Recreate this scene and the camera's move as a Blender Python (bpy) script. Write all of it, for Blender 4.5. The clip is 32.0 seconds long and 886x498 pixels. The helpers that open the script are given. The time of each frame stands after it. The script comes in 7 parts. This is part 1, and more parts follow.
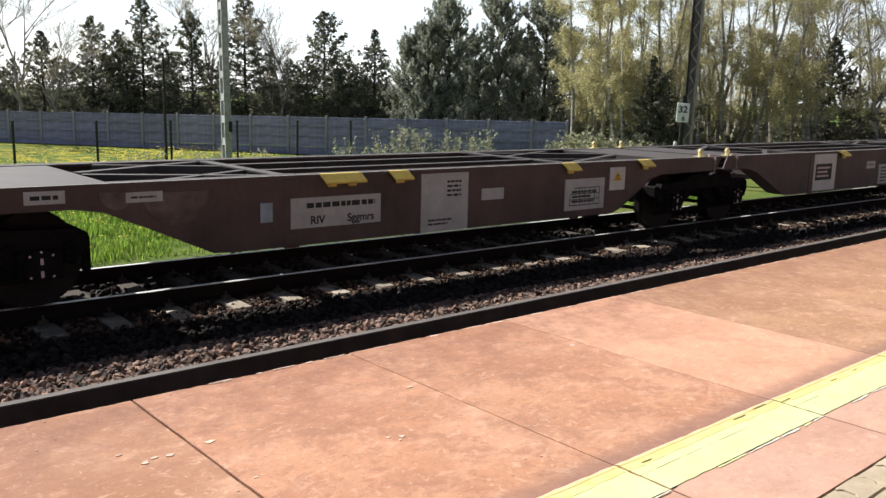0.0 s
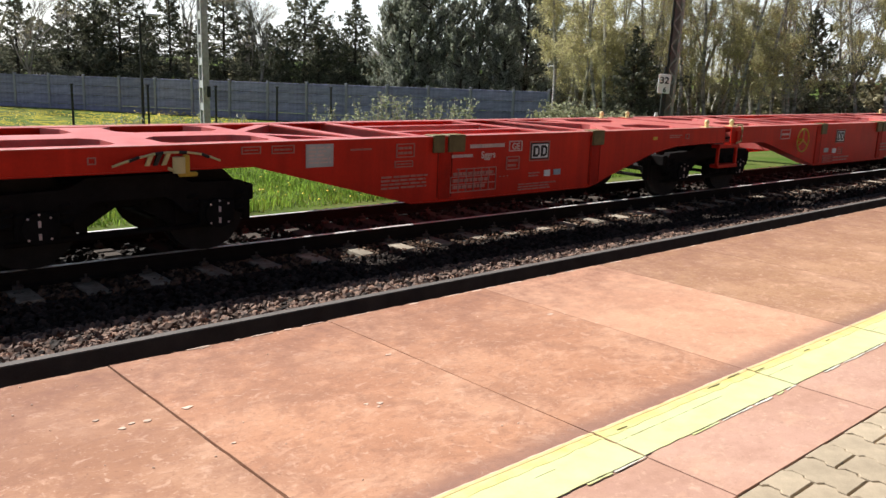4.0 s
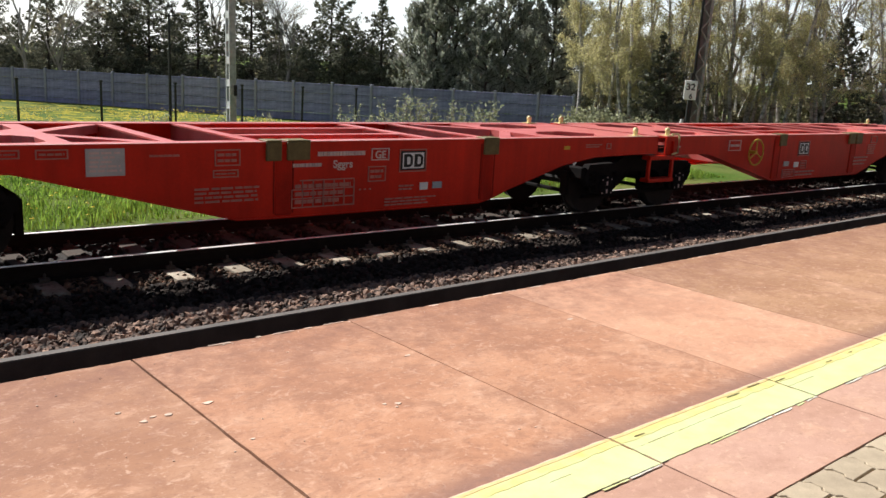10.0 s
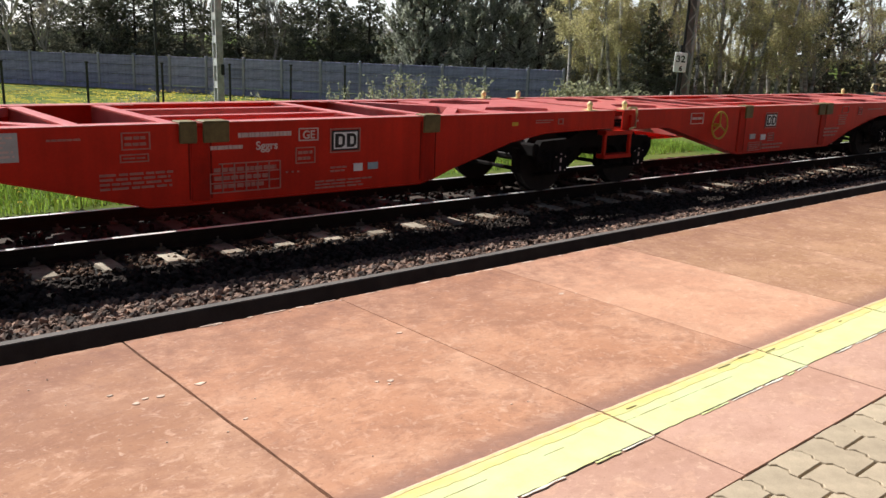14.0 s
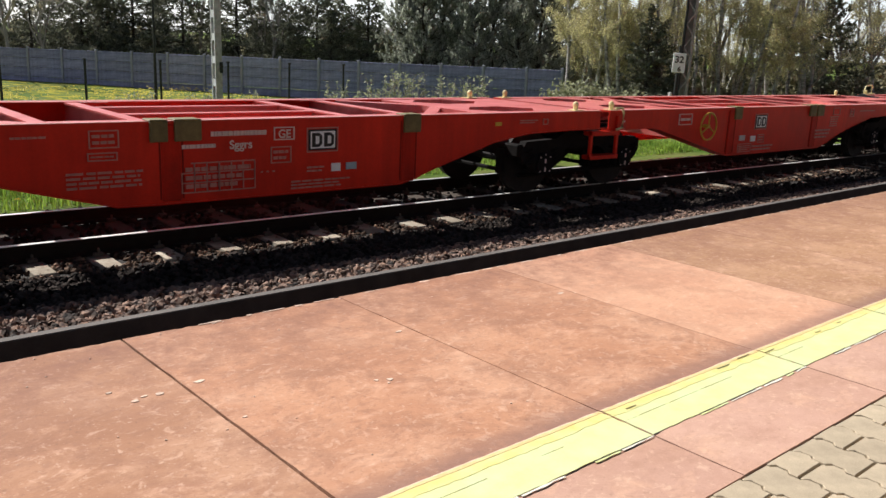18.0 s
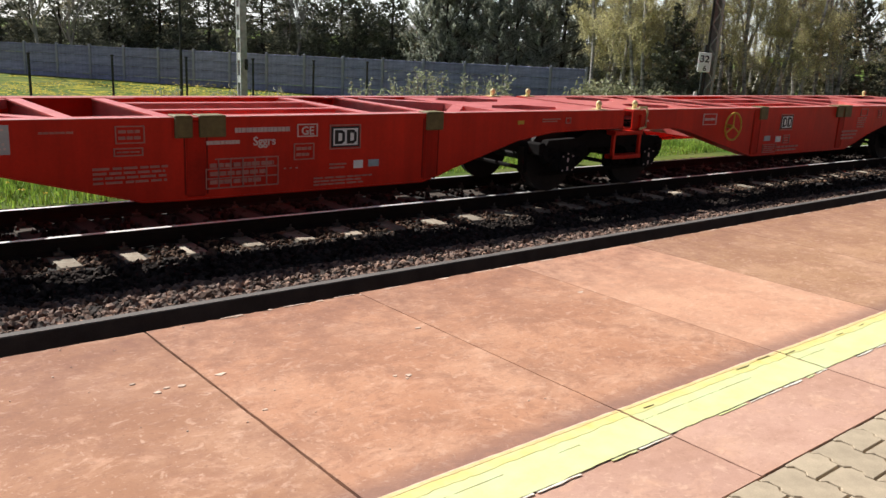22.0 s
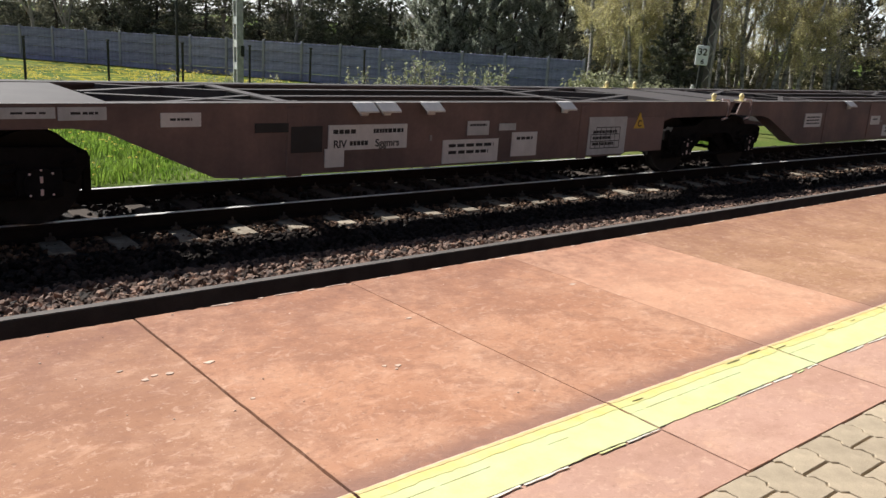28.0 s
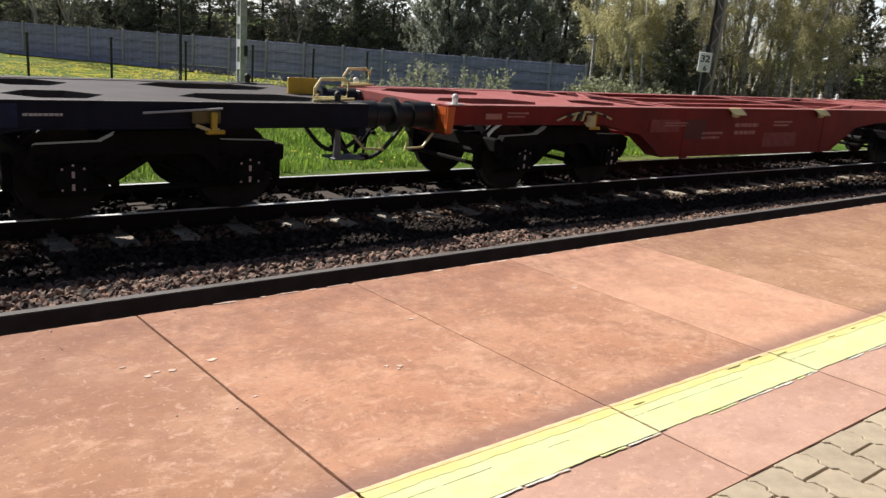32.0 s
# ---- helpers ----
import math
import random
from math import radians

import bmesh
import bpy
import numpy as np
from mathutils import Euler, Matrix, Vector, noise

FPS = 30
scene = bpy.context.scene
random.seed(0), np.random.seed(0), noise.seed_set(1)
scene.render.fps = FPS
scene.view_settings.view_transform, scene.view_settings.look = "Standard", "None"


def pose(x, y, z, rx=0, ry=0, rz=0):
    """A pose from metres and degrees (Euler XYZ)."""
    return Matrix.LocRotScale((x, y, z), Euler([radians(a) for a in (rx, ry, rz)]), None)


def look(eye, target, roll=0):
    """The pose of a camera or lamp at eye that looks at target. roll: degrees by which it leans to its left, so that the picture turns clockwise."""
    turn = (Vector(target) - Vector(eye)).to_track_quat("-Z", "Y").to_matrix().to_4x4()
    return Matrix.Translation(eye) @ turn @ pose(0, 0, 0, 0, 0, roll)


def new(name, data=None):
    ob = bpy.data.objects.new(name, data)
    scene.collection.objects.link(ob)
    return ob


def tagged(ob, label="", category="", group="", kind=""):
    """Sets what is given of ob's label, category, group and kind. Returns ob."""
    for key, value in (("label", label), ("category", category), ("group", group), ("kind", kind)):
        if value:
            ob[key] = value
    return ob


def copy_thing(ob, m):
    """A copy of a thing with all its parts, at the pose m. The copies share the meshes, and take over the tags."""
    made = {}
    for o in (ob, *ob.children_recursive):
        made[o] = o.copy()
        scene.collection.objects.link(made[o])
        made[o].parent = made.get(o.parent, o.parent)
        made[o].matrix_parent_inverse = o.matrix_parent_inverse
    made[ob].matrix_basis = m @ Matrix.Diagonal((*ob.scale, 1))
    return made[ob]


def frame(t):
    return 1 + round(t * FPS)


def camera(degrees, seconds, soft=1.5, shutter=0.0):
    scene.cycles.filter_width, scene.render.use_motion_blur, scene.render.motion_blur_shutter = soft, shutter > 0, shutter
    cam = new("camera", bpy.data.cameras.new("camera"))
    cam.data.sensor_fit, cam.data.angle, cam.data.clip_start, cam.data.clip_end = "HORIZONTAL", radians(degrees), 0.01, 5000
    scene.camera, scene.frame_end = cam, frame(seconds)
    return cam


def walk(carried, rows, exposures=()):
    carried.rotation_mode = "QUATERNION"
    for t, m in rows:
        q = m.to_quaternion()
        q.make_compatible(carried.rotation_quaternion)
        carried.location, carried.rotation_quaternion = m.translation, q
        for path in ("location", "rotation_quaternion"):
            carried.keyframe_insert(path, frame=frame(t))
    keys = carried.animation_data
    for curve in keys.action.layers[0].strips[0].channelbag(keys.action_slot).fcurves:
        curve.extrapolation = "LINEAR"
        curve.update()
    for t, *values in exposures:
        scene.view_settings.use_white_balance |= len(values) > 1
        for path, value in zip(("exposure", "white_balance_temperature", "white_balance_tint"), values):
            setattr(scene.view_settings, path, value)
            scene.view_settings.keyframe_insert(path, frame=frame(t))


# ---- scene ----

# ---- camera ----
# seconds, place in metres, heading (from the track's direction), pitch, roll in degrees
PATH = [
    (0, 0.001, 0.014, 1.609, 48.97, -10.19, 1.37), (0.5, 0.000, 0.019, 1.614, 48.94, -10.29, 1.51), (1, -0.002, 0.012, 1.607, 48.83, -10.57, 1.38),
    (1.5, -0.005, 0.007, 1.610, 48.75, -11.38, 1.07), (2, 0.011, 0.002, 1.607, 49.31, -11.94, 0.66), (2.5, 0.011, 0.002, 1.613, 48.48, -11.78, 1.12),
    (3, 0.005, 0.012, 1.607, 47.93, -12.13, 1.84), (3.5, 0.007, 0.017, 1.604, 47.65, -12.23, 1.96), (5.5, 0.002, 0.002, 1.601, 47.56, -12.32, 3.22),
    (6, 0.003, -0.005, 1.608, 48.46, -12.35, 2.73), (6.5, -0.008, 0.001, 1.605, 48.79, -12.50, 2.55), (7, -0.000, -0.006, 1.616, 49.21, -12.39, 2.22),
    (7.5, -0.001, 0.006, 1.604, 48.63, -12.55, 2.45), (8, 0.005, -0.009, 1.602, 49.18, -12.59, 2.87), (8.5, 0.005, -0.004, 1.604, 48.39, -12.22, 2.91),
    (9, 0.006, -0.002, 1.612, 48.90, -12.26, 2.54), (9.5, 0.001, 0.004, 1.608, 48.84, -12.59, 2.74), (10, -0.005, 0.002, 1.607, 49.01, -12.16, 3.13),
    (10.5, -0.006, -0.005, 1.613, 49.09, -11.79, 2.63), (11, -0.016, -0.003, 1.613, 49.85, -12.14, 1.92), (11.5, -0.000, -0.002, 1.607, 50.28, -13.07, 1.69),
    (12, 0.004, 0.007, 1.608, 48.38, -13.40, 2.35), (12.5, 0.001, 0.011, 1.607, 47.66, -13.19, 3.16), (13, -0.000, 0.007, 1.617, 48.53, -13.13, 2.72),
    (13.5, 0.006, 0.008, 1.613, 47.89, -12.92, 2.78), (14, 0.011, 0.001, 1.604, 48.41, -13.70, 2.27), (14.5, 0.016, 0.003, 1.607, 48.12, -13.85, 2.29),
    (16.5, -0.006, 0.011, 1.602, 49.46, -13.76, 3.14), (17, -0.010, 0.010, 1.606, 48.35, -13.87, 3.23), (17.5, -0.001, 0.009, 1.603, 48.35, -14.03, 3.17),
    (18, 0.003, 0.013, 1.600, 48.22, -13.74, 2.62), (18.5, 0.002, 0.013, 1.599, 48.03, -14.16, 2.55), (19, -0.010, 0.011, 1.607, 47.69, -13.56, 3.54),
    (19.5, -0.012, 0.005, 1.604, 48.74, -13.51, 3.22), (20, -0.004, 0.004, 1.599, 48.46, -14.75, 3.41), (20.5, -0.009, 0.003, 1.600, 48.15, -14.50, 3.31),
    (21, -0.010, 0.002, 1.600, 47.76, -14.35, 3.54), (21.5, -0.010, 0.005, 1.599, 48.93, -14.31, 2.96), (22, -0.005, -0.012, 1.602, 49.74, -13.94, 2.90),
    (22.5, 0.017, -0.028, 1.608, 50.36, -14.22, 2.55), (23, 0.004, -0.007, 1.601, 48.66, -13.90, 2.93), (23.5, -0.001, -0.003, 1.597, 48.71, -14.09, 3.24),
    (24, 0.007, -0.000, 1.600, 48.59, -14.44, 3.93), (24.5, 0.013, 0.008, 1.598, 48.00, -14.75, 3.78), (26.5, 0.015, -0.006, 1.595, 49.52, -14.43, 3.48),
    (27, 0.010, -0.005, 1.589, 49.78, -14.75, 3.38), (27.5, 0.008, 0.005, 1.594, 49.30, -15.01, 3.69), (28, 0.025, -0.011, 1.600, 49.40, -14.60, 3.71),
    (28.5, -0.003, -0.002, 1.590, 49.74, -13.83, 3.79), (29, -0.005, -0.006, 1.594, 49.32, -14.13, 4.38), (29.5, -0.007, -0.005, 1.592, 49.51, -14.04, 4.32),
    (30, -0.007, -0.006, 1.590, 49.78, -14.20, 4.24), (30.5, -0.003, -0.009, 1.596, 50.08, -14.19, 4.09), (31, -0.005, -0.011, 1.593, 49.88, -13.59, 4.38),
    (31.5, 0.003, -0.008, 1.592, 49.81, -14.19, 4.18), (32, 0.001, -0.008, 1.594, 49.37, -14.40, 4.57),
]


def eye_pose(x, y, z, heading, pitch, roll):
    h, p = radians(heading), radians(pitch)
    return look((x, y, z), (x + math.cos(h) * math.cos(p), y + math.sin(h) * math.cos(p), z + math.sin(p)), roll)


cam = camera(55.47, 32.0, soft=1.5)
walk(cam, [(row[0], eye_pose(*row[1:])) for row in PATH], exposures=[(0.0, 0.76), (2.5, 0.75), (6.0, 0.68), (12.0, 0.65), (17.0, 0.59), (32.0, 0.58)])

# ---- light ----
SUN_ELEVATION, SUN_TURN = 41.5, -13.0
SKY, HAZE = 0.032, 0.54
world = bpy.data.worlds.new("sky")
scene.world = world
world.use_nodes = True
wn = world.node_tree
sky = wn.nodes.new("ShaderNodeTexSky")
sky.sky_type, sky.sun_disc = "NISHITA", False
sky.sun_elevation, sky.sun_rotation = radians(SUN_ELEVATION), radians(SUN_TURN)
sky.air_density, sky.dust_density, sky.ozone_density = 1.0, 1.0, 1.0
# white spring haze that thickens towards the horizon all round
where = wn.nodes.new("ShaderNodeTexCoord")
height = wn.nodes.new("ShaderNodeSeparateXYZ")
wn.links.new(where.outputs["Generated"], height.inputs["Vector"])
thick = wn.nodes.new("ShaderNodeMapRange")
thick.interpolation_type = "SMOOTHSTEP"
thick.inputs["From Min"].default_value, thick.inputs["From Max"].default_value = 0.05, 0.30
thick.inputs["To Min"].default_value, thick.inputs["To Max"].default_value = HAZE, 0.0
wn.links.new(height.outputs["Z"], thick.inputs["Value"])
dim = wn.nodes.new("ShaderNodeVectorMath")
dim.operation = "SCALE"
dim.inputs["Scale"].default_value = SKY
wn.links.new(sky.outputs["Color"], dim.inputs[0])
pale = wn.nodes.new("ShaderNodeVectorMath")
pale.operation = "SCALE"
pale.inputs[0].default_value = (0.91, 0.98, 1.07)
wn.links.new(thick.outputs["Result"], pale.inputs["Scale"])
both = wn.nodes.new("ShaderNodeVectorMath")
wn.links.new(dim.outputs["Vector"], both.inputs[0])
wn.links.new(pale.outputs["Vector"], both.inputs[1])
wn.links.new(both.outputs["Vector"], wn.nodes["Background"].inputs["Color"])
wn.nodes["Background"].inputs["Strength"].default_value = 1.0
sun = new("sun", bpy.data.lights.new("sun", "SUN"))
sun.data.energy, sun.data.angle, sun.data.color = 5.0, radians(0.53), (0.985, 0.96, 0.92)
se, sa = radians(SUN_ELEVATION), radians(SUN_TURN)
sun.matrix_basis = look((60 * math.sin(sa) * math.cos(se), 60 * math.cos(sa) * math.cos(se), 60 * math.sin(se)), (0, 0, 0))


# ---- materials ----
def mat(name, base, rough=0.7, metal=0.0, var=0.35, scale=4.0, fine=70.0, bump=0.15, dark=None, streak=0.0, rand=0.0,
        island=0.0, stretch=(1, 1, 1), spec=0.5, amount=0.5, through_leaf=0.0, depth=0.01):
    """A painted, stony or leafy surface: two colours mixed by broad noise, fine grain, relief, and random tint by object or island."""
    m = bpy.data.materials.new(name)
    m.use_nodes = True
    nt = m.node_tree
    n, l = nt.nodes, nt.links
    p = n["Principled BSDF"]
    p.inputs["Roughness"].default_value, p.inputs["Metallic"].default_value = rough, metal
    p.inputs["Specular IOR Level"].default_value = spec
    dark = dark or tuple(c * (1 - var) for c in base)
    co = n.new("ShaderNodeTexCoord")
    mp = n.new("ShaderNodeMapping")
    mp.inputs["Scale"].default_value = stretch
    l.new(co.outputs["Object"], mp.inputs["Vector"])
    broad = n.new("ShaderNodeTexNoise")
    broad.inputs["Scale"].default_value, broad.inputs["Detail"].default_value, broad.inputs["Roughness"].default_value = scale, 6, 0.6
    l.new(mp.outputs["Vector"], broad.inputs["Vector"])
    ramp = n.new("ShaderNodeMapRange")
    ramp.inputs["From Min"].default_value, ramp.inputs["From Max"].default_value = amount - 0.16, amount + 0.16
    l.new(broad.outputs["Fac"], ramp.inputs["Value"])
    mix = n.new("ShaderNodeMix")
    mix.data_type = "RGBA"
    mix.inputs["A"].default_value, mix.inputs["B"].default_value = (*dark, 1), (*base, 1)
    l.new(ramp.outputs["Result"], mix.inputs["Factor"])
    grain = n.new("ShaderNodeTexNoise")
    grain.inputs["Scale"].default_value, grain.inputs["Detail"].default_value = fine, 4
    l.new(co.outputs["Object"], grain.inputs["Vector"])
    val = n.new("ShaderNodeMapRange")
    val.inputs["To Min"].default_value, val.inputs["To Max"].default_value = 1 - var * 0.7, 1 + var * 0.7
    l.new(grain.outputs["Fac"], val.inputs["Value"])
    hsv = n.new("ShaderNodeHueSaturation")
    l.new(mix.outputs["Result"], hsv.inputs["Color"])
    last = val.outputs["Result"]

    def times(socket, low, high):
        r = n.new("ShaderNodeMapRange")
        r.inputs["To Min"].default_value, r.inputs["To Max"].default_value = low, high
        l.new(socket, r.inputs["Value"])
        k = n.new("ShaderNodeMath")
        k.operation = "MULTIPLY"
        l.new(last, k.inputs[0])
        l.new(r.outputs["Result"], k.inputs[1])
        return k.outputs["Value"]

    if rand:
        info = n.new("ShaderNodeObjectInfo")
        last = times(info.outputs["Random"], 1 - rand, 1 + rand)
    if island:
        geo = n.new("ShaderNodeNewGeometry")
        last = times(geo.outputs["Random Per Island"], 1 - island, 1 + island)
    if streak:
        ms = n.new("ShaderNodeMapping")
        ms.inputs["Scale"].default_value = (9, 9, 0.7)
        l.new(co.outputs["Object"], ms.inputs["Vector"])
        ns = n.new("ShaderNodeTexNoise")
        ns.inputs["Scale"].default_value, ns.inputs["Detail"].default_value = 1.0, 5
        l.new(ms.outputs["Vector"], ns.inputs["Vector"])
        last = times(ns.outputs["Fac"], 1 - streak, 1 + streak * 0.6)
    l.new(last, hsv.inputs["Value"])
    l.new(hsv.outputs["Color"], p.inputs["Base Color"])
    if bump:
        b = n.new("ShaderNodeBump")
        b.inputs["Strength"].default_value, b.inputs["Distance"].default_value = bump, depth
        l.new(grain.outputs["Fac"], b.inputs["Height"])
        l.new(b.outputs["Normal"], p.inputs["Normal"])
    if through_leaf:
        t = n.new("ShaderNodeBsdfTranslucent")
        l.new(hsv.outputs["Color"], t.inputs["Color"])
        mx = n.new("ShaderNodeMixShader")
        mx.inputs["Fac"].default_value = through_leaf
        l.new(p.outputs["BSDF"], mx.inputs[1])
        l.new(t.outputs["BSDF"], mx.inputs[2])
        l.new(mx.outputs["Shader"], n["Material Output"].inputs["Surface"])
    return m


def slab_material(name, base, dark, dirt=1.0):
    """Red oxide coating on concrete: worn pale patches, dark stains, specks."""
    m = mat(name, base, 0.85, spec=0.25, var=0.16, scale=0.9, fine=150, bump=0.35, dark=dark, rand=0.07, amount=0.5, depth=0.004)
    nt = m.node_tree
    n, l = nt.nodes, nt.links
    p = n["Principled BSDF"]
    src = p.inputs["Base Color"].links[0].from_socket
    co = n.new("ShaderNodeTexCoord")

    def layer(src, scale, low, high, colour, stretch=(1, 1, 1), most=1.0):
        mp = n.new("ShaderNodeMapping")
        mp.inputs["Scale"].default_value = stretch
        l.new(co.outputs["Object"], mp.inputs["Vector"])
        t = n.new("ShaderNodeTexNoise")
        t.inputs["Scale"].default_value, t.inputs["Detail"].default_value, t.inputs["Roughness"].default_value = scale, 10, 0.72
        t.inputs["Distortion"].default_value = 0.5
        l.new(mp.outputs["Vector"], t.inputs["Vector"])
        r = n.new("ShaderNodeMapRange")
        r.inputs["From Min"].default_value, r.inputs["From Max"].default_value, r.inputs["To Max"].default_value = low, high, most
        l.new(t.outputs["Fac"], r.inputs["Value"])
        x = n.new("ShaderNodeMix")
        x.data_type = "RGBA"
        x.inputs["B"].default_value = (*colour, 1)
        l.new(r.outputs["Result"], x.inputs["Factor"])
        l.new(src, x.inputs["A"])
        return x.outputs["Result"]

    src = layer(src, 0.9, 0.46, 0.66, (0.62, 0.375, 0.255), (1.1, 1.3, 1), 0.45)
    src = layer(src, 1.5, 0.48, 0.62, (0.28, 0.132, 0.082), (0.9, 1.15, 1), 0.56 * dirt)
    src = layer(src, 5, 0.50, 0.63, (0.31, 0.145, 0.092), (0.95, 1.1, 1), 0.50 * dirt)
    src = layer(src, 4, 0.54, 0.68, (0.70, 0.42, 0.285), (0.85, 1.2, 1), 0.55)
    src = layer(src, 13, 0.52, 0.62, (0.29, 0.145, 0.098), (0.8, 1.2, 1), 0.40 * dirt)
    src = layer(src, 11, 0.56, 0.66, (0.73, 0.48, 0.35), (0.9, 1.1, 1), 0.45)
    # pale scuffs drawn along the platform
    src = layer(src, 2.2, 0.585, 0.66, (0.76, 0.54, 0.42), (1.0, 2.6, 1), 0.14 * dirt)
    src = layer(src, 30, 0.57, 0.66, (0.72, 0.49, 0.36), (1, 1, 1), 0.5)
    src = layer(src, 42, 0.57, 0.66, (0.20, 0.100, 0.070), (1, 1, 1.1), 0.55 * min(1, dirt + 0.2))
    # trodden dirt along the safety line and soot along the front edge
    sep = n.new("ShaderNodeSeparateXYZ")
    l.new(co.outputs["Object"], sep.inputs["Vector"])
    for start, stop, colour, most in ((2.33, 2.21, (0.24, 0.135, 0.11), 0.7), (3.0, 4.1, (0.235, 0.108, 0.075), 0.9)):
        band = n.new("ShaderNodeMapRange")
        band.inputs["From Min"].default_value, band.inputs["From Max"].default_value, band.inputs["To Max"].default_value = start, stop, 1.0
        l.new(sep.outputs["Y"], band.inputs["Value"])
        if start < 3:
            stopped = n.new("ShaderNodeMath")
            stopped.operation = "GREATER_THAN"
            stopped.inputs[1].default_value = 2.16
            l.new(sep.outputs["Y"], stopped.inputs[0])
        patch = n.new("ShaderNodeTexNoise")
        patch.inputs["Scale"].default_value, patch.inputs["Detail"].default_value, patch.inputs["Roughness"].default_value = 4.5, 10, 0.78
        l.new(co.outputs["Object"], patch.inputs["Vector"])
        lumps = n.new("ShaderNodeMapRange")
        lumps.inputs["From Min"].default_value, lumps.inputs["From Max"].default_value, lumps.inputs["To Max"].default_value = (0.15, 0.5, most) if start < 3 else (0.37, 0.67, most)
        l.new(patch.outputs["Fac"], lumps.inputs["Value"])
        k = n.new("ShaderNodeMath")
        k.operation = "MULTIPLY"
        l.new(band.outputs["Result"], k.inputs[0])
        l.new(lumps.outputs["Result"], k.inputs[1])
        if start < 3:
            k2 = n.new("ShaderNodeMath")
            k2.operation = "MULTIPLY"
            l.new(k.outputs["Value"], k2.inputs[0])
            l.new(stopped.outputs["Value"], k2.inputs[1])
            k = k2
        x = n.new("ShaderNodeMix")
        x.data_type = "RGBA"
        x.inputs["B"].default_value = (*colour, 1)
        l.new(k.outputs["Value"], x.inputs["Factor"])
        l.new(src, x.inputs["A"])
        src = x.outputs["Result"]
    src = layer(src, 95, 0.66, 0.72, (0.82, 0.66, 0.52), (1, 1, 1), 0.85)
    src = layer(src, 120, 0.64, 0.70, (0.10, 0.055, 0.04), (1, 1, 1.1), 0.6)
    l.new(src, p.inputs["Base Color"])
    return m


def grass_ground():
    """Spring turf: green with dry and dandelion-yellow patches."""
    m = mat("turf", (0.135, 0.155, 0.045), 0.9, var=0.4, scale=0.5, fine=9, bump=0.6, dark=(0.06, 0.12, 0.018), depth=0.05, spec=0.05)
    nt = m.node_tree
    n, l = nt.nodes, nt.links
    p = n["Principled BSDF"]
    src = p.inputs["Base Color"].links[0].from_socket
    co = n.new("ShaderNodeTexCoord")
    sep = n.new("ShaderNodeSeparateXYZ")
    l.new(co.outputs["Object"], sep.inputs["Vector"])
    far = n.new("ShaderNodeMapRange")
    far.inputs["From Min"].default_value, far.inputs["From Max"].default_value = 24, 30
    l.new(sep.outputs["Y"], far.inputs["Value"])
    t = n.new("ShaderNodeTexNoise")
    t.inputs["Scale"].default_value, t.inputs["Detail"].default_value = 1.6, 7
    l.new(co.outputs["Object"], t.inputs["Vector"])
    r = n.new("ShaderNodeMapRange")
    r.inputs["From Min"].default_value, r.inputs["From Max"].default_value = 0.50, 0.61
    l.new(t.outputs["Fac"], r.inputs["Value"])
    k0 = n.new("ShaderNodeMath")
    k0.operation = "MULTIPLY"
    l.new(far.outputs["Result"], k0.inputs[0])
    l.new(r.outputs["Result"], k0.inputs[1])
    east = n.new("ShaderNodeMapRange")
    east.inputs["From Min"].default_value, east.inputs["From Max"].default_value = 24, 20
    l.new(sep.outputs["X"], east.inputs["Value"])
    k = n.new("ShaderNodeMath")
    k.operation = "MULTIPLY"
    l.new(k0.outputs["Value"], k.inputs[0])
    l.new(east.outputs["Result"], k.inputs[1])
    x = n.new("ShaderNodeMix")
    x.data_type = "RGBA"
    x.inputs["B"].default_value = (0.36, 0.31, 0.035, 1)
    l.new(k.outputs["Value"], x.inputs["Factor"])
    l.new(src, x.inputs["A"])
    l.new(x.outputs["Result"], p.inputs["Base Color"])
    return m


def shaded_sleeper():
    """Pale concrete, blackened between the rails: the shade under the train is put into the colour."""
    m = mat("sleeper_concrete", (0.43, 0.38, 0.30), 0.9, spec=0.15, var=0.35, scale=7, fine=60, bump=0.3, dark=(0.24, 0.19, 0.145), rand=0.3)
    n, l = m.node_tree.nodes, m.node_tree.links
    p = n["Principled BSDF"]
    src = p.inputs["Base Color"].links[0].from_socket
    co = n.new("ShaderNodeTexCoord")
    sep = n.new("ShaderNodeSeparateXYZ")
    l.new(co.outputs["Object"], sep.inputs["Vector"])
    away = n.new("ShaderNodeMath")
    away.operation = "ABSOLUTE"
    l.new(sep.outputs["Y"], away.inputs[0])
    mid_shade = n.new("ShaderNodeMapRange")
    mid_shade.inputs["From Min"].default_value, mid_shade.inputs["From Max"].default_value = 0.98, 0.72
    l.new(away.outputs["Value"], mid_shade.inputs["Value"])
    x = n.new("ShaderNodeMix")
    x.data_type = "RGBA"
    x.inputs["B"].default_value = (0.075, 0.060, 0.050, 1)
    l.new(mid_shade.outputs["Result"], x.inputs["Factor"])
    l.new(src, x.inputs["A"])
    l.new(x.outputs["Result"], p.inputs["Base Color"])
    return m


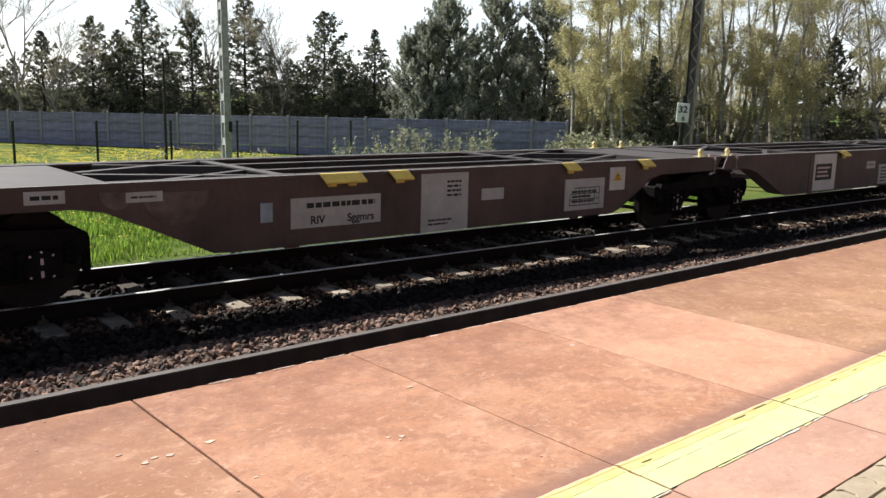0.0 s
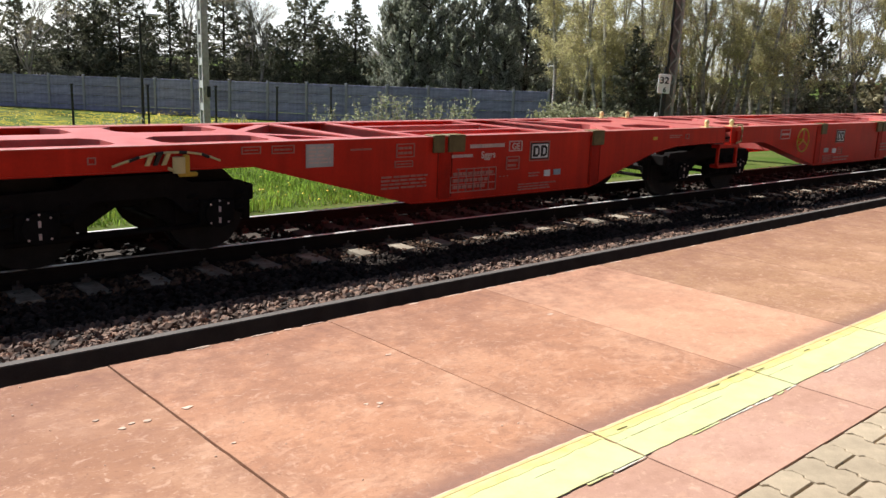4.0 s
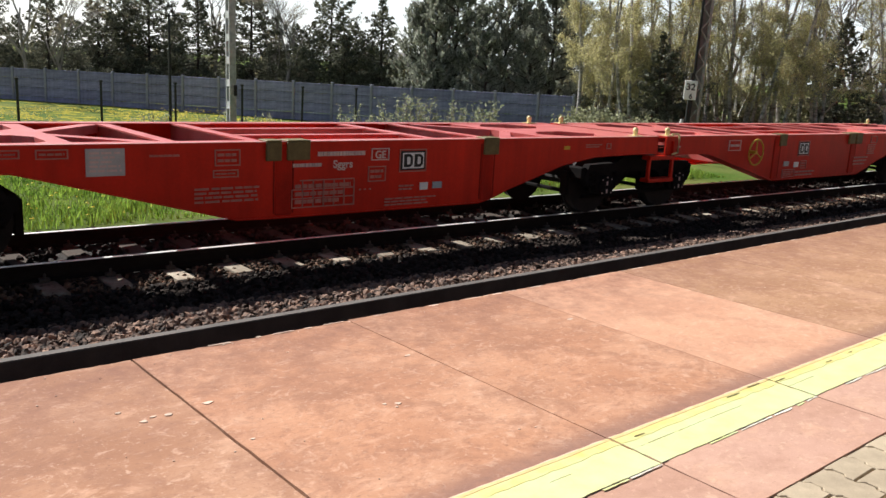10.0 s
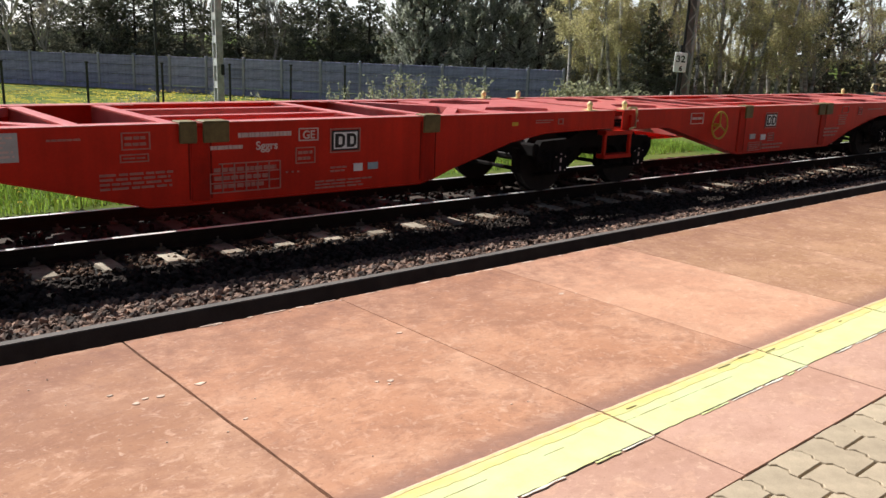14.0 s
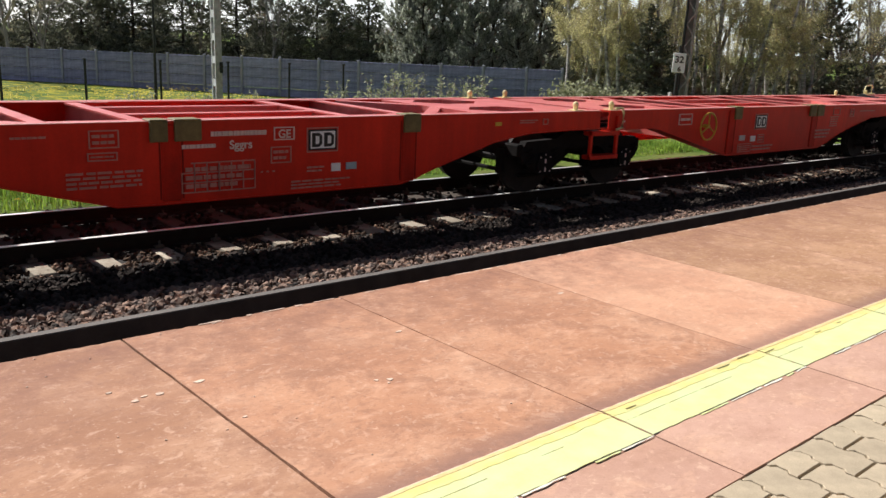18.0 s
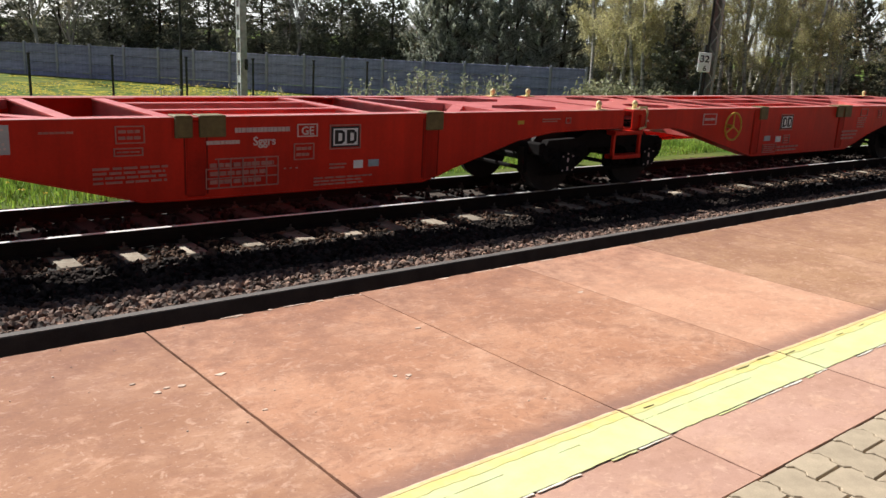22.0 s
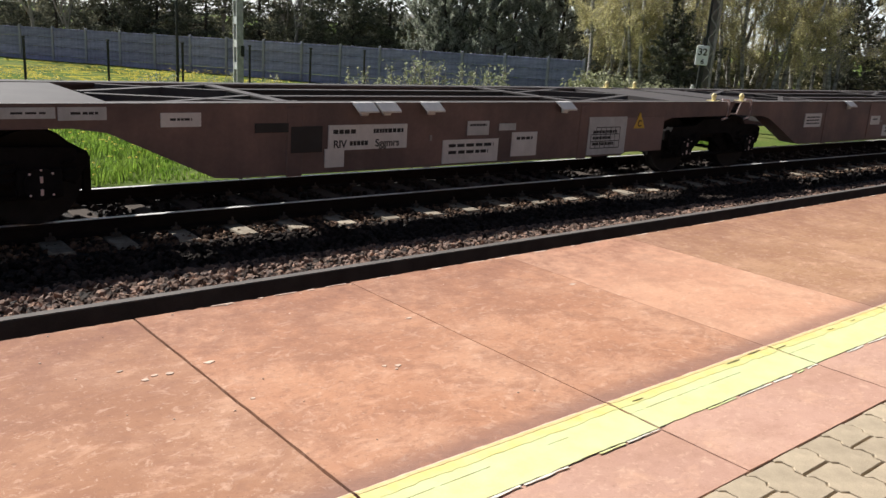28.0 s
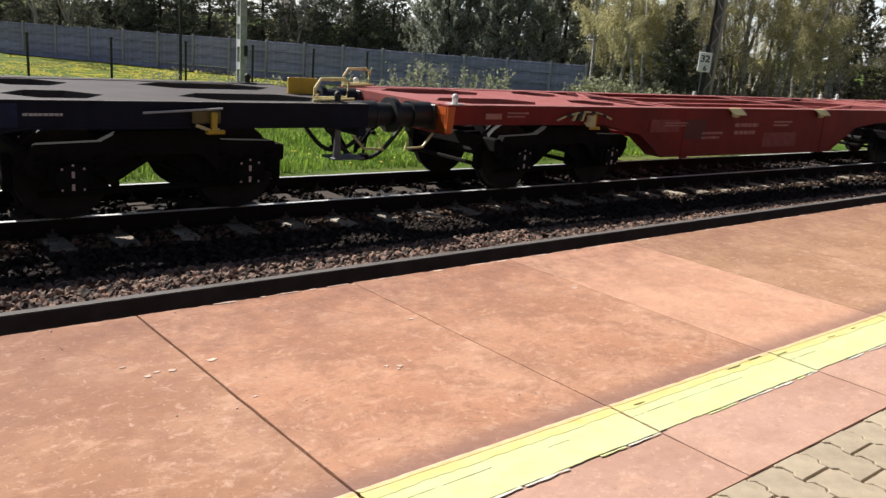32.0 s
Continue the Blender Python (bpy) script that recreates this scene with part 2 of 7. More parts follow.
M = {
    "slab": slab_material("red_coated_concrete", (0.555, 0.286, 0.171), (0.42, 0.198, 0.116)), "slab_pale": slab_material("worn_pale_red_coat", (0.66, 0.365, 0.235), (0.56, 0.29, 0.185), 0.45),
    "slab_olive": slab_material("weathered_brown_coat", (0.46, 0.262, 0.150), (0.36, 0.192, 0.108), 0.8),
    "slab_back": slab_material("faded_pink_coat", (0.56, 0.345, 0.265), (0.49, 0.285, 0.215), 0.35), "slab_dark": slab_material("grimy_red_coat", (0.445, 0.232, 0.138), (0.325, 0.157, 0.091)),
    "turf": grass_ground(),
    "yellow": mat("yellow_line_paint", (0.72, 0.61, 0.20), 0.6, var=0.14, scale=9, fine=120, bump=0.15, dark=(0.68, 0.66, 0.31), amount=0.5, depth=0.003),
    "pale_yellow": mat("pale_yellow_paint", (0.64, 0.70, 0.38), 0.6, var=0.14, scale=5, fine=120, bump=0.15, dark=(0.68, 0.66, 0.28), amount=0.46, depth=0.003),
    "orange_line": mat("faded_orange_line_paint", (0.70, 0.47, 0.20), 0.6, var=0.14, scale=12, fine=120, bump=0.1, dark=(0.74, 0.60, 0.30)),
    "white_line": mat("white_line_paint", (0.85, 0.8, 0.68), 0.6, var=0.1, scale=20),
    "joint": mat("joint_dirt", (0.055, 0.036, 0.026), 0.95, var=0.4, scale=10),
    "paver": mat("beige_paver_concrete", (0.52, 0.415, 0.290), 0.85, var=0.24, scale=9, fine=140, bump=0.45, rand=0.10, island=0.08, depth=0.004),
    "sand": mat("joint_sand", (0.075, 0.06, 0.045), 0.95, var=0.35, scale=14),
    "scrap": mat("pale_paint_flake", (0.74, 0.54, 0.42), 0.8, var=0.3, scale=30, rand=0.25),
    "concrete": mat("grey_concrete", (0.25, 0.225, 0.20), 0.85, var=0.25, scale=2.5, fine=60, bump=0.25),
    "dark_concrete": mat("soot_stained_concrete", (0.15, 0.13, 0.118), 0.9, var=0.3, scale=3, fine=50, bump=0.3),
    "ballast": mat("ballast_bed", (0.030, 0.023, 0.019), 0.95, var=0.5, scale=12, fine=26, bump=1.0, depth=0.05),
    "stone": mat("ballast_stone", (0.240, 0.142, 0.096), 0.85, spec=0.3, var=0.35, scale=11, fine=60, bump=0.4, dark=(0.105, 0.080, 0.071), island=0.9),
    # darkened ballast stone: the train's shade is put into the colour
    "shade_stone": mat("shade_ballast_stone", (0.042, 0.032, 0.027), 0.9, spec=0.1, var=0.25, scale=9, fine=60, bump=0.2, dark=(0.028, 0.021, 0.018), island=0.7),
    # sleeper-end stone kept darker than the clean one to hold shade
    "half_shade_stone": mat("half_shade_ballast_stone", (0.160, 0.098, 0.064), 0.9, spec=0.12, var=0.25, scale=11, fine=60, bump=0.2, dark=(0.075, 0.052, 0.040), island=0.8),
    "mast_steel": mat("grey_mast_steel", (0.38, 0.35, 0.335), 0.75, var=0.35, scale=8),
    "sleeper": shaded_sleeper(),
    "rail": mat("rusty_rail", (0.022, 0.017, 0.015), 0.9, 0.0, var=0.3, scale=6, spec=0.08),
    "rail_top": mat("worn_rail_head", (0.92, 0.90, 0.87), 0.42, 0.55, var=0.1, scale=10, bump=0.0),
    "step_grey": mat("worn_step_plate", (0.20, 0.205, 0.23), 0.6, 0.2, var=0.3, scale=8),
    "clip": mat("rail_clip", (0.10, 0.085, 0.075), 0.6, 0.4),
    # fence and post colours tinted blue: skylight on the shaded side put in
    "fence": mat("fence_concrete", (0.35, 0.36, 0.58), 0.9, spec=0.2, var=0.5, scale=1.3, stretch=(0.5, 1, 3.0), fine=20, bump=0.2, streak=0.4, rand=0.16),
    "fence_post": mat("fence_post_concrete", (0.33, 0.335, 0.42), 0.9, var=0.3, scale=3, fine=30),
    "steel_dark": mat("dark_steel", (0.022, 0.024, 0.023), 0.6, 0.2, var=0.3),
    "galv": mat("galvanised_mast", (0.80, 0.80, 0.82), 0.5, 0.0, var=0.2, scale=3),
    "mast_grey": mat("weathered_mast", (0.52, 0.51, 0.52), 0.7, 0.0, var=0.35, scale=8),
    "white": mat("white_sign_paint", (0.9, 0.92, 0.93), 0.5, var=0.06, scale=8),
    "black": mat("black_paint", (0.012, 0.012, 0.012), 0.5, var=0.2),
    "red": mat("traffic_red_wagon_paint", (0.76, 0.027, 0.009), 0.45, spec=0.2, var=0.18, scale=1.1, fine=30, bump=0.05, dark=(0.56, 0.020, 0.008), streak=0.25, rand=0.05),
    # deck red paler than the sides: the sun's sheen is in the colour
    "red_deck": mat("sunlit_red_deck", (0.74, 0.205, 0.190), 0.34, spec=0.6, var=0.18, scale=2.5, fine=40, bump=0.04, dark=(0.58, 0.105, 0.092)),
    "red_grimy": mat("grimy_red_rib", (0.64, 0.024, 0.009), 0.6, var=0.3, scale=2.2, spec=0.15, dark=(0.36, 0.018, 0.009), streak=0.5),
    # wall face darkened: shade on the side away from the sun
    "soot": mat("shaded_wall_concrete", (0.085, 0.066, 0.058), 0.95, var=0.3, scale=4, spec=0.1),
    # near-black ground colour that stands for the shaded gap before the wall
    "trench": mat("gap_shade_ground", (0.035, 0.030, 0.026), 0.95, var=0.4, scale=5, spec=0.1),
    "blocker_brick": mat("dull_blocker_brick", (0.13, 0.085, 0.065), 0.9, var=0.3, scale=1.5, fine=30),
    "orange": mat("orange_end_paint", (0.72, 0.14, 0.02), 0.45, var=0.1),
    "brown": mat("oxide_brown_wagon_paint", (0.25, 0.163, 0.142), 0.6, spec=0.25, var=0.2, scale=0.9, fine=25, bump=0.06, dark=(0.125, 0.092, 0.088), streak=0.16),
    "brown_dark": mat("sooty_brown_wagon_paint", (0.165, 0.112, 0.104), 0.6, spec=0.25, var=0.2, scale=0.8, fine=25, bump=0.06, dark=(0.085, 0.064, 0.062), streak=0.18),
    "brown_wiped": mat("wiped_brown_paint", (0.22, 0.165, 0.15), 0.55, spec=0.3, var=0.2, scale=5, dark=(0.11, 0.08, 0.075)),
    "brown_patch": mat("repainted_brown_patch", (0.275, 0.185, 0.165), 0.6, spec=0.25, var=0.18, scale=1.5, dark=(0.20, 0.135, 0.12)),
    "blue_patch": mat("clean_blue_paint", (0.018, 0.032, 0.105), 0.5, spec=0.2, var=0.25, scale=3, dark=(0.014, 0.020, 0.05)),
    "flap_yellow": mat("bright_yellow_flap", (0.86, 0.64, 0.14), 0.45, var=0.2, scale=9),
    # pale red of the deck edges: the sky's glint put into the paint
    "glint_red": mat("glint_pale_red_edge", (0.92, 0.62, 0.58), 0.35, var=0.3, scale=3),
    "red_run": mat("dirt_run_on_red_paint", (0.34, 0.020, 0.010), 0.7, spec=0.12, var=0.4, scale=5, dark=(0.16, 0.014, 0.009), streak=0.5),
    # pale grey for worn brackets, and for deck edges with a painted glint
    "worn_glint_grey": mat("worn_glint_metal", (0.42, 0.38, 0.36), 0.45, var=0.45, scale=2.5),
    "bare_bark": mat("grey_brown_bark", (0.36, 0.325, 0.30), 0.9, var=0.3, scale=4),
    "brown_deck": mat("dusty_brown_deck", (0.075, 0.064, 0.062), 0.7, var=0.25, scale=2, fine=40, bump=0.1),
    "sooty": mat("sooty_wagon_paint", (0.040, 0.022, 0.02), 0.65, spec=0.12, var=0.3, scale=1.4, dark=(0.026, 0.017, 0.017), streak=0.2),
    # deck far paler than the sides: sunlit top and dust in one colour
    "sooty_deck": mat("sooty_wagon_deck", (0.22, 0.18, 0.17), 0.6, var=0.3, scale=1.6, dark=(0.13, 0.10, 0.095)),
    "faded_red": mat("faded_red_patch", (0.50, 0.05, 0.04), 0.6, var=0.25, scale=6),
    "blue": mat("dark_blue_wagon_paint", (0.020, 0.024, 0.044), 0.6, spec=0.1, var=0.3, scale=1.4, dark=(0.014, 0.014, 0.018), streak=0.25),
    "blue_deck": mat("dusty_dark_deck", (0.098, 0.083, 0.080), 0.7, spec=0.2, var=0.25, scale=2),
    "old_red": mat("old_red_wagon_paint", (0.30, 0.035, 0.028), 0.6, spec=0.15, var=0.25, scale=1.4, dark=(0.20, 0.03, 0.026), streak=0.25),
    "old_red_dark": mat("overpainted_dark_red", (0.14, 0.026, 0.024), 0.7, var=0.2, scale=4),
    "old_red_pale": mat("faded_red_field", (0.36, 0.085, 0.078), 0.7, var=0.35, scale=7, dark=(0.26, 0.045, 0.04)),
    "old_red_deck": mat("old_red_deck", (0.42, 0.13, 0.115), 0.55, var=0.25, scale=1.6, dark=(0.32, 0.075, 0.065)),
    "bogie": mat("grimy_bogie_steel", (0.019, 0.017, 0.017), 0.9, 0.0, var=0.35, scale=6, spec=0.06),
    "wheel": mat("wheel_steel", (0.025, 0.022, 0.021), 0.75, 0.0, spec=0.2, var=0.3, scale=8),
    "rubber": mat("black_buffer_steel", (0.02, 0.021, 0.023), 0.5, 0.0, var=0.25, scale=5),
    "safety": mat("safety_yellow_paint", (0.72, 0.46, 0.045), 0.5, var=0.18, scale=9),
    "rail_yellow": mat("pale_yellow_handrail", (0.80, 0.68, 0.34), 0.5, var=0.15, scale=9),
    "khaki": mat("dirty_yellow_bracket", (0.20, 0.155, 0.055), 0.65, var=0.35, scale=9),
    "mark_white": mat("faded_white_lettering", (0.58, 0.24, 0.20), 0.6, var=0.25, scale=12),
    "mark_clear": mat("white_lettering", (0.80, 0.62, 0.58), 0.6, var=0.15, scale=12),
    "mark_dim": mat("soot_covered_lettering", (0.15, 0.14, 0.14), 0.7, var=0.4, scale=5, dark=(0.07, 0.062, 0.06), spec=0.1),
    "mark_dark": mat("dark_lettering", (0.02, 0.02, 0.022), 0.6),
    "mark_grey": mat("dirty_sign_plate", (0.60, 0.61, 0.61), 0.6, var=0.2, scale=5, streak=0.2),
    "mark_pale": mat("pale_sign_plate", (0.78, 0.76, 0.74), 0.6, var=0.15, scale=5, streak=0.2),
    "mark_blue": mat("pale_blue_plate", (0.45, 0.58, 0.66), 0.6),
    "spruce": mat("spruce_needles", (0.205, 0.205, 0.14), 0.8, var=0.4, scale=0.9, fine=5, bump=0, island=0.5, dark=(0.10, 0.106, 0.078), through_leaf=0.35),
    "pine": mat("pine_needles", (0.42, 0.435, 0.36), 0.7, var=0.35, scale=0.8, fine=5, bump=0, island=0.55, dark=(0.22, 0.23, 0.185), through_leaf=0.4),
    "birch_leaf": mat("young_birch_leaves", (0.58, 0.53, 0.285), 0.7, var=0.3, scale=0.7, fine=5, bump=0, island=0.45, dark=(0.43, 0.40, 0.215), through_leaf=0.6),
    "bud": mat("opening_buds", (0.46, 0.41, 0.25), 0.7, var=0.3, scale=0.7, fine=5, bump=0, island=0.4, dark=(0.32, 0.28, 0.18), through_leaf=0.6),
    "bush": mat("bush_leaves", (0.36, 0.37, 0.22), 0.7, var=0.3, scale=1.5, fine=6, bump=0, island=0.5, through_leaf=0.3),
    "weed": mat("pale_weed_leaves", (0.42, 0.44, 0.29), 0.7, var=0.3, scale=1.5, fine=6, bump=0, island=0.4, through_leaf=0.35),
    "undergrowth": mat("undergrowth_leaves", (0.38, 0.34, 0.22), 0.8, var=0.4, scale=0.9, fine=5, bump=0, island=0.5, dark=(0.20, 0.19, 0.12), through_leaf=0.35),
    "bark": mat("dark_bark", (0.065, 0.052, 0.042), 0.9, var=0.35, scale=6, fine=30, bump=0.4),
    "birch_bark": mat("birch_bark", (0.55, 0.52, 0.48), 0.85, var=0.5, scale=3, fine=20, bump=0.2, stretch=(1, 1, 2.5), dark=(0.12, 0.11, 0.10)),
    "twig": mat("grey_twigs", (0.52, 0.46, 0.395), 0.9, var=0.3, scale=4),
    "grass": mat("grass_blades", (0.275, 0.395, 0.065), 0.65, var=0.25, scale=1.3, fine=8, bump=0, island=0.55, spec=0.12, dark=(0.115, 0.21, 0.03), through_leaf=0.45),
    "dry_grass": mat("tired_grass_blades", (0.23, 0.25, 0.08), 0.7, var=0.25, scale=0.6, fine=8, bump=0, island=0.45, dark=(0.15, 0.19, 0.05), through_leaf=0.35),
    "dandelion": mat("dandelion_heads", (0.80, 0.62, 0.02), 0.7, var=0.15, bump=0, island=0.2),
    "house": mat("white_house_render", (0.72, 0.71, 0.69), 0.85, var=0.06, scale=2),
    "roof": mat("grey_roof_sheet", (0.16, 0.15, 0.15), 0.7, var=0.2, scale=3),
    "glass": mat("dark_window_glass", (0.02, 0.025, 0.03), 0.08, var=0.1, bump=0),
    "plaster_white": mat("white_insulator", (0.75, 0.74, 0.72), 0.35, var=0.1),
}


# ---- mesh helpers ----
def part(name, bm, material, parent=None, label="", at=None, sharp=35):
    me = bpy.data.meshes.new(name)
    bm.normal_update()
    bm.to_mesh(me)
    bm.free()
    for f in me.polygons:
        f.use_smooth = True
    me.set_sharp_from_angle(angle=radians(sharp))
    me.materials.append(material)
    ob = new(name, me)
    if at is not None:
        ob.matrix_basis = at
    if parent is not None:
        ob.parent = parent
    return tagged(ob, label)


def sheet(name, verts, faces, material, parent=None, label=""):
    me = bpy.data.meshes.new(name)
    me.from_pydata([tuple(v) for v in verts], [], [tuple(f) for f in faces])
    me.materials.append(material)
    ob = new(name, me)
    if parent is not None:
        ob.parent = parent
    return tagged(ob, label)


def box(bm, x0, x1, y0, y1, z0, z1, bevel=0.0):
    v = [bm.verts.new((x, y, z)) for x in (x0, x1) for y in (y0, y1) for z in (z0, z1)]
    fs = [bm.faces.new([v[i] for i in q]) for q in ((0, 1, 3, 2), (4, 6, 7, 5), (0, 4, 5, 1), (2, 3, 7, 6), (0, 2, 6, 4), (1, 5, 7, 3))]
    if bevel:
        es = list({e for f in fs for e in f.edges})
        bmesh.ops.bevel(bm, geom=es, offset=bevel, segments=1, affect="EDGES")
    return bm


def prism(bm, outline, y0, y1):
    """A plate of the outline (x, z), from y0 to y1."""
    a = [bm.verts.new((x, y0, z)) for x, z in outline]
    b = [bm.verts.new((x, y1, z)) for x, z in outline]
    bm.faces.new(a)
    bm.faces.new(b[::-1])
    for i in range(len(a)):
        j = (i + 1) % len(a)
        bm.faces.new((a[j], a[i], b[i], b[j]))
    bmesh.ops.recalc_face_normals(bm, faces=bm.faces[:])
    return bm


def plate(bm, outline, z0, z1):
    """A plate of the outline (x, y), from z0 to z1."""
    a = [bm.verts.new((x, y, z0)) for x, y in outline]
    b = [bm.verts.new((x, y, z1)) for x, y in outline]
    bm.faces.new(a[::-1])
    bm.faces.new(b)
    for i in range(len(a)):
        j = (i + 1) % len(a)
        bm.faces.new((a[i], a[j], b[j], b[i]))
    bmesh.ops.recalc_face_normals(bm, faces=bm.faces[:])
    return bm


def rod(bm, p, q, r, n=10, r2=None):
    """A round bar from p to q."""
    p, q = Vector(p), Vector(q)
    m = Matrix.Translation((p + q) / 2) @ (q - p).to_track_quat("Z", "Y").to_matrix().to_4x4()
    bmesh.ops.create_cone(bm, cap_ends=True, segments=n, radius1=r, radius2=r if r2 is None else r2, depth=(q - p).length, matrix=m)
    return bm


def tube(bm, pts, r, n=7, closed=False):
    pts = [Vector(p) for p in pts]
    rings = []
    k = len(pts)
    for i, p in enumerate(pts):
        a, b = (pts[i - 1], pts[(i + 1) % k]) if closed else (pts[max(i - 1, 0)], pts[min(i + 1, k - 1)])
        q = (b - a).to_track_quat("Z", "Y")
        rings.append([bm.verts.new(p + q @ Vector((r * math.cos(2 * math.pi * j / n), r * math.sin(2 * math.pi * j / n), 0))) for j in range(n)])
    for i in range(k if closed else k - 1):
        a, b = rings[i], rings[(i + 1) % k]
        for j in range(n):
            bm.faces.new((a[j], a[(j + 1) % n], b[(j + 1) % n], b[j]))
    if not closed:
        bm.faces.new(rings[0][::-1])
        bm.faces.new(rings[-1])
    return bm


def writing(name, text, size, material, parent, at, label=""):
    """Letters in the built-in font, standing in the plane of the pose (x along the line, y up)."""
    cu = bpy.data.curves.new(name, "FONT")
    cu.body, cu.size, cu.extrude, cu.align_x, cu.offset = text, size, 0.001, "CENTER", size * 0.022
    ob = bpy.data.objects.new(name, cu)
    me = bpy.data.meshes.new_from_object(ob)
    bpy.data.objects.remove(ob)
    me.materials.clear()
    me.materials.append(material)
    o = new(name, me)
    o.matrix_basis, o.parent = at, parent
    return tagged(o, label)


def empty(name, m=None):
    ob = new(name)
    ob.empty_display_size = 0.3
    if m is not None:
        ob.matrix_basis = m
    return ob


# ---- the place ----
RAIL_Z = -0.48          # rail head
TRACK_Y, LEAN = 9.43, -0.027   # the track's middle at x = 0, and its slope against the platform
TRACK = Matrix.Translation((0, TRACK_Y, RAIL_Z)) @ Matrix.Rotation(math.atan(LEAN), 4, "Z")
rng = random.Random(4)
last_pair = None


def ground_height(x, y):
    t = min(max((y - 12.0) / 18.0, 0), 1)
    return -0.82 - 0.55 * t * t * (3 - 2 * t) + 0.02 * math.sin(x * 0.7) * math.sin(y * 0.5)


def build_ground():
    def steps(near, far):
        s = [-near + i for i in range(int(2 * near) + 1)]
        for d in (8, 20, 45, 100, 250, 600, 1500, 4000):
            s = [-near - d] + s + [near + d]
        return s
    xs, ys = [x + 20 for x in steps(60, 0)], [y + 30 for y in steps(60, 0)]
    verts = [(x, y, ground_height(x, y)) for y in ys for x in xs]
    w = len(xs)
    faces = [(j * w + i, j * w + i + 1, (j + 1) * w + i + 1, (j + 1) * w + i) for j in range(len(ys) - 1) for i in range(w - 1)]
    tagged(sheet("ground", verts, faces, M["turf"]), "spring grass field with dandelion patches beyond the railway track", "ground", kind="structure")


build_ground()

# platform: coated slabs in two rows, pavers behind, a plain edge wall under the front
JOINT0, BAY, EDGE, SPLIT, BACK = 1.548, 1.381, 4.27, 2.035, 1.452
FIRST, LAST = -14, 26
platform = empty("platform", pose(0, 0, 0))
tagged(platform, "railway platform of red-coated concrete slabs with a yellow safety line", "platform", kind="structure")
bm = bmesh.new()
x0, x1 = JOINT0 + FIRST * BAY, JOINT0 + LAST * BAY
box(bm, x0, x1, -9, EDGE - 0.25, -0.9, -0.165)
box(bm, x0, x1, BACK, EDGE - 0.02, -0.1, -0.035)
part("bed", bm, M["joint"], platform)
bm = bmesh.new()
box(bm, x0, x1, EDGE - 0.25, EDGE - 0.12, -0.9, -0.17)
part("edge_wall", bm, M["dark_concrete"], platform, "dark concrete wall under the slab edge")


def worn_edge(length, step, depth, seed):
    r = random.Random(seed)
    return [(length * i / step, -depth * max(0, r.random() - 0.55) * 2.2) for i in range(step + 1)]


def slab_mesh(seed, y0, y1, chip, gap=0.008, wear=(0.004, 0.004)):
    """One coated slab with slightly chipped edges."""
    bm = bmesh.new()
    w = BAY - gap
    front = [(x, y1 + c) for x, c in worn_edge(w, 34, chip, seed)]
    back = [(x, y0) for x, c in worn_edge(w, 1, 0, seed + 9)]
    side = 22 if y1 - y0 > 1 else 8
    right = [(w + c, y0 + y) for y, c in worn_edge(y1 - y0, side, wear[1], seed + 3)][1:-1]
    left = [(-c, y0 + y) for y, c in worn_edge(y1 - y0, side, wear[0], seed + 5)][1:-1]
    plate(bm, back + right + front[::-1] + left[::-1], -0.16, 0.0)
    return bm


COATS = {-1: "slab_dark", 0: "slab", 1: "slab", 2: "slab_pale", 3: "slab_olive"}
for k in range(FIRST, LAST):
    coat = M[COATS.get(k, "slab_dark" if k < 0 else "slab")]
    at = pose(JOINT0 + k * BAY + (0.009 if k == 0 else 0.005), 0, rng.uniform(-0.002, 0.002))
    if k in (-1, 0, 1, 2, 3) or k == FIRST:
        tight = (0.0055, (0.004 if k < 1 else 0.0012, 0.0012)) if k >= 0 else (0.008, (0.004, 0.004))
        front = slab_mesh(k + 30, SPLIT + 0.002, EDGE, 0.014, *tight)
        last_pair = (part("slab", front, coat, platform, at=at), part("slab", slab_mesh(k + 60, BACK, SPLIT - 0.002, 0.0), M["slab_back"], platform, at=at))
    else:
        for src in last_pair:
            ob = src.copy()
            scene.collection.objects.link(ob)
            ob.matrix_basis = at


def line_strip(y0, y1, rough0, rough1, seed, x0=0.0, x1=BAY - 0.012):
    """Paint on one bay with uneven borders."""
    r = random.Random(seed)
    w = x1 - x0
    n = max(7, int(34 * w))
    low, high, a, b = [], [], 0.0, 0.0
    for i in range(n + 1):
        a = 0.6 * a + rough0 * r.gauss(0, 0.45)
        b = 0.6 * b + rough1 * r.gauss(0, 0.45)
        low.append((x0 + w * i / n, y0 + a))
        high.append((x0 + w * i / n, y1 + b))
    ends = [[(x + r.uniform(-0.004, 0.003), y0 + (y1 - y0) * f) for f in (0.15, 0.3, 0.45, 0.6, 0.75, 0.9)] for x in (x0 + 0.002, x1)] if w > 1 else [[], []]
    return plate(bmesh.new(), low + ends[1] + high[::-1] + ends[0][::-1], 0.0, 0.0025)


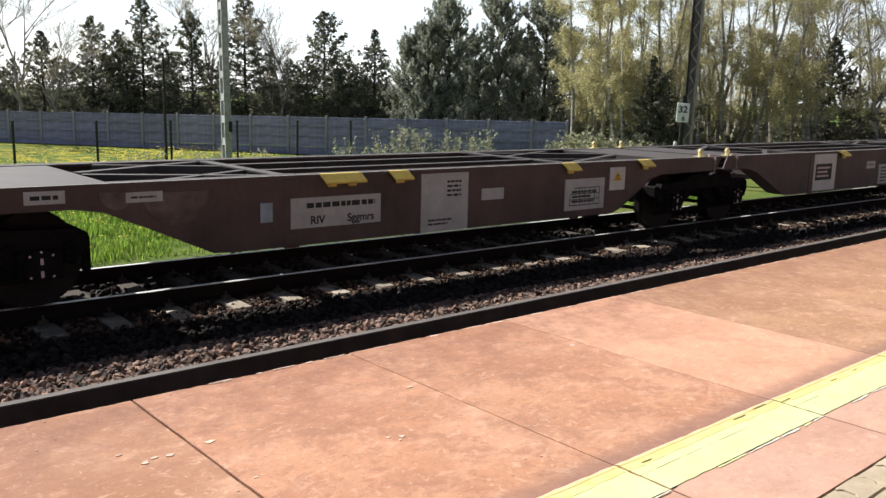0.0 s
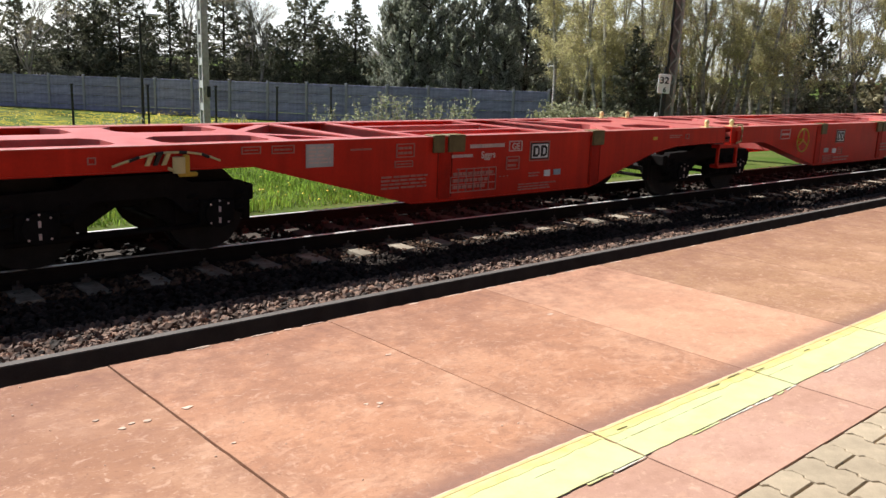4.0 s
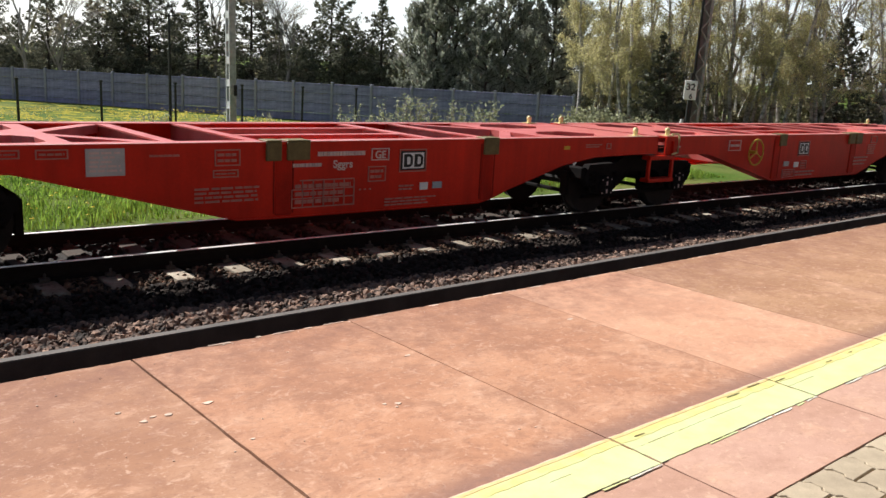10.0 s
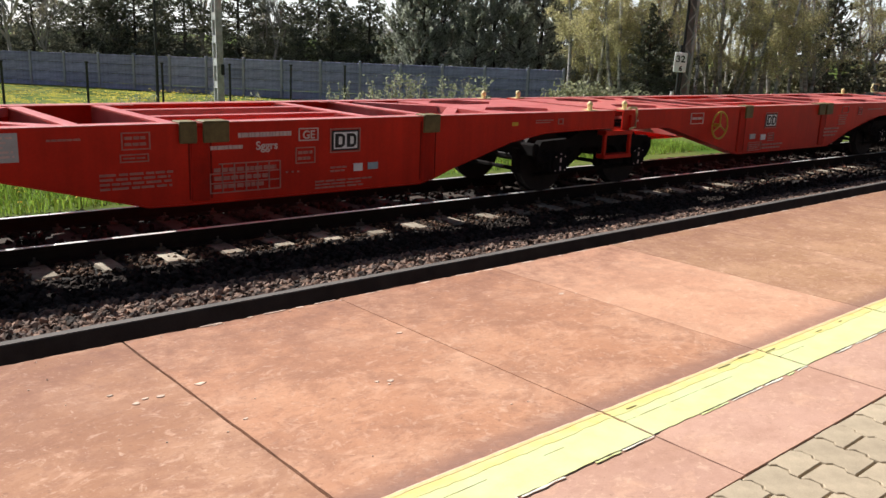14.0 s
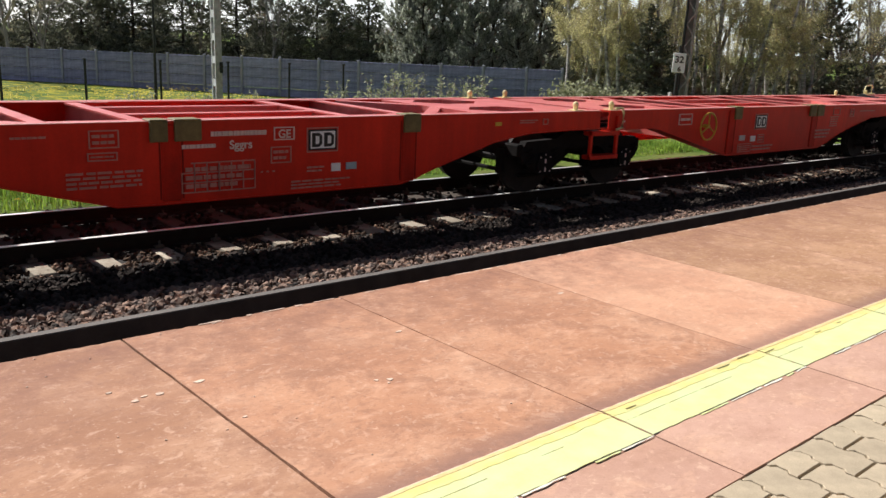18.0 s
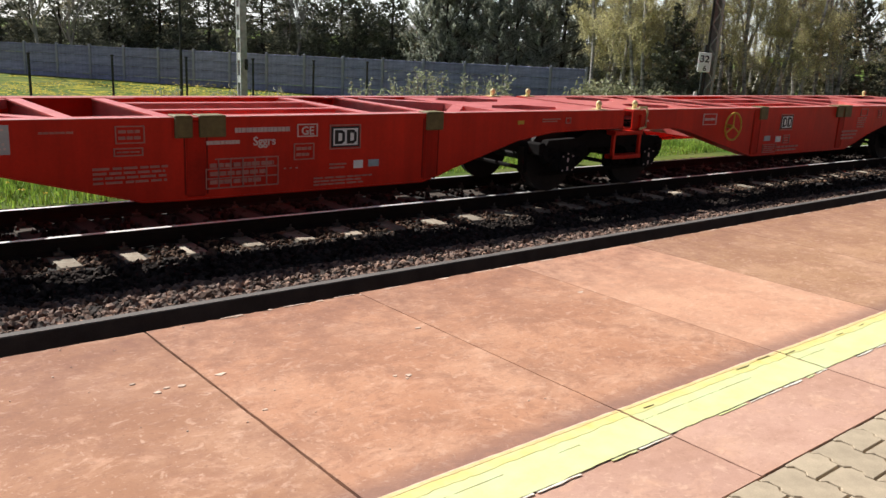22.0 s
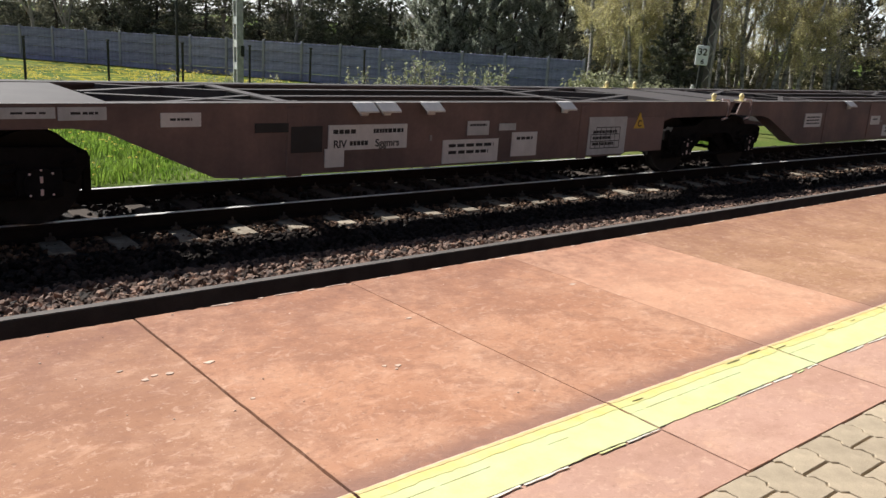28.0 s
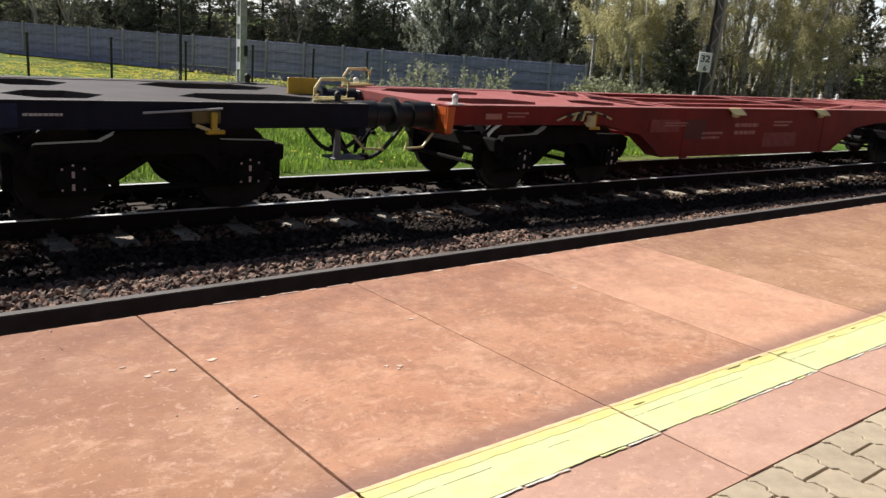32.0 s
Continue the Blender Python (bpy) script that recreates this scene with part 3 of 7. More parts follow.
safety_line = tagged(empty("safety_line"), "worn yellow painted safety line along the platform", "floor marking", kind="structure")
for k in range(FIRST, LAST):
    at = pose(JOINT0 + k * BAY + 0.006, 0, 0.0025)
    part("pale_band", line_strip(1.880, 2.112, 0.0035, 0.0, k + 50), M["pale_yellow"], safety_line, at=at)
    part("yellow_band", line_strip(2.092, 2.150, 0.007, 0.0, k), M["yellow"], safety_line, at=at @ pose(0, 0, 0.0012))
    part("orange_band", line_strip(2.146, 2.166, 0.003, 0.0, k), M["orange_line"], safety_line, at=at @ pose(0, 0, 0.0024))
    part("pale_rim", line_strip(2.166, 2.174, 0.0, 0.003, k + 900), M["scrap"], safety_line, "pale worn rim of the line", at=at)
    cut, edge = 0.0, random.Random(k)
    while cut < BAY - 0.05:
        end = min(cut + edge.uniform(0.05, 0.3), BAY - 0.012)
        if edge.random() < 0.7:
            part("loose_flake", line_strip(1.864, 1.873, 0.004, 0.003, k * 7 + int(cut * 100), cut, end), M["white_line" if edge.random() < 0.5 else "pale_yellow"], safety_line, at=at)
        if edge.random() < 0.35:
            y = edge.uniform(2.105, 2.16)
            part("peeled_gap", line_strip(y, y + edge.choice((0.003, 0.004, 0.008)), 0.002, 0.002, k * 7 + int(cut * 100), cut, cut + edge.uniform(0.04, 0.12)), M["khaki"], safety_line, at=pose(JOINT0 + k * BAY + 0.006, 0, 0.0065))
        if edge.random() < 0.6:
            part("crack", line_strip(1.8745, 1.8785, 0.003, 0.003, k * 9 + int(cut * 100), cut, max(cut + 0.04, end - 0.05)), M["joint"], safety_line, "dark crack along the worn border", at=at @ pose(0, 0, 0.0004))
        if edge.random() < 0.55:
            part("crack", line_strip(2.0335, 2.0355, 0.0012, 0.0012, k * 5 + int(cut * 100), cut, end), M["khaki"], safety_line, "hairline crack through the paint", at=at @ pose(0, 0, 0.0006))
        cut = end + edge.uniform(0.0, 0.06)


for k in range(-3, 12):
    cut, edge = 0.02, random.Random(k + 500)
    while cut < BAY - 0.1:
        end = min(cut + edge.uniform(0.03, 0.16), BAY - 0.02)
        if edge.random() < 0.6:
            part("chipped_rim", line_strip(EDGE - edge.uniform(0.012, 0.026), EDGE - 0.008, 0.005, 0.002, k * 31 + int(cut * 90), cut, end), M["scrap"], platform, "pale rim where the coat has chipped", at=pose(JOINT0 + k * BAY + 0.005, 0, 0.0005))
        cut = end + edge.uniform(0.02, 0.2)


def paver_outline(w=0.2015, d=0.272, part_of=1.0):
    """A paver with stepped wavy long sides; the step repeats every half length, so that shifted columns fit."""
    half = [(0.0, -0.012), (0.13, -0.012), (0.20, 0.012), (0.38, 0.012), (0.45, -0.012)]
    wave = [(f, o) for f, o in half + [(f + 0.5, o) for f, o in half] if f < part_of] + [(part_of, -0.010)]
    left = [(o, f * d) for f, o in wave]
    right = [(w - 0.010 + o, f * d) for f, o in wave]
    return left + right[::-1]


paving = tagged(empty("paving"), "beige interlocking concrete pavers behind the platform slabs", "paving", kind="structure")
bm = plate(bmesh.new(), [(x, y * 0.972) for x, y in paver_outline()], -0.07, 0.0)
bmesh.ops.bevel(bm, geom=[e for e in bm.edges if all(v.co.z > -0.001 for v in e.verts)], offset=0.003, segments=1, affect="EDGES")
paver = part("paver", bm, M["paver"], paving, at=pose(0, 0, 0))
bm = box(bmesh.new(), x0, x1, -9, BACK - 0.003, -0.15, -0.022)
part("sand_bed", bm, M["sand"], paving)
bm = plate(bmesh.new(), [(x, y * 0.972) for x, y in paver_outline(part_of=0.5)], -0.07, 0.0)
bmesh.ops.bevel(bm, geom=[e for e in bm.edges if all(v.co.z > -0.001 for v in e.verts)], offset=0.003, segments=1, affect="EDGES")
half_paver = part("paver", bm, M["paver"], paving, at=pose(0, 0, 0))
far_v, far_f = [], []
outline = [(x, y * 0.972) for x, y in paver_outline()]
for i in range(-60, 150):
    x = 3.111 + (i - 8) * 0.2015
    if x < x0 or x > x1 - 0.3:
        continue
    y = 1.313 + (0.0 if i % 2 == 0 else -0.136)
    gap = BACK - 0.004 - y
    rows_y = [(y + 0.002, gap)] + [(y - 0.272 * (j + 1), 0.272) for j in range(30)]
    for yy, dd in rows_y:
        near = 1.6 < x < 6.3 and yy > -0.4
        if near:
            ob = (half_paver if dd < 0.2 else paver).copy()
            scene.collection.objects.link(ob)
            ob.matrix_basis = pose(x, yy, rng.uniform(-0.003, 0.0), rng.uniform(-0.3, 0.3), rng.uniform(-0.3, 0.3))
        elif yy > -6:
            b = len(far_v)
            far_v += [(x + px, yy + py * dd / 0.272, -0.002) for px, py in outline]
            far_f.append(tuple(range(b, b + len(outline))))
bpy.data.objects.remove(half_paver)
bpy.data.objects.remove(paver)
tagged(sheet("pavers", far_v, far_f, M["paver"], paving), kind="stuff")

# low retaining wall between the platform and the ballast; its face and an added strip before it are darkened as shade
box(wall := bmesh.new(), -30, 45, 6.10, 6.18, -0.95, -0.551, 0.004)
tagged(part("retaining_wall", wall, M["soot"]), "low concrete retaining wall beside the ballast, shade put into its colour", "wall", kind="structure")
cap = bmesh.new()
box(cap, -30, 45, 6.104, 6.18, -0.551, -0.541)
tagged(part("wall_cap", cap, M["dark_concrete"]), "grey concrete top of the retaining wall", "wall", kind="structure")
tagged(part("trench", box(bmesh.new(), -30, 45, 4.15, 6.10, -0.9, -0.76), M["trench"]), "added dark strip between platform and retaining wall, shade put into its colour", "ground", kind="structure")
# plain dull wall, unseen, added behind the platform to block low sky light
tagged(part("wall_south", box(bmesh.new(), -40, 70, -14.4, -14.0, -0.9, 7.5), M["blocker_brick"]), "added unseen brick wall that blocks low sky light behind the platform", "wall", kind="structure")

# track
FARX = 560
track_bed = tagged(empty("ballast_bed", TRACK), "brown-grey crushed stone ballast under the railway track", "ballast", kind="structure")
bm = prism(bmesh.new(), [(-2.3, -0.20), (-1.75, -0.24), (-1.35, -0.205), (1.35, -0.205), (1.75, -0.22), (2.35, -0.42), (-2.3, -0.42)], -FARX, FARX)
bmesh.ops.rotate(bm, verts=bm.verts[:], cent=(0, 0, 0), matrix=Matrix.Rotation(radians(90), 3, "Z"))
bmesh.ops.scale(bm, vec=(1, 1, 1), verts=bm.verts[:])
part("bed", bm, M["ballast"], track_bed)
inv = TRACK.inverted()
shoulder_v, shoulder_f = [], []
for i in range(16):
    x = -30 + 5 * i
    inner = Vector((x, TRACK_Y + LEAN * x - 2.26, RAIL_Z - 0.20))
    shoulder_v += [tuple(inv @ Vector((x, 6.176, -0.62))), tuple(inv @ Vector((x, 6.75, -0.62))), tuple(inv @ inner)]
    if i:
        b = 3 * i
        shoulder_f += [(b - 3, b, b + 1, b - 2), (b - 2, b + 1, b + 2, b - 1)]
sheet("shoulder", shoulder_v, shoulder_f, M["ballast"], track_bed)


SLEEPER = 0.635


def stones(name, count, x0, x1, y0, y1, height, size, seed, material="stone"):
    """Crushed stones strewn over a strip, each a rough cut lump."""
    r = np.random.RandomState(seed)
    base = np.array([(0, 0, 1), (0.9, 0, 0.35), (0.28, 0.86, 0.35), (-0.73, 0.53, 0.35), (-0.73, -0.53, 0.35), (0.28, -0.86, 0.35), (0.55, 0.4, -0.6), (-0.25, 0.7, -0.6), (-0.7, 0, -0.6), (-0.2, -0.7, -0.6), (0.55, -0.45, -0.6)], float)
    tris = np.array([(0, 1, 2), (0, 2, 3), (0, 3, 4), (0, 4, 5), (0, 5, 1), (1, 6, 2), (2, 6, 7), (2, 7, 3), (3, 7, 8), (3, 8, 4), (4, 8, 9), (4, 9, 5), (5, 9, 10), (5, 10, 1), (1, 10, 6)])
    n = len(base)
    verts = np.empty((count * n, 3))
    for k in range(count):
        v = base * (1 + 0.35 * (r.rand(n, 1) - 0.5)) * (size * (0.55 + 0.8 * r.rand(3)))
        q = Euler((r.rand() * 6.28, r.rand() * 6.28, r.rand() * 6.28)).to_matrix()
        x, y = x0 + (x1 - x0) * r.rand(), y0 + (y1 - y0) * r.rand()
        if seed in (3, 6) and abs((x - 2.93 + SLEEPER / 2) % SLEEPER - SLEEPER / 2) < 0.125 and abs(y) < 1.25 and r.rand() < 0.85:
            x += 0.3
        if seed < 3:
            y = max(y, 6.20 - TRACK_Y - LEAN * x + 0.05 * r.rand())
        verts[k * n:(k + 1) * n] = v @ np.array(q).T + (x, y, height(y) + size * 0.35 * (r.rand() - 0.2))
    faces = (tris[None] + n * np.arange(count)[:, None, None]).reshape(-1, 3)
    ob = sheet(name, verts.tolist(), faces.tolist(), M[material], track_bed)
    return tagged(ob, kind="stuff")


def bed_height(y):
    pts = [(-3.4, -0.105), (-3.1, -0.115), (-2.75, -0.125), (-2.55, -0.13), (-2.38, -0.165), (-1.75, -0.21), (-1.35, -0.205), (-0.85, -0.195), (-0.6, -0.178), (0.6, -0.178), (0.85, -0.195), (1.35, -0.205), (1.75, -0.22), (2.35, -0.42)]
    return float(np.interp(y, [p[0] for p in pts], [p[1] for p in pts]))


stones("near_stones", 6000, -0.5, 14, -3.24, -2.45, bed_height, 0.042, 1)
stones("middle_stones", 2400, 14, 32, -3.0, -2.45, bed_height, 0.044, 2)
# stones with shade in their colour lie where the train's shadow falls
stones("oily_stones", 5600, -0.5, 14, -2.5, -1.4, bed_height, 0.042, 4, "shade_stone")
stones("far_oily_stones", 2000, 14, 32, -2.5, -1.2, bed_height, 0.044, 5, "shade_stone")
stones("sleeper_end_stones", 3000, 0, 22, -1.45, -0.8, bed_height, 0.034, 6, "half_shade_stone")
stones("inner_stones", 5500, 0, 26, -1.2, 2.3, bed_height, 0.040, 3, "shade_stone")

rails = []
for side in (-1, 1):
    rail = tagged(empty("rail", TRACK @ Matrix.Translation((0, side * 0.753, 0))), "rusty steel rail with a bright worn head", "rail", group="rails", kind="structure")
    profile = [(-0.075, -0.172), (0.075, -0.172), (0.075, -0.160), (0.012, -0.14), (0.009, -0.05), (0.036, -0.04), (0.036, -0.004), (-0.036, -0.004), (-0.036, -0.04), (-0.009, -0.05), (-0.012, -0.14), (-0.075, -0.160)]
    bm = prism(bmesh.new(), profile, -FARX, FARX)
    bmesh.ops.rotate(bm, verts=bm.verts[:], cent=(0, 0, 0), matrix=Matrix.Rotation(radians(90), 3, "Z"))
    part("rail_body", bm, M["rail"], rail)
    bm = box(bmesh.new(), -FARX, FARX, -0.030, 0.030, -0.004, 0.0)
    part("rail_head", bm, M["rail_top"], rail)

row = tagged(empty("sleepers", TRACK), "pale concrete sleepers half buried in ballast", "sleeper", kind="structure")
bm = prism(bmesh.new(), [(-0.14, -0.33), (0.14, -0.33), (0.11, -0.178), (-0.11, -0.178)], -1.30, 1.30)
bmesh.ops.bevel(bm, geom=bm.edges[:], offset=0.012, segments=1, affect="EDGES")
sleeper = part("sleeper", bm, M["sleeper"], row)
bm = bmesh.new()
for y in (-0.753, 0.753):
    for s in (-1, 1):
        box(bm, -0.05, 0.05, y + s * 0.085 - 0.03, y + s * 0.085 + 0.03, -0.178, -0.135, 0.006)
        rod(bm, (0, y + s * 0.1, -0.178), (0, y + s * 0.1, -0.09), 0.014, 6)
clips = part("rail_clip", bm, M["clip"], sleeper)
joined_v, joined_f = [], []
for k in range(-880, 880):
    x = 2.93 + SLEEPER * k
    if -60 <= k <= 110:
        if k:
            ob, cl = sleeper.copy(), clips.copy()
            scene.collection.objects.link(ob)
            scene.collection.objects.link(cl)
            cl.parent = ob
        else:
            ob = sleeper
        ob.matrix_basis = pose(x, rng.uniform(-0.012, 0.012), rng.uniform(-0.004, 0.004), 0, 0, rng.uniform(-0.6, 0.6))
    else:
        b = len(joined_v)
        joined_v += [(x + sx * 0.11, sy * 1.3, z) for z in (-0.25, -0.178) for sx, sy in ((-1, -1), (1, -1), (1, 1), (-1, 1))]
        joined_f += [tuple(b + i for i in f) for f in ((4, 5, 6, 7), (0, 1, 5, 4), (1, 2, 6, 5), (2, 3, 7, 6), (3, 0, 4, 7))]
tagged(sheet("far_sleepers", joined_v, joined_f, M["sleeper"], row), kind="stuff")

# concrete panel fence
FENCE0, FDIR, PANEL = Vector((13.694, 49.142)), Vector((0.5878, -0.8090)), 2.05
fence = tagged(empty("concrete_fence"), "grey-blue concrete panel fence with slotted posts", "fence", kind="structure")
fturn = math.degrees(math.atan2(FDIR.y, FDIR.x))
bm = box(bmesh.new(), 0.06, PANEL - 0.06, -0.022, 0.022, 0, 0.474, 0.012)
for z in (0.12, 0.26, 0.39):
    box(bm, 0.16, PANEL - 0.16, -0.027, 0.027, z, z + 0.012)
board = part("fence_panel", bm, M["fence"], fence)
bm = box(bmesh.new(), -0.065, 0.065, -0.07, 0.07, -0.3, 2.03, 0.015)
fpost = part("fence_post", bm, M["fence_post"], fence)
used = False
for i in range(-7, 15):
    p = FENCE0 + FDIR * (PANEL * i if i < 14 else PANEL * 13 + 1.65)
    top = 0.40 + 0.0193 * i
    m = pose(p.x, p.y, top - 2.0, 0, 0, fturn)
    o = fpost.copy() if used else fpost
    if used:
        scene.collection.objects.link(o)
    o.matrix_basis = m
    if i < 14:
        for j in range(4):
            b = board.copy() if (used or j) else board
            if used or j:
                scene.collection.objects.link(b)
            b.matrix_basis = m @ Matrix.Translation((0, 0, j * 0.49 + 0.01)) @ Matrix.Diagonal((1.65 / PANEL if i == 13 else 1, 1, 1, 1))
    used = True

# line of thin steel posts in the grass
bm = rod(bmesh.new(), (0, 0, -0.3), (0, 0, 1.72), 0.04, 8)
box(bm, -0.045, 0.045, -0.045, 0.045, 1.70, 1.75)
spost = None
for i in range(-3, 10):
    if i in (6, 7, 8):
        continue
    x = 28.0 * (0.2495 + 0.0884 * i)
    at = pose(x, 28.0, -1.13, rng.uniform(-0.6, 0.6), rng.uniform(-0.6, 0.6))
    if spost is None:
        spost = tagged(part("fence_stake", bm, M["steel_dark"], at=at), "thin dark steel fence stake standing in the grass", "post", "stakes in the field")
    else:
        copy_thing(spost, at)


h = radians(63.42)
DL = 25.0
mast = empty("catenary_mast", pose(DL * math.cos(h), DL * math.sin(h), -1.1, 0, -0.7, 63.42 - 90 + 25) @ Matrix.Diagonal((0.76, 0.76, 1, 1)))
for y in (-0.16, 0.10):
    part("channel", box(bmesh.new(), -0.13, 0.13, y, y + 0.06, 0, 11, 0.006), M["mast_grey"], mast, "weathered grey steel channel")
for k in range(18):
    for x in (-0.13, 0.122):
        part("batten", box(bmesh.new(), x, x + 0.008, -0.10, 0.10, k * 0.62, k * 0.62 + 0.2), M["galv"], mast)
for y in (-0.162, 0.118):
    part("edge_strip", box(bmesh.new(), -0.137, -0.131, y, y + 0.044, 0, 11), M["galv"], mast, "bright galvanised edge")
part("clamp", box(bmesh.new(), 0.02, 0.14, -0.22, -0.161, 1.6, 1.9, 0.01), M["steel_dark"], mast)
part("footing", box(bmesh.new(), -0.4, 0.4, -0.35, 0.35, -0.4, 0.1, 0.03), M["concrete"], mast)
tagged(mast, "tall grey steel catenary mast with a slotted channel", "mast")

h = radians(33.45)
DR = 27.5
mast = empty("catenary_mast", pose(DR * math.cos(h) + 0.2, DR * math.sin(h), -1.67, 0, 0.8, 33.45 - 90) @ Matrix.Diagonal((1.06, 1.2, 1.335, 1)))
part("upright", box(bmesh.new(), -0.16, -0.085, -0.12, 0.12, 0, 10, 0.01), M["steel_dark"], mast, "dark upright")
part("upright", box(bmesh.new(), 0.09, 0.17, -0.12, 0.12, 0, 10, 0.01), M["mast_steel"], mast)
for k in range(20):
    z = 0.1 + 0.5 * k
    part("lacing", rod(bmesh.new(), (-0.1, -0.1, z), (0.12, -0.1, z + 0.25), 0.022, 6), M["mast_steel"], mast)
    part("lacing", rod(bmesh.new(), (0.12, -0.1, z + 0.25), (-0.1, -0.1, z + 0.5), 0.022, 6), M["mast_steel"], mast)
part("back_plate", box(bmesh.new(), -0.09, 0.1, 0.07, 0.1, 0, 10), M["mast_steel"], mast)
part("footing", box(bmesh.new(), -0.4, 0.4, -0.35, 0.35, -0.4, 0.1, 0.03), M["concrete"], mast)
tagged(mast, "leaning laced steel catenary mast beside the track", "mast")

h = radians(33.66)
DK = 26.5
km = empty("kilometre_sign", pose(DK * math.cos(h), DK * math.sin(h), -1.71, 0, 1.2, 33.66 - 90) @ Matrix.Scale(1.352, 4))
part("post", rod(bmesh.new(), (0, 0.03, 0), (0, 0.03, 2.62), 0.04, 10), M["steel_dark"], km)
part("board", box(bmesh.new(), -0.135, 0.135, -0.02, 0.0, 2.04, 2.46, 0.01), M["white"], km)
face = pose(0, -0.024, 2.255, 90, 0, 0)
writing("figure", "32", 0.20, M["mark_dark"], km, face)
writing("figure", "6", 0.15, M["mark_dark"], km, pose(0.02, -0.024, 2.07, 90, 0, 0))
for z in (1.15, 1.48):
    part("insulator", rod(bmesh.new(), (-0.1, 0, z), (-0.1, 0, z + 0.13), 0.05, 8, 0.035), M["plaster_white"], km)
    part("bracket", rod(bmesh.new(), (-0.1, 0.0, z), (0, 0.03, z), 0.015, 6), M["steel_dark"], km)
tagged(km, "white hectometre board on a dark post", "sign")

h = radians(67.25)
lamp = empty("street_lamp", pose(33 * math.cos(h), 33 * math.sin(h), -1.38))
part("pole", rod(bmesh.new(), (0, 0, 0), (0, 0, 4.35), 0.06, 10, 0.04), M["steel_dark"], lamp)
for s in (-1, 1):
    part("arm", rod(bmesh.new(), (0, 0, 4.25), (s * 0.45, 0, 4.36), 0.022, 6), M["steel_dark"], lamp)
    part("lamp_head", box(bmesh.new(), s * 0.45 - 0.2, s * 0.45 + 0.2, -0.1, 0.1, 4.34, 4.42, 0.02), M["mast_grey"], lamp)
tagged(lamp, "thin dark lamp post with two flat heads", "lamp")

# house behind the trees
h = radians(52.3)
house = empty("house", pose(76 * math.cos(h), 76 * math.sin(h), -1.4, 0, 0, 20))
part("wall", box(bmesh.new(), -5, 5, -4, 4, 0, 3.6), M["house"], house)
part("roof", prism(bmesh.new(), [(-5.4, 3.6), (5.4, 3.6), (5.0, 4.0), (-5.0, 4.0)], -4.4, 4.4), M["roof"], house)
for x in (-3.3, -1.1, 1.1, 3.3):
    w = part("window", box(bmesh.new(), x - 0.55, x + 0.55, -4.04, -3.98, 1.2, 2.6), M["white"], house)
    part("pane", box(bmesh.new(), x - 0.47, x + 0.47, -4.06, -4.042, 1.28, 2.52), M["glass"], w)
tagged(house, "white rendered low house with a flat grey roof", "house")


# ---- plants ----
def leaf_cloud(name, centres, size, per, spread, material, parent, seed, droop=0.0):
    """Many small leaf clumps round the given centres, each a bent pair of blades."""
    r = np.random.RandomState(seed)
    c = np.repeat(np.array(centres, float), per, axis=0)
    n = len(c)
    c = c + (r.rand(n, 3) - 0.5) * 2 * np.array(spread)
    a = r.randn(n, 3)
    a[:, 2] = a[:, 2] * 0.6 - droop
    a /= np.linalg.norm(a, axis=1, keepdims=True)
    b = np.cross(a, r.randn(n, 3))
    b /= np.linalg.norm(b, axis=1, keepdims=True) + 1e-9
    s = size * (0.5 + r.rand(n, 1))
    v = np.stack([c - a * s, c + b * s * 0.45, c + a * s, c - b * s * 0.45 + np.cross(a, b) * s * 0.3], 1).reshape(-1, 3)
    k = 4 * np.arange(n)[:, None]
    faces = np.concatenate([k + (0, 1, 2), k + (0, 2, 3)])
    return tagged(sheet(name, v.tolist(), faces.tolist(), material, parent), kind="stuff")


def sprays(name, twigs, length, width, per, along, side, material, parent, seed, droop):
    """Needle sprays set along twigs (start, tip): long narrow bent blades that lean outwards and droop."""
    r = np.random.RandomState(seed)
    a = np.repeat(np.array([t[0] for t in twigs], float), per, axis=0)
    b = np.repeat(np.array([t[1] for t in twigs], float), per, axis=0)
    n = len(a)
    f = along + (1.06 - along) * np.sqrt(r.rand(n, 1))
    reach = np.linalg.norm(b - a, axis=1, keepdims=True) + 1e-6
    d = (b - a) / reach
    c = a + (b - a) * f + r.randn(n, 3) * side * (0.12 + 0.5 * np.minimum(reach, 1.6))
    d = d + r.randn(n, 3) * 0.55
    d[:, 2] -= droop * r.rand(n)
    d /= np.linalg.norm(d, axis=1, keepdims=True)
    e = np.cross(d, r.randn(n, 3))
    e /= np.linalg.norm(e, axis=1, keepdims=True) + 1e-9
    s = length * (0.5 + r.rand(n, 1)) * np.clip(0.45 + 0.5 * reach, 0.45, 1.0)
    w = width * (0.6 + 0.8 * r.rand(n, 1))
    v = np.stack([c - d * s * 0.5, c + e * w, c + d * s * 0.5, c - e * w + np.cross(d, e) * w * 0.8], 1).reshape(-1, 3)
    k = 4 * np.arange(n)[:, None]
    faces = np.concatenate([k + (0, 1, 2), k + (0, 2, 3)])
    return tagged(sheet(name, v.tolist(), faces.tolist(), material, parent), kind="stuff")


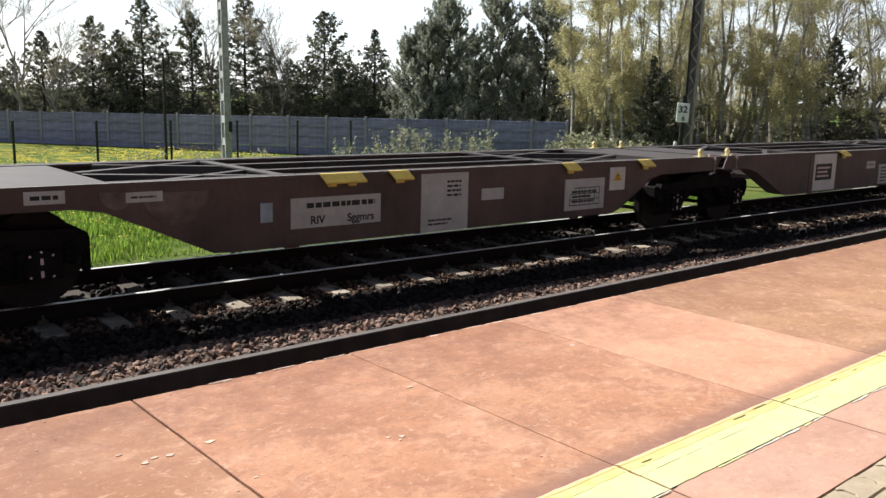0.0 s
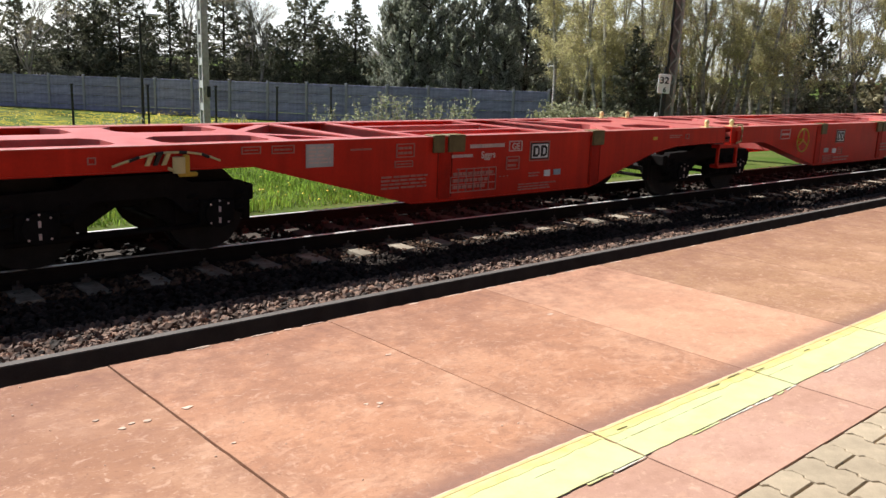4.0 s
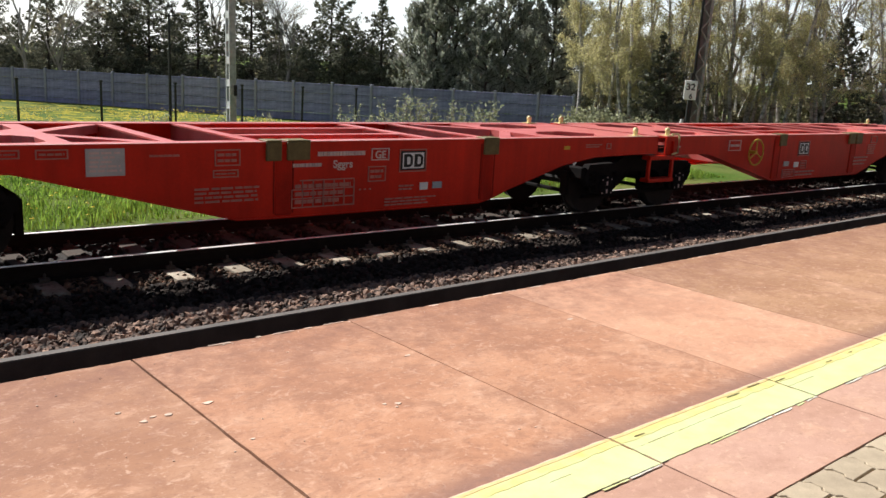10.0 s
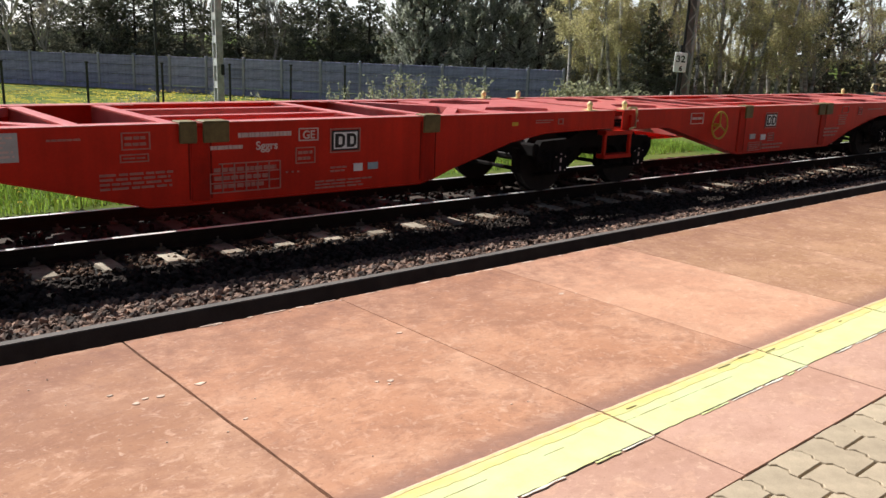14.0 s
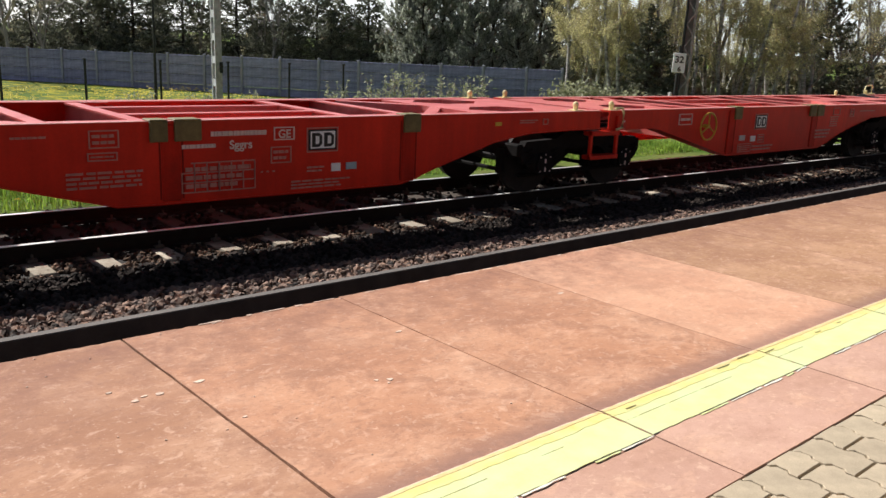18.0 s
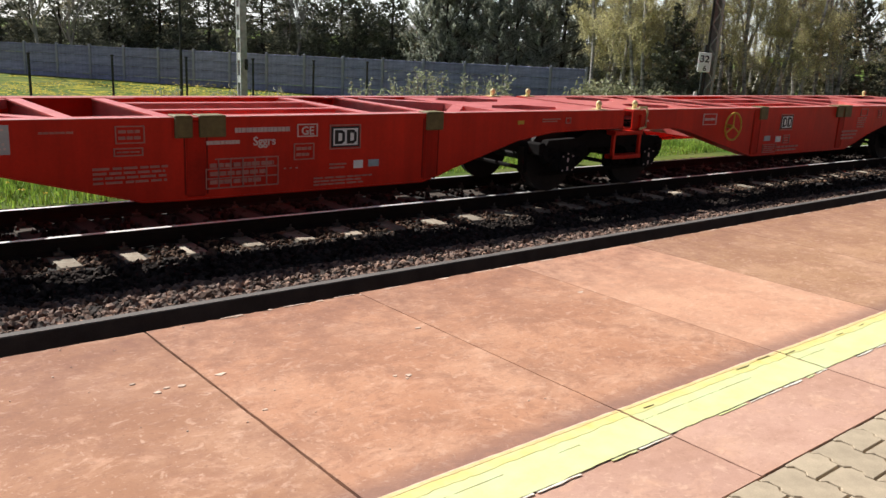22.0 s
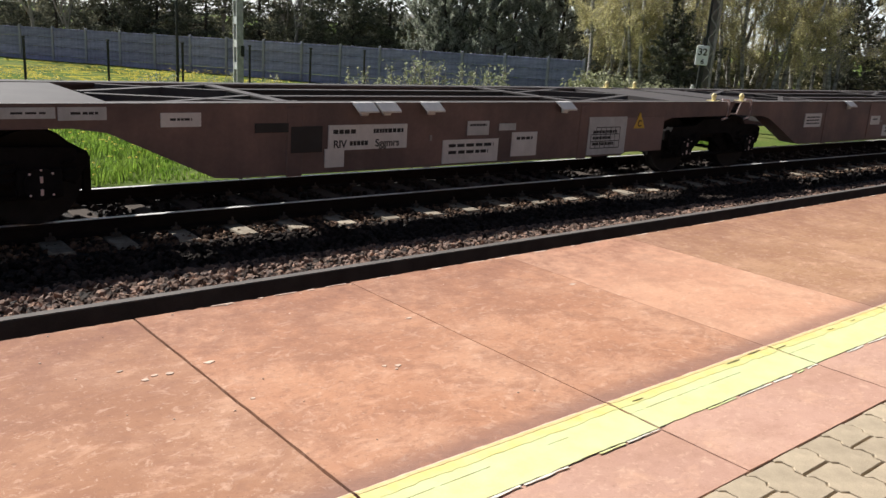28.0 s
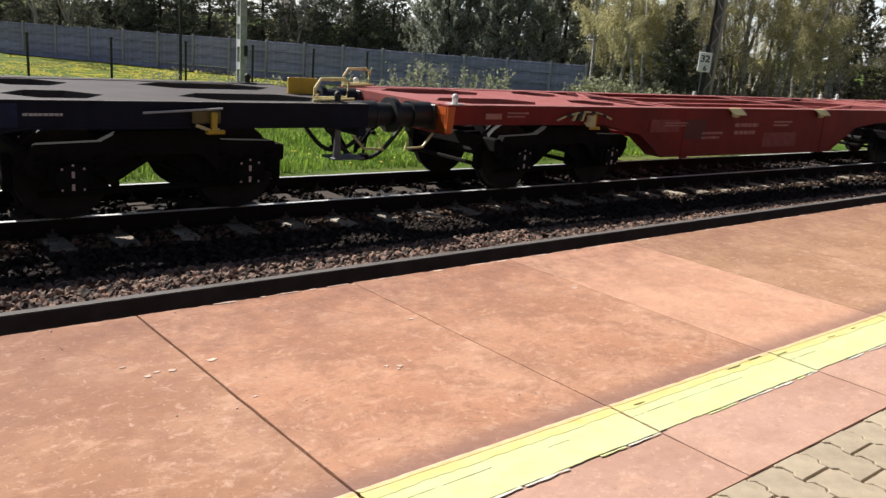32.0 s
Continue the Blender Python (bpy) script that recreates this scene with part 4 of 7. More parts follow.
def struts(name, segs, material, parent):
    """Thin tapered three-sided limbs (start, end, girth at the start, girth at the end) in one mesh."""
    p, q = np.array([s[0] for s in segs], float), np.array([s[1] for s in segs], float)
    r0, r1 = np.array([[s[2]] for s in segs]), np.array([[s[3]] for s in segs])
    d = q - p
    d /= np.linalg.norm(d, axis=1, keepdims=True) + 1e-9
    e = np.cross(d, np.where(np.abs(d[:, 2:]) > 0.9, np.array([[1.0, 0, 0]]), np.array([[0, 0, 1.0]])))
    e /= np.linalg.norm(e, axis=1, keepdims=True) + 1e-9
    g = np.cross(d, e)
    ring = [(math.cos(k * 2.0944), math.sin(k * 2.0944)) for k in range(3)]
    v = np.stack([p + (e * x + g * y) * r0 for x, y in ring] + [q + (e * x + g * y) * r1 for x, y in ring], 1).reshape(-1, 3)
    k = 6 * np.arange(len(segs))[:, None]
    faces = np.concatenate([k + f for f in ((0, 1, 4, 3), (1, 2, 5, 4), (2, 0, 3, 5))])
    return tagged(sheet(name, v.tolist(), faces.tolist(), material, parent), kind="stuff")


def spruce(seed, height, width, leader=0.6, dense=1.0):
    """Uneven cone: limbs set in a spiral, lifted near the top and hanging below, with side shoots full of needles."""
    r = random.Random(seed)
    t = empty("spruce_tree")
    part("trunk", rod(bmesh.new(), (0, 0, 0), (0, 0, height * 0.9), 0.13, 8, 0.03), M["bark"], t)
    segs, twigs = [((0, 0, height * 0.9), (0, 0, height), 0.03, 0.008)], []
    lumps = [(r.uniform(0, 6.28), r.uniform(0.1, 0.85), r.choice((-0.45, -0.3, 0.3, 0.45))) for k in range(9)]
    z, a = 0.3, 0.0
    while z < height - 0.1:
        f = 1 - z / height
        a += 2.4 + r.uniform(-0.6, 0.6)
        bulge = 1 + sum(k * math.cos(a - b) * math.exp(-((1 - f - c) / 0.09) ** 2) for b, c, k in lumps)
        e = width * f ** 0.92 * 1.12 * max(0.35, bulge) * r.choice((0.5, 0.75, 0.9, 1.0, 1.1, 1.25)) * r.uniform(0.85, 1.1) + 0.06
        if height - z < leader:
            e *= 0.5
        slope = 0.85 * (1 - f) ** 2 - 0.22 * f + r.uniform(-0.18, 0.14)
        ca, sa = math.cos(a), math.sin(a)
        root, mid = (0, 0, z), (ca * e * 0.6, sa * e * 0.6, z + slope * e * 0.6)
        tip = (ca * e, sa * e, mid[2] + (slope + 0.35) * e * 0.4)
        segs += [(root, mid, 0.012 + 0.022 * f, 0.012), (mid, tip, 0.012, 0.004)]
        twigs += [(root, mid), (mid, tip), (mid, tip)]
        n = 2 + int(e * 2.7)
        for k in range(n):
            g = 0.22 + 0.75 * (k + r.random()) / n
            b = a + (1 if k % 2 else -1) * r.uniform(0.5, 1.15)
            q = (0.16 + 0.42 * e * (1.08 - g)) * r.uniform(0.7, 1.2)
            base = tuple(root[i] + (tip[i] - root[i]) * g for i in range(3))
            twigs.append((base, (base[0] + math.cos(b) * q, base[1] + math.sin(b) * q, base[2] - q * r.uniform(-0.15, 0.6))))
        z += r.uniform(0.035, 0.075) / dense * (0.8 + 0.5 * (1 - f))
    struts("branching", segs, M["bark"], t)
    sprays("crown", twigs, 0.23, 0.050, 9, 0.04, 0.12, M["spruce"], t, seed, 0.45)
    return t


def pine(seed, height, width):
    """Bushy crown of limbs that turn upwards and end in upright tufts."""
    r = random.Random(seed)
    t = empty("pine_tree")
    part("trunk", rod(bmesh.new(), (0, 0, 0), (0, 0, height * 0.92), 0.15, 8, 0.03), M["bark"], t)
    segs, twigs = [], []
    z = 0.4
    while z < height - 0.35:
        f = z / height
        reach = width * min(1.0, 0.8 + 0.5 * f) * max(0.02, 1 - f ** 1.7) ** 0.75 * r.uniform(0.7, 1.15) + 0.25
        for k in range(6):
            a = r.uniform(0, 6.283)
            e = reach * r.choice((0.55, 0.8, 0.95, 1.05, 1.2))
            ca, sa = math.cos(a), math.sin(a)
            rise = 0.15 + 0.5 * f
            root, mid = (0, 0, z), (ca * e * 0.65, sa * e * 0.65, z + rise * e * 0.65)
            tip = (ca * e, sa * e, mid[2] + (rise + 0.45) * e * 0.35)
            segs += [(root, mid, 0.03, 0.018), (mid, tip, 0.018, 0.006)]
            for j in range(11):
                g = 0.3 + 0.72 * r.random()
                b = a + r.uniform(-1.3, 1.3)
                q, up = r.uniform(0.05, 0.30), r.uniform(0.18, 0.5)
                c = mid if g > 0.65 else root
                h0 = (g - 0.65) / 0.35 if g > 0.65 else g / 0.65
                d = tip if g > 0.65 else mid
                base = tuple(c[i] + (d[i] - c[i]) * h0 for i in range(3))
                twigs.append((base, (base[0] + math.cos(b) * q, base[1] + math.sin(b) * q, base[2] + up)))
        z += 0.3
    for k in range(12):
        a, o = r.uniform(0, 6.28), r.uniform(0.0, 0.5)
        base = (math.cos(a) * o, math.sin(a) * o, height - 0.9 - 0.8 * o + r.uniform(-0.2, 0.2))
        top = (base[0] * 1.2, base[1] * 1.2, base[2] + r.uniform(0.5, 0.95))
        segs.append((base, top, 0.015, 0.006))
        twigs += [(base, top)] * 4
    struts("branching", segs, M["bark"], t)
    sprays("crown", twigs, 0.24, 0.032, 12, 0.0, 0.10, M["pine"], t, seed, -1.3)
    return t


def twiggy(bm, p, d, length, r0, depth, rnd, tips, spread=0.6):
    """Limbs that fork towards thin twigs."""
    q = p + d * length
    rod(bm, p, q, r0, 5 if depth > 1 else 3, r0 * 0.55)
    tips.append(q)
    if depth == 0:
        return
    for k in range(3):
        nd = (d + Vector((rnd.uniform(-1, 1), rnd.uniform(-1, 1), rnd.uniform(-0.5, 0.7))) * spread).normalized()
        twiggy(bm, p + d * length * rnd.uniform(0.45, 1.0), nd, length * rnd.uniform(0.5, 0.75), r0 * 0.5, depth - 1, rnd, tips, spread)


def birch(seed, height, width, leaves, stems=1):
    """Slim pale stems, rising limbs, and hanging twigs with small young leaves along them."""
    r = random.Random(seed)
    t = empty("birch_tree")
    segs, hang = [], []
    for s in range(stems):
        p = Vector((r.uniform(-0.3, 0.3) * (stems > 1), r.uniform(-0.3, 0.3) * (stems > 1), 0))
        d = Vector((r.uniform(-0.16, 0.16), r.uniform(-0.16, 0.16), 1)).normalized() if stems > 1 else Vector((r.uniform(-0.05, 0.05), r.uniform(-0.05, 0.05), 1)).normalized()
        high, n = height * (1 if s == 0 else r.uniform(0.65, 0.95)), 12
        line = [p.copy()]
        for k in range(n):
            p = p + d * high / n
            line.append(p.copy())
            d = (d + Vector((r.uniform(-0.09, 0.09), r.uniform(-0.09, 0.09), 0.05))).normalized()
        bm = bmesh.new()
        for k in range(n):
            g0, g1 = (0.095 * (1 - j / n) ** 0.8 + 0.012 for j in (k, k + 1))
            rod(bm, line[k], line[k + 1], g0, 6, g1)
        part("trunk", bm, M["birch_bark"], t)
        for j in range(int(24 / stems ** 0.5)):
            f = r.uniform(0.14, 0.97)
            c = line[int(f * n)].lerp(line[min(n, int(f * n) + 1)], f * n % 1)
            a = r.uniform(0, 6.283)
            q = width * (0.35 + 0.9 * (1 - f)) * r.uniform(0.45, 1.0)
            out = Vector((math.cos(a), math.sin(a), 0))
            m = c + out * q * 0.5 + Vector((0, 0, q * r.uniform(0.5, 0.9)))
            e = m + out * q * 0.5 + Vector((0, 0, q * r.uniform(0.0, 0.5)))
            segs += [(c, m, 0.014 * (1.1 - f) + 0.006, 0.009), (m, e, 0.009, 0.004)]
            for k in range(6):
                g = r.uniform(0.25, 1.0)
                b = c.lerp(m, g * 2) if g < 0.5 else m.lerp(e, g * 2 - 1)
                w = b + Vector((r.uniform(-1, 1), r.uniform(-1, 1), r.uniform(0.0, 0.9))) * 0.42 * width * 0.5
                segs.append((b, w, 0.007, 0.004))
                for i in range(3):
                    o = b.lerp(w, r.uniform(0.3, 1.0))
                    l = o + Vector((r.uniform(-0.3, 0.3), r.uniform(-0.3, 0.3), -r.uniform(0.05, 0.5)))
                    segs.append((o, l, 0.004, 0.002))
                    if r.random() < leaves:
                        hang.append((o, l))
    struts("branching", segs, M["twig"], t)
    if hang:
        sprays("crown", hang, 0.075, 0.029, 33 if leaves > 0.8 else 24, -0.3, 0.33, M["birch_leaf"], t, seed, 0.4)
    return t


def bare_tree(seed, height, width, buds):
    """A forked tree not yet in leaf, with a haze of small buds where it has begun."""
    r = random.Random(seed)
    t = empty("bare_tree")
    segs, ends = [], []

    def fork(p, d, length, girth, depth):
        q = p + d * length
        bend = p.lerp(q, 0.5) + Vector((r.uniform(-1, 1), r.uniform(-1, 1), r.uniform(-1, 1))) * length * 0.06
        segs.append((p, bend, girth, girth * 0.85))
        segs.append((bend, q, girth * 0.85, girth * 0.65))
        if depth == 0:
            ends.append((bend, q))
            return
        for k in range(4 if depth < 4 else 3):
            nd = (d + Vector((r.uniform(-1, 1), r.uniform(-1, 1), r.uniform(-0.35, 0.75))) * 0.75).normalized()
            fork(p.lerp(q, r.uniform(0.5, 1.0)), nd, length * r.uniform(0.5, 0.78), girth * 0.55, depth - 1)

    fork(Vector((0, 0, 0)), Vector((r.uniform(-0.1, 0.1), r.uniform(-0.1, 0.1), 1)).normalized(), height * 0.42, 0.13, 1)
    for k in range(3):
        d = Vector((r.uniform(-0.4, 0.4), r.uniform(-0.4, 0.4), 1)).normalized()
        fork(Vector((0, 0, height * r.uniform(0.15, 0.4))), d, height * r.uniform(0.26, 0.36) * width, 0.07, 4)
    struts("branching", segs, M["bare_bark"], t)
    if buds:
        sprays("crown", [e for e in ends if r.random() < buds], 0.07, 0.02, 9, 0.0, 0.12, M["bud"], t, seed, 0.1)
    return t


def plant(model, heading, dist, z, turn, scale, placed):
    h = radians(heading)
    m = pose(dist * math.cos(h), dist * math.sin(h), z, 0, 0, turn)
    if model not in placed:
        placed.add(model)
        model.matrix_basis = m @ Matrix.Diagonal((scale, scale, scale, 1))
        return model
    o = copy_thing(model, m)
    o.scale = (scale, scale, scale)
    return o


placed = set()
S1, S2, S3, S4, S5 = spruce(1, 9.6, 2.75), spruce(2, 8.2, 2.65, 0.9), spruce(3, 7.0, 2.85), spruce(4, 8.4, 3.4, 0.4, 1.1), spruce(7, 7.4, 2.2, 1.4)
for s in (S1, S2, S3, S4, S5):
    tagged(s, "dark green spruce with ragged branches behind the fence", "tree", "spruces behind the fence")
for model, heading, dist, scale in ((S3, 74.2, 59, 0.93), (S2, 71.4, 60, 0.94), (S3, 69.9, 61, 0.99), (S1, 68.45, 60, 0.97), (S2, 65.5, 59, 1.0), (S1, 62.2, 60, 1.03), (S4, 57.1, 57, 1.0), (S5, 53.8, 56, 0.98),
                                    (S1, 77.4, 61, 0.8), (S4, 80.2, 60, 0.85), (S2, 83.2, 62, 1.0), (S3, 72.9, 63, 0.72), (S4, 66.9, 64, 0.66), (S3, 63.8, 63, 0.74), (S5, 60.6, 63, 0.8), (S4, 59.3, 63, 0.66), (S3, 55.5, 60, 0.82),
                                    (S3, 75.8, 63, 0.7), (S5, 70.6, 64, 0.75), (S3, 58.2, 59, 0.8), (S3, 56.2, 55, 0.68), (S3, 54.4, 57, 0.62), (S3, 24.9, 45, 0.9), (S2, 26.0, 52, 0.75), (S5, 35.5, 38.5, 0.68), (S3, 34.9, 39.5, 0.62)):
    plant(model, heading, dist, -1.4, heading * 37 % 360, scale, placed)
P1, P2, P3 = pine(5, 8.2, 1.75), pine(6, 8.2, 2.0), pine(8, 6.6, 1.6)
for s in (P1, P2, P3):
    tagged(s, "bushy grey-green pine with upright tufts beside the fence", "tree", "pines by the fence")
for model, heading, dist, scale in ((P3, 51.2, 47, 0.93), (P3, 50.2, 46, 1.03), (P1, 48.9, 46, 1.0), (P2, 47.3, 49, 0.78), (P2, 45.6, 46, 1.0), (P1, 44.0, 48, 0.8), (P1, 42.5, 46, 1.02), (P3, 46.8, 44, 0.72), (P3, 43.9, 44, 0.75), (P2, 41.2, 50, 0.85)):
    plant(model, heading, dist, -1.35, heading * 53 % 360, scale, placed)
B1, B2, B3 = birch(11, 11, 1.9, 0.95), birch(12, 12, 1.8, 0.9, 2), birch(13, 10, 2.0, 1.0)
B4, B5 = birch(14, 11, 1.9, 0.5, 3), birch(15, 12, 1.7, 0.65)
for s in (B1, B2, B3, B4, B5):
    tagged(s, "birch with pale trunk and young yellow-green leaves", "tree", "birches beside the fence")
for i, (heading, dist) in enumerate(((40.6, 41), (39.6, 42), (38.6, 40), (38.0, 43), (37.2, 39), (36.6, 44), (39.0, 46), (37.6, 48), (34.6, 46), (34.0, 41), (28.6, 43), (27.6, 40), (26.8, 44), (28.0, 48), (23.0, 47), (20.6, 45))):
    plant((B1, B2, B3)[i % 3], heading, dist, -1.35, i * 71 % 360, rng.uniform(0.85, 1.1), placed)
for i, (heading, dist) in enumerate(((33.4, 43), (32.5, 40), (31.6, 44), (30.8, 41), (30.0, 43), (29.2, 40), (25.6, 42), (22.0, 44), (35.2, 40), (32.0, 52), (30.4, 53))):
    plant((B4, B5)[i % 2], heading, dist, -1.35, i * 67 % 360, rng.uniform(0.85, 1.05), placed)
N1, N2 = bare_tree(21, 9.5, 1.25, 0.25), bare_tree(22, 8.6, 1.0, 0.9)
for s in (N1, N2):
    tagged(s, "grey tree with thin twigs, hardly in leaf yet", "tree", "bare trees")
for model, heading, dist, scale in ((N1, 75.4, 53, 1.0), (N2, 73.6, 57, 0.8), (N1, 78.4, 55, 0.95), (N2, 64.4, 62, 1.1), (N2, 59.8, 58, 1.0), (N2, 60.6, 61, 0.9), (N2, 70.4, 66, 0.8), (N1, 31.2, 46, 0.9), (N2, 33.0, 45, 0.9), (N1, 24.0, 46, 1.0), (N2, 22.6, 46, 1.0), (N1, 21.6, 50, 0.95), (N2, 25.2, 48, 1.0), (N2, 67.2, 66, 0.9)):
    plant(model, heading, dist, -1.4, heading * 91 % 360, scale, placed)


def bush(seed, height, width, leaves=16, size=0.07):
    rnd = random.Random(seed)
    t = empty("bush")
    limbs, tips = bmesh.new(), []
    for k in range(9):
        a = rnd.uniform(0, 6.28)
        d = Vector((math.cos(a) * 0.5, math.sin(a) * 0.5, 1)).normalized()
        twiggy(limbs, Vector((rnd.uniform(-.2, .2), rnd.uniform(-.2, .2), 0)), d, height * rnd.uniform(0.4, 0.65), 0.015, 2, rnd, tips, width)
    tagged(part("branching", limbs, M["twig"], t), kind="stuff")
    leaf_cloud("leaves", [tuple(c) for c in tips], size, leaves, (0.14, 0.14, 0.16), M["bush"], t, seed, -0.2)
    return t


def weed(seed, height):
    """Tall upright stalks with small leaves."""
    rnd = random.Random(seed)
    t = empty("weed_clump")
    limbs, tips = bmesh.new(), []
    for k in range(9):
        p = Vector((rnd.uniform(-0.45, 0.45), rnd.uniform(-0.3, 0.3), 0))
        d = Vector((rnd.uniform(-0.16, 0.16), rnd.uniform(-0.16, 0.16), 1)).normalized()
        h = height * rnd.uniform(0.5, 1.15)
        rod(limbs, p, p + d * h, 0.014, 4, 0.004)
        for q in range(5):
            tips.append(tuple(p + d * h * (0.35 + 0.15 * q)))
            if rnd.random() < 0.5:
                e = Vector((rnd.uniform(-1, 1), rnd.uniform(-1, 1), 1.2)).normalized() * 0.25
                a = p + d * h * (0.35 + 0.13 * q)
                rod(limbs, a, a + e, 0.007, 3, 0.003)
                tips.append(tuple(a + e))
    tagged(part("branching", limbs, M["twig"], t), kind="stuff")
    leaf_cloud("leaves", tips, 0.05, 3, (0.07, 0.07, 0.09), M["weed"], t, seed, -0.6)
    return tagged(t, "tall pale weeds and saplings before the fence", "weeds", "weeds before the fence")


U1 = tagged(bush(31, 1.3, 0.5, 8, 0.06), "wild shrub with fresh pale green leaves", "bush", "shrubs before the fence")
W1, W2 = weed(61, 1.2), weed(62, 0.9)
for i in range(15):
    heading = 46.5 + 10.0 * ((i * 0.618) % 1)
    plant((W1, W2)[i % 2], heading, 31 + 3.5 * ((i * 0.37) % 1), -1.38, i * 57 % 360, rng.uniform(0.75, 1.45), placed)
for heading, dist, scale in ((41.2, 33, 1.0), (40.3, 34, 1.3), (39.4, 33, 1.4), (38.4, 35, 1.2), (37.2, 34, 1.0), (36.2, 36, 1.1), (34.6, 35, 0.9)):
    plant(U1, heading, dist, -1.38, heading * 57 % 360, scale, placed)
for i in range(14):
    plant(W2, 58 + 12 * ((i * 0.618) % 1), 30 + 4 * ((i * 0.41) % 1), -1.38, i * 57 % 360, rng.uniform(0.6, 1.0), placed)
T1 = bush(35, 2.2, 0.8, 12, 0.15)
for o in T1.children:
    if o.name.startswith("leaves"):
        o.data.materials[0] = M["undergrowth"]
tagged(T1, "dark evergreen undergrowth below the trees", "bush", "undergrowth")
for i in range(22):
    plant(T1, 17.5 + 25 * ((i * 0.618) % 1), 49 + 10 * ((i * 0.41) % 1), -1.38, i * 57 % 360, rng.uniform(0.9, 1.5), placed)
for i in range(30):
    plant(T1, 19.5 + 21 * ((i * 0.618) % 1), 43 + 5 * ((i * 0.41) % 1), -1.5, i * 83 % 360, rng.uniform(0.5, 0.85), placed)
for i in range(16):
    plant(T1, 43 + 40 * ((i * 0.618) % 1), 66 + 6 * ((i * 0.41) % 1), -1.38, i * 57 % 360, rng.uniform(1.2, 1.7), placed)


def grass_patch(name, count, x0, x1, y0, y1, tall, seed, material, label):
    """Single bent blades."""
    r = np.random.RandomState(seed)
    x, y = x0 + (x1 - x0) * r.rand(count), y0 + (y1 - y0) * r.rand(count)
    clump = np.sin(x * 2.1 + np.sin(y * 1.3) * 2) * np.sin(y * 1.7 + np.sin(x * 0.9)) * 0.55 + 0.8
    z = np.array([ground_height(a, b) for a, b in zip(x, y)])
    a = r.rand(count) * 6.283
    hgt = tall * (0.5 + r.rand(count)) * clump
    lean = hgt * (0.2 + 0.5 * r.rand(count))
    w = 0.006 + 0.008 * r.rand(count)
    dx, dy = np.cos(a), np.sin(a)
    base = np.stack([x, y, z], 1)
    side = np.stack([-dy, dx, 0 * x], 1) * w[:, None]
    mid = base + np.stack([dx * lean * 0.35, dy * lean * 0.35, hgt * 0.6], 1)
    tip = base + np.stack([dx * lean, dy * lean, hgt], 1)
    v = np.stack([base - side, base + side, mid + side * 0.7, mid - side * 0.7, tip], 1).reshape(-1, 3)
    k = 5 * np.arange(count)[:, None]
    faces = (k + (0, 1, 2, 3)).tolist() + (k + (3, 2, 4)).tolist()
    return tagged(sheet(name, v.tolist(), faces, material), label, "grass", kind="stuff")


grass_patch("grass_near", 56000, 0.5, 20, 11.9, 20, 0.13, 41, M["grass"], "fresh green grass beside the far rail")
grass_patch("grass_far", 26000, 2, 34, 20, 34, 0.2, 42, M["dry_grass"], "longer spring grass in front of the fence")


def flowers(name, count, x0, x1, y0, y1, size, seed, label):
    r = np.random.RandomState(seed)
    verts, faces = [], []
    for k in range(count):
        x, y = x0 + (x1 - x0) * r.rand(), y0 + (y1 - y0) * r.rand()
        if r.rand() > 0.5 + 0.5 * math.sin(x * 0.9) * math.sin(y * 0.7):
            continue
        s, z = size * (0.6 + 0.6 * r.rand()), ground_height(x, y) + 0.06 + 0.16 * r.rand()
        b = len(verts)
        verts += [(x + s * math.cos(q * 1.2566), y + s * math.sin(q * 1.2566), z) for q in range(5)] + [(x, y, z + s * 0.7)]
        faces += [(b + q, b + (q + 1) % 5, b + 5) for q in range(5)]
    tagged(sheet(name, verts, faces, M["dandelion"]), label, "flowers", kind="stuff")


flowers("dandelions_far", 4000, 2, 20, 26, 42, 0.05, 51, "yellow dandelions in a band before the fence")
flowers("dandelions_near", 1100, 1, 16, 12, 20, 0.026, 52, "scattered yellow dandelions in green grass")


# pale chips and scraps on the platform
chips = random.Random(77)
CHIPS = [(1.631, 3.515, 0.026), (1.425, 3.486, 0.022), (1.36, 3.50, 0.014), (1.31, 3.47, 0.02), (2.844, 3.543, 0.02), (4.229, 3.536, 0.025), (2.32, 3.05, 0.014), (2.38, 3.02, 0.02), (2.35, 2.99, 0.012), (1.62, 3.05, 0.012), (1.25, 3.62, 0.015)]
for k in range(70):
    CHIPS.append((chips.uniform(0.4, 8), chips.uniform(2.3, 4.2), chips.uniform(0.003, 0.007)))
for k in range(34):
    CHIPS.append((chips.uniform(0.2, 10), EDGE - chips.uniform(0.012, 0.05), chips.uniform(0.004, 0.010)))
for x, y, r in CHIPS:
    bm = bmesh.new()
    n = 7
    ring = [(x + r * chips.uniform(0.5, 1.3) * math.cos(6.283 * i / n), y + 0.7 * r * chips.uniform(0.5, 1.3) * math.sin(6.283 * i / n)) for i in range(n)]
    plate(bm, ring, -0.001, 0.0022)
    tagged(part("scrap", bm, M["scrap"]), "small pale scrap lying on the platform", "litter", "scraps on the platform")


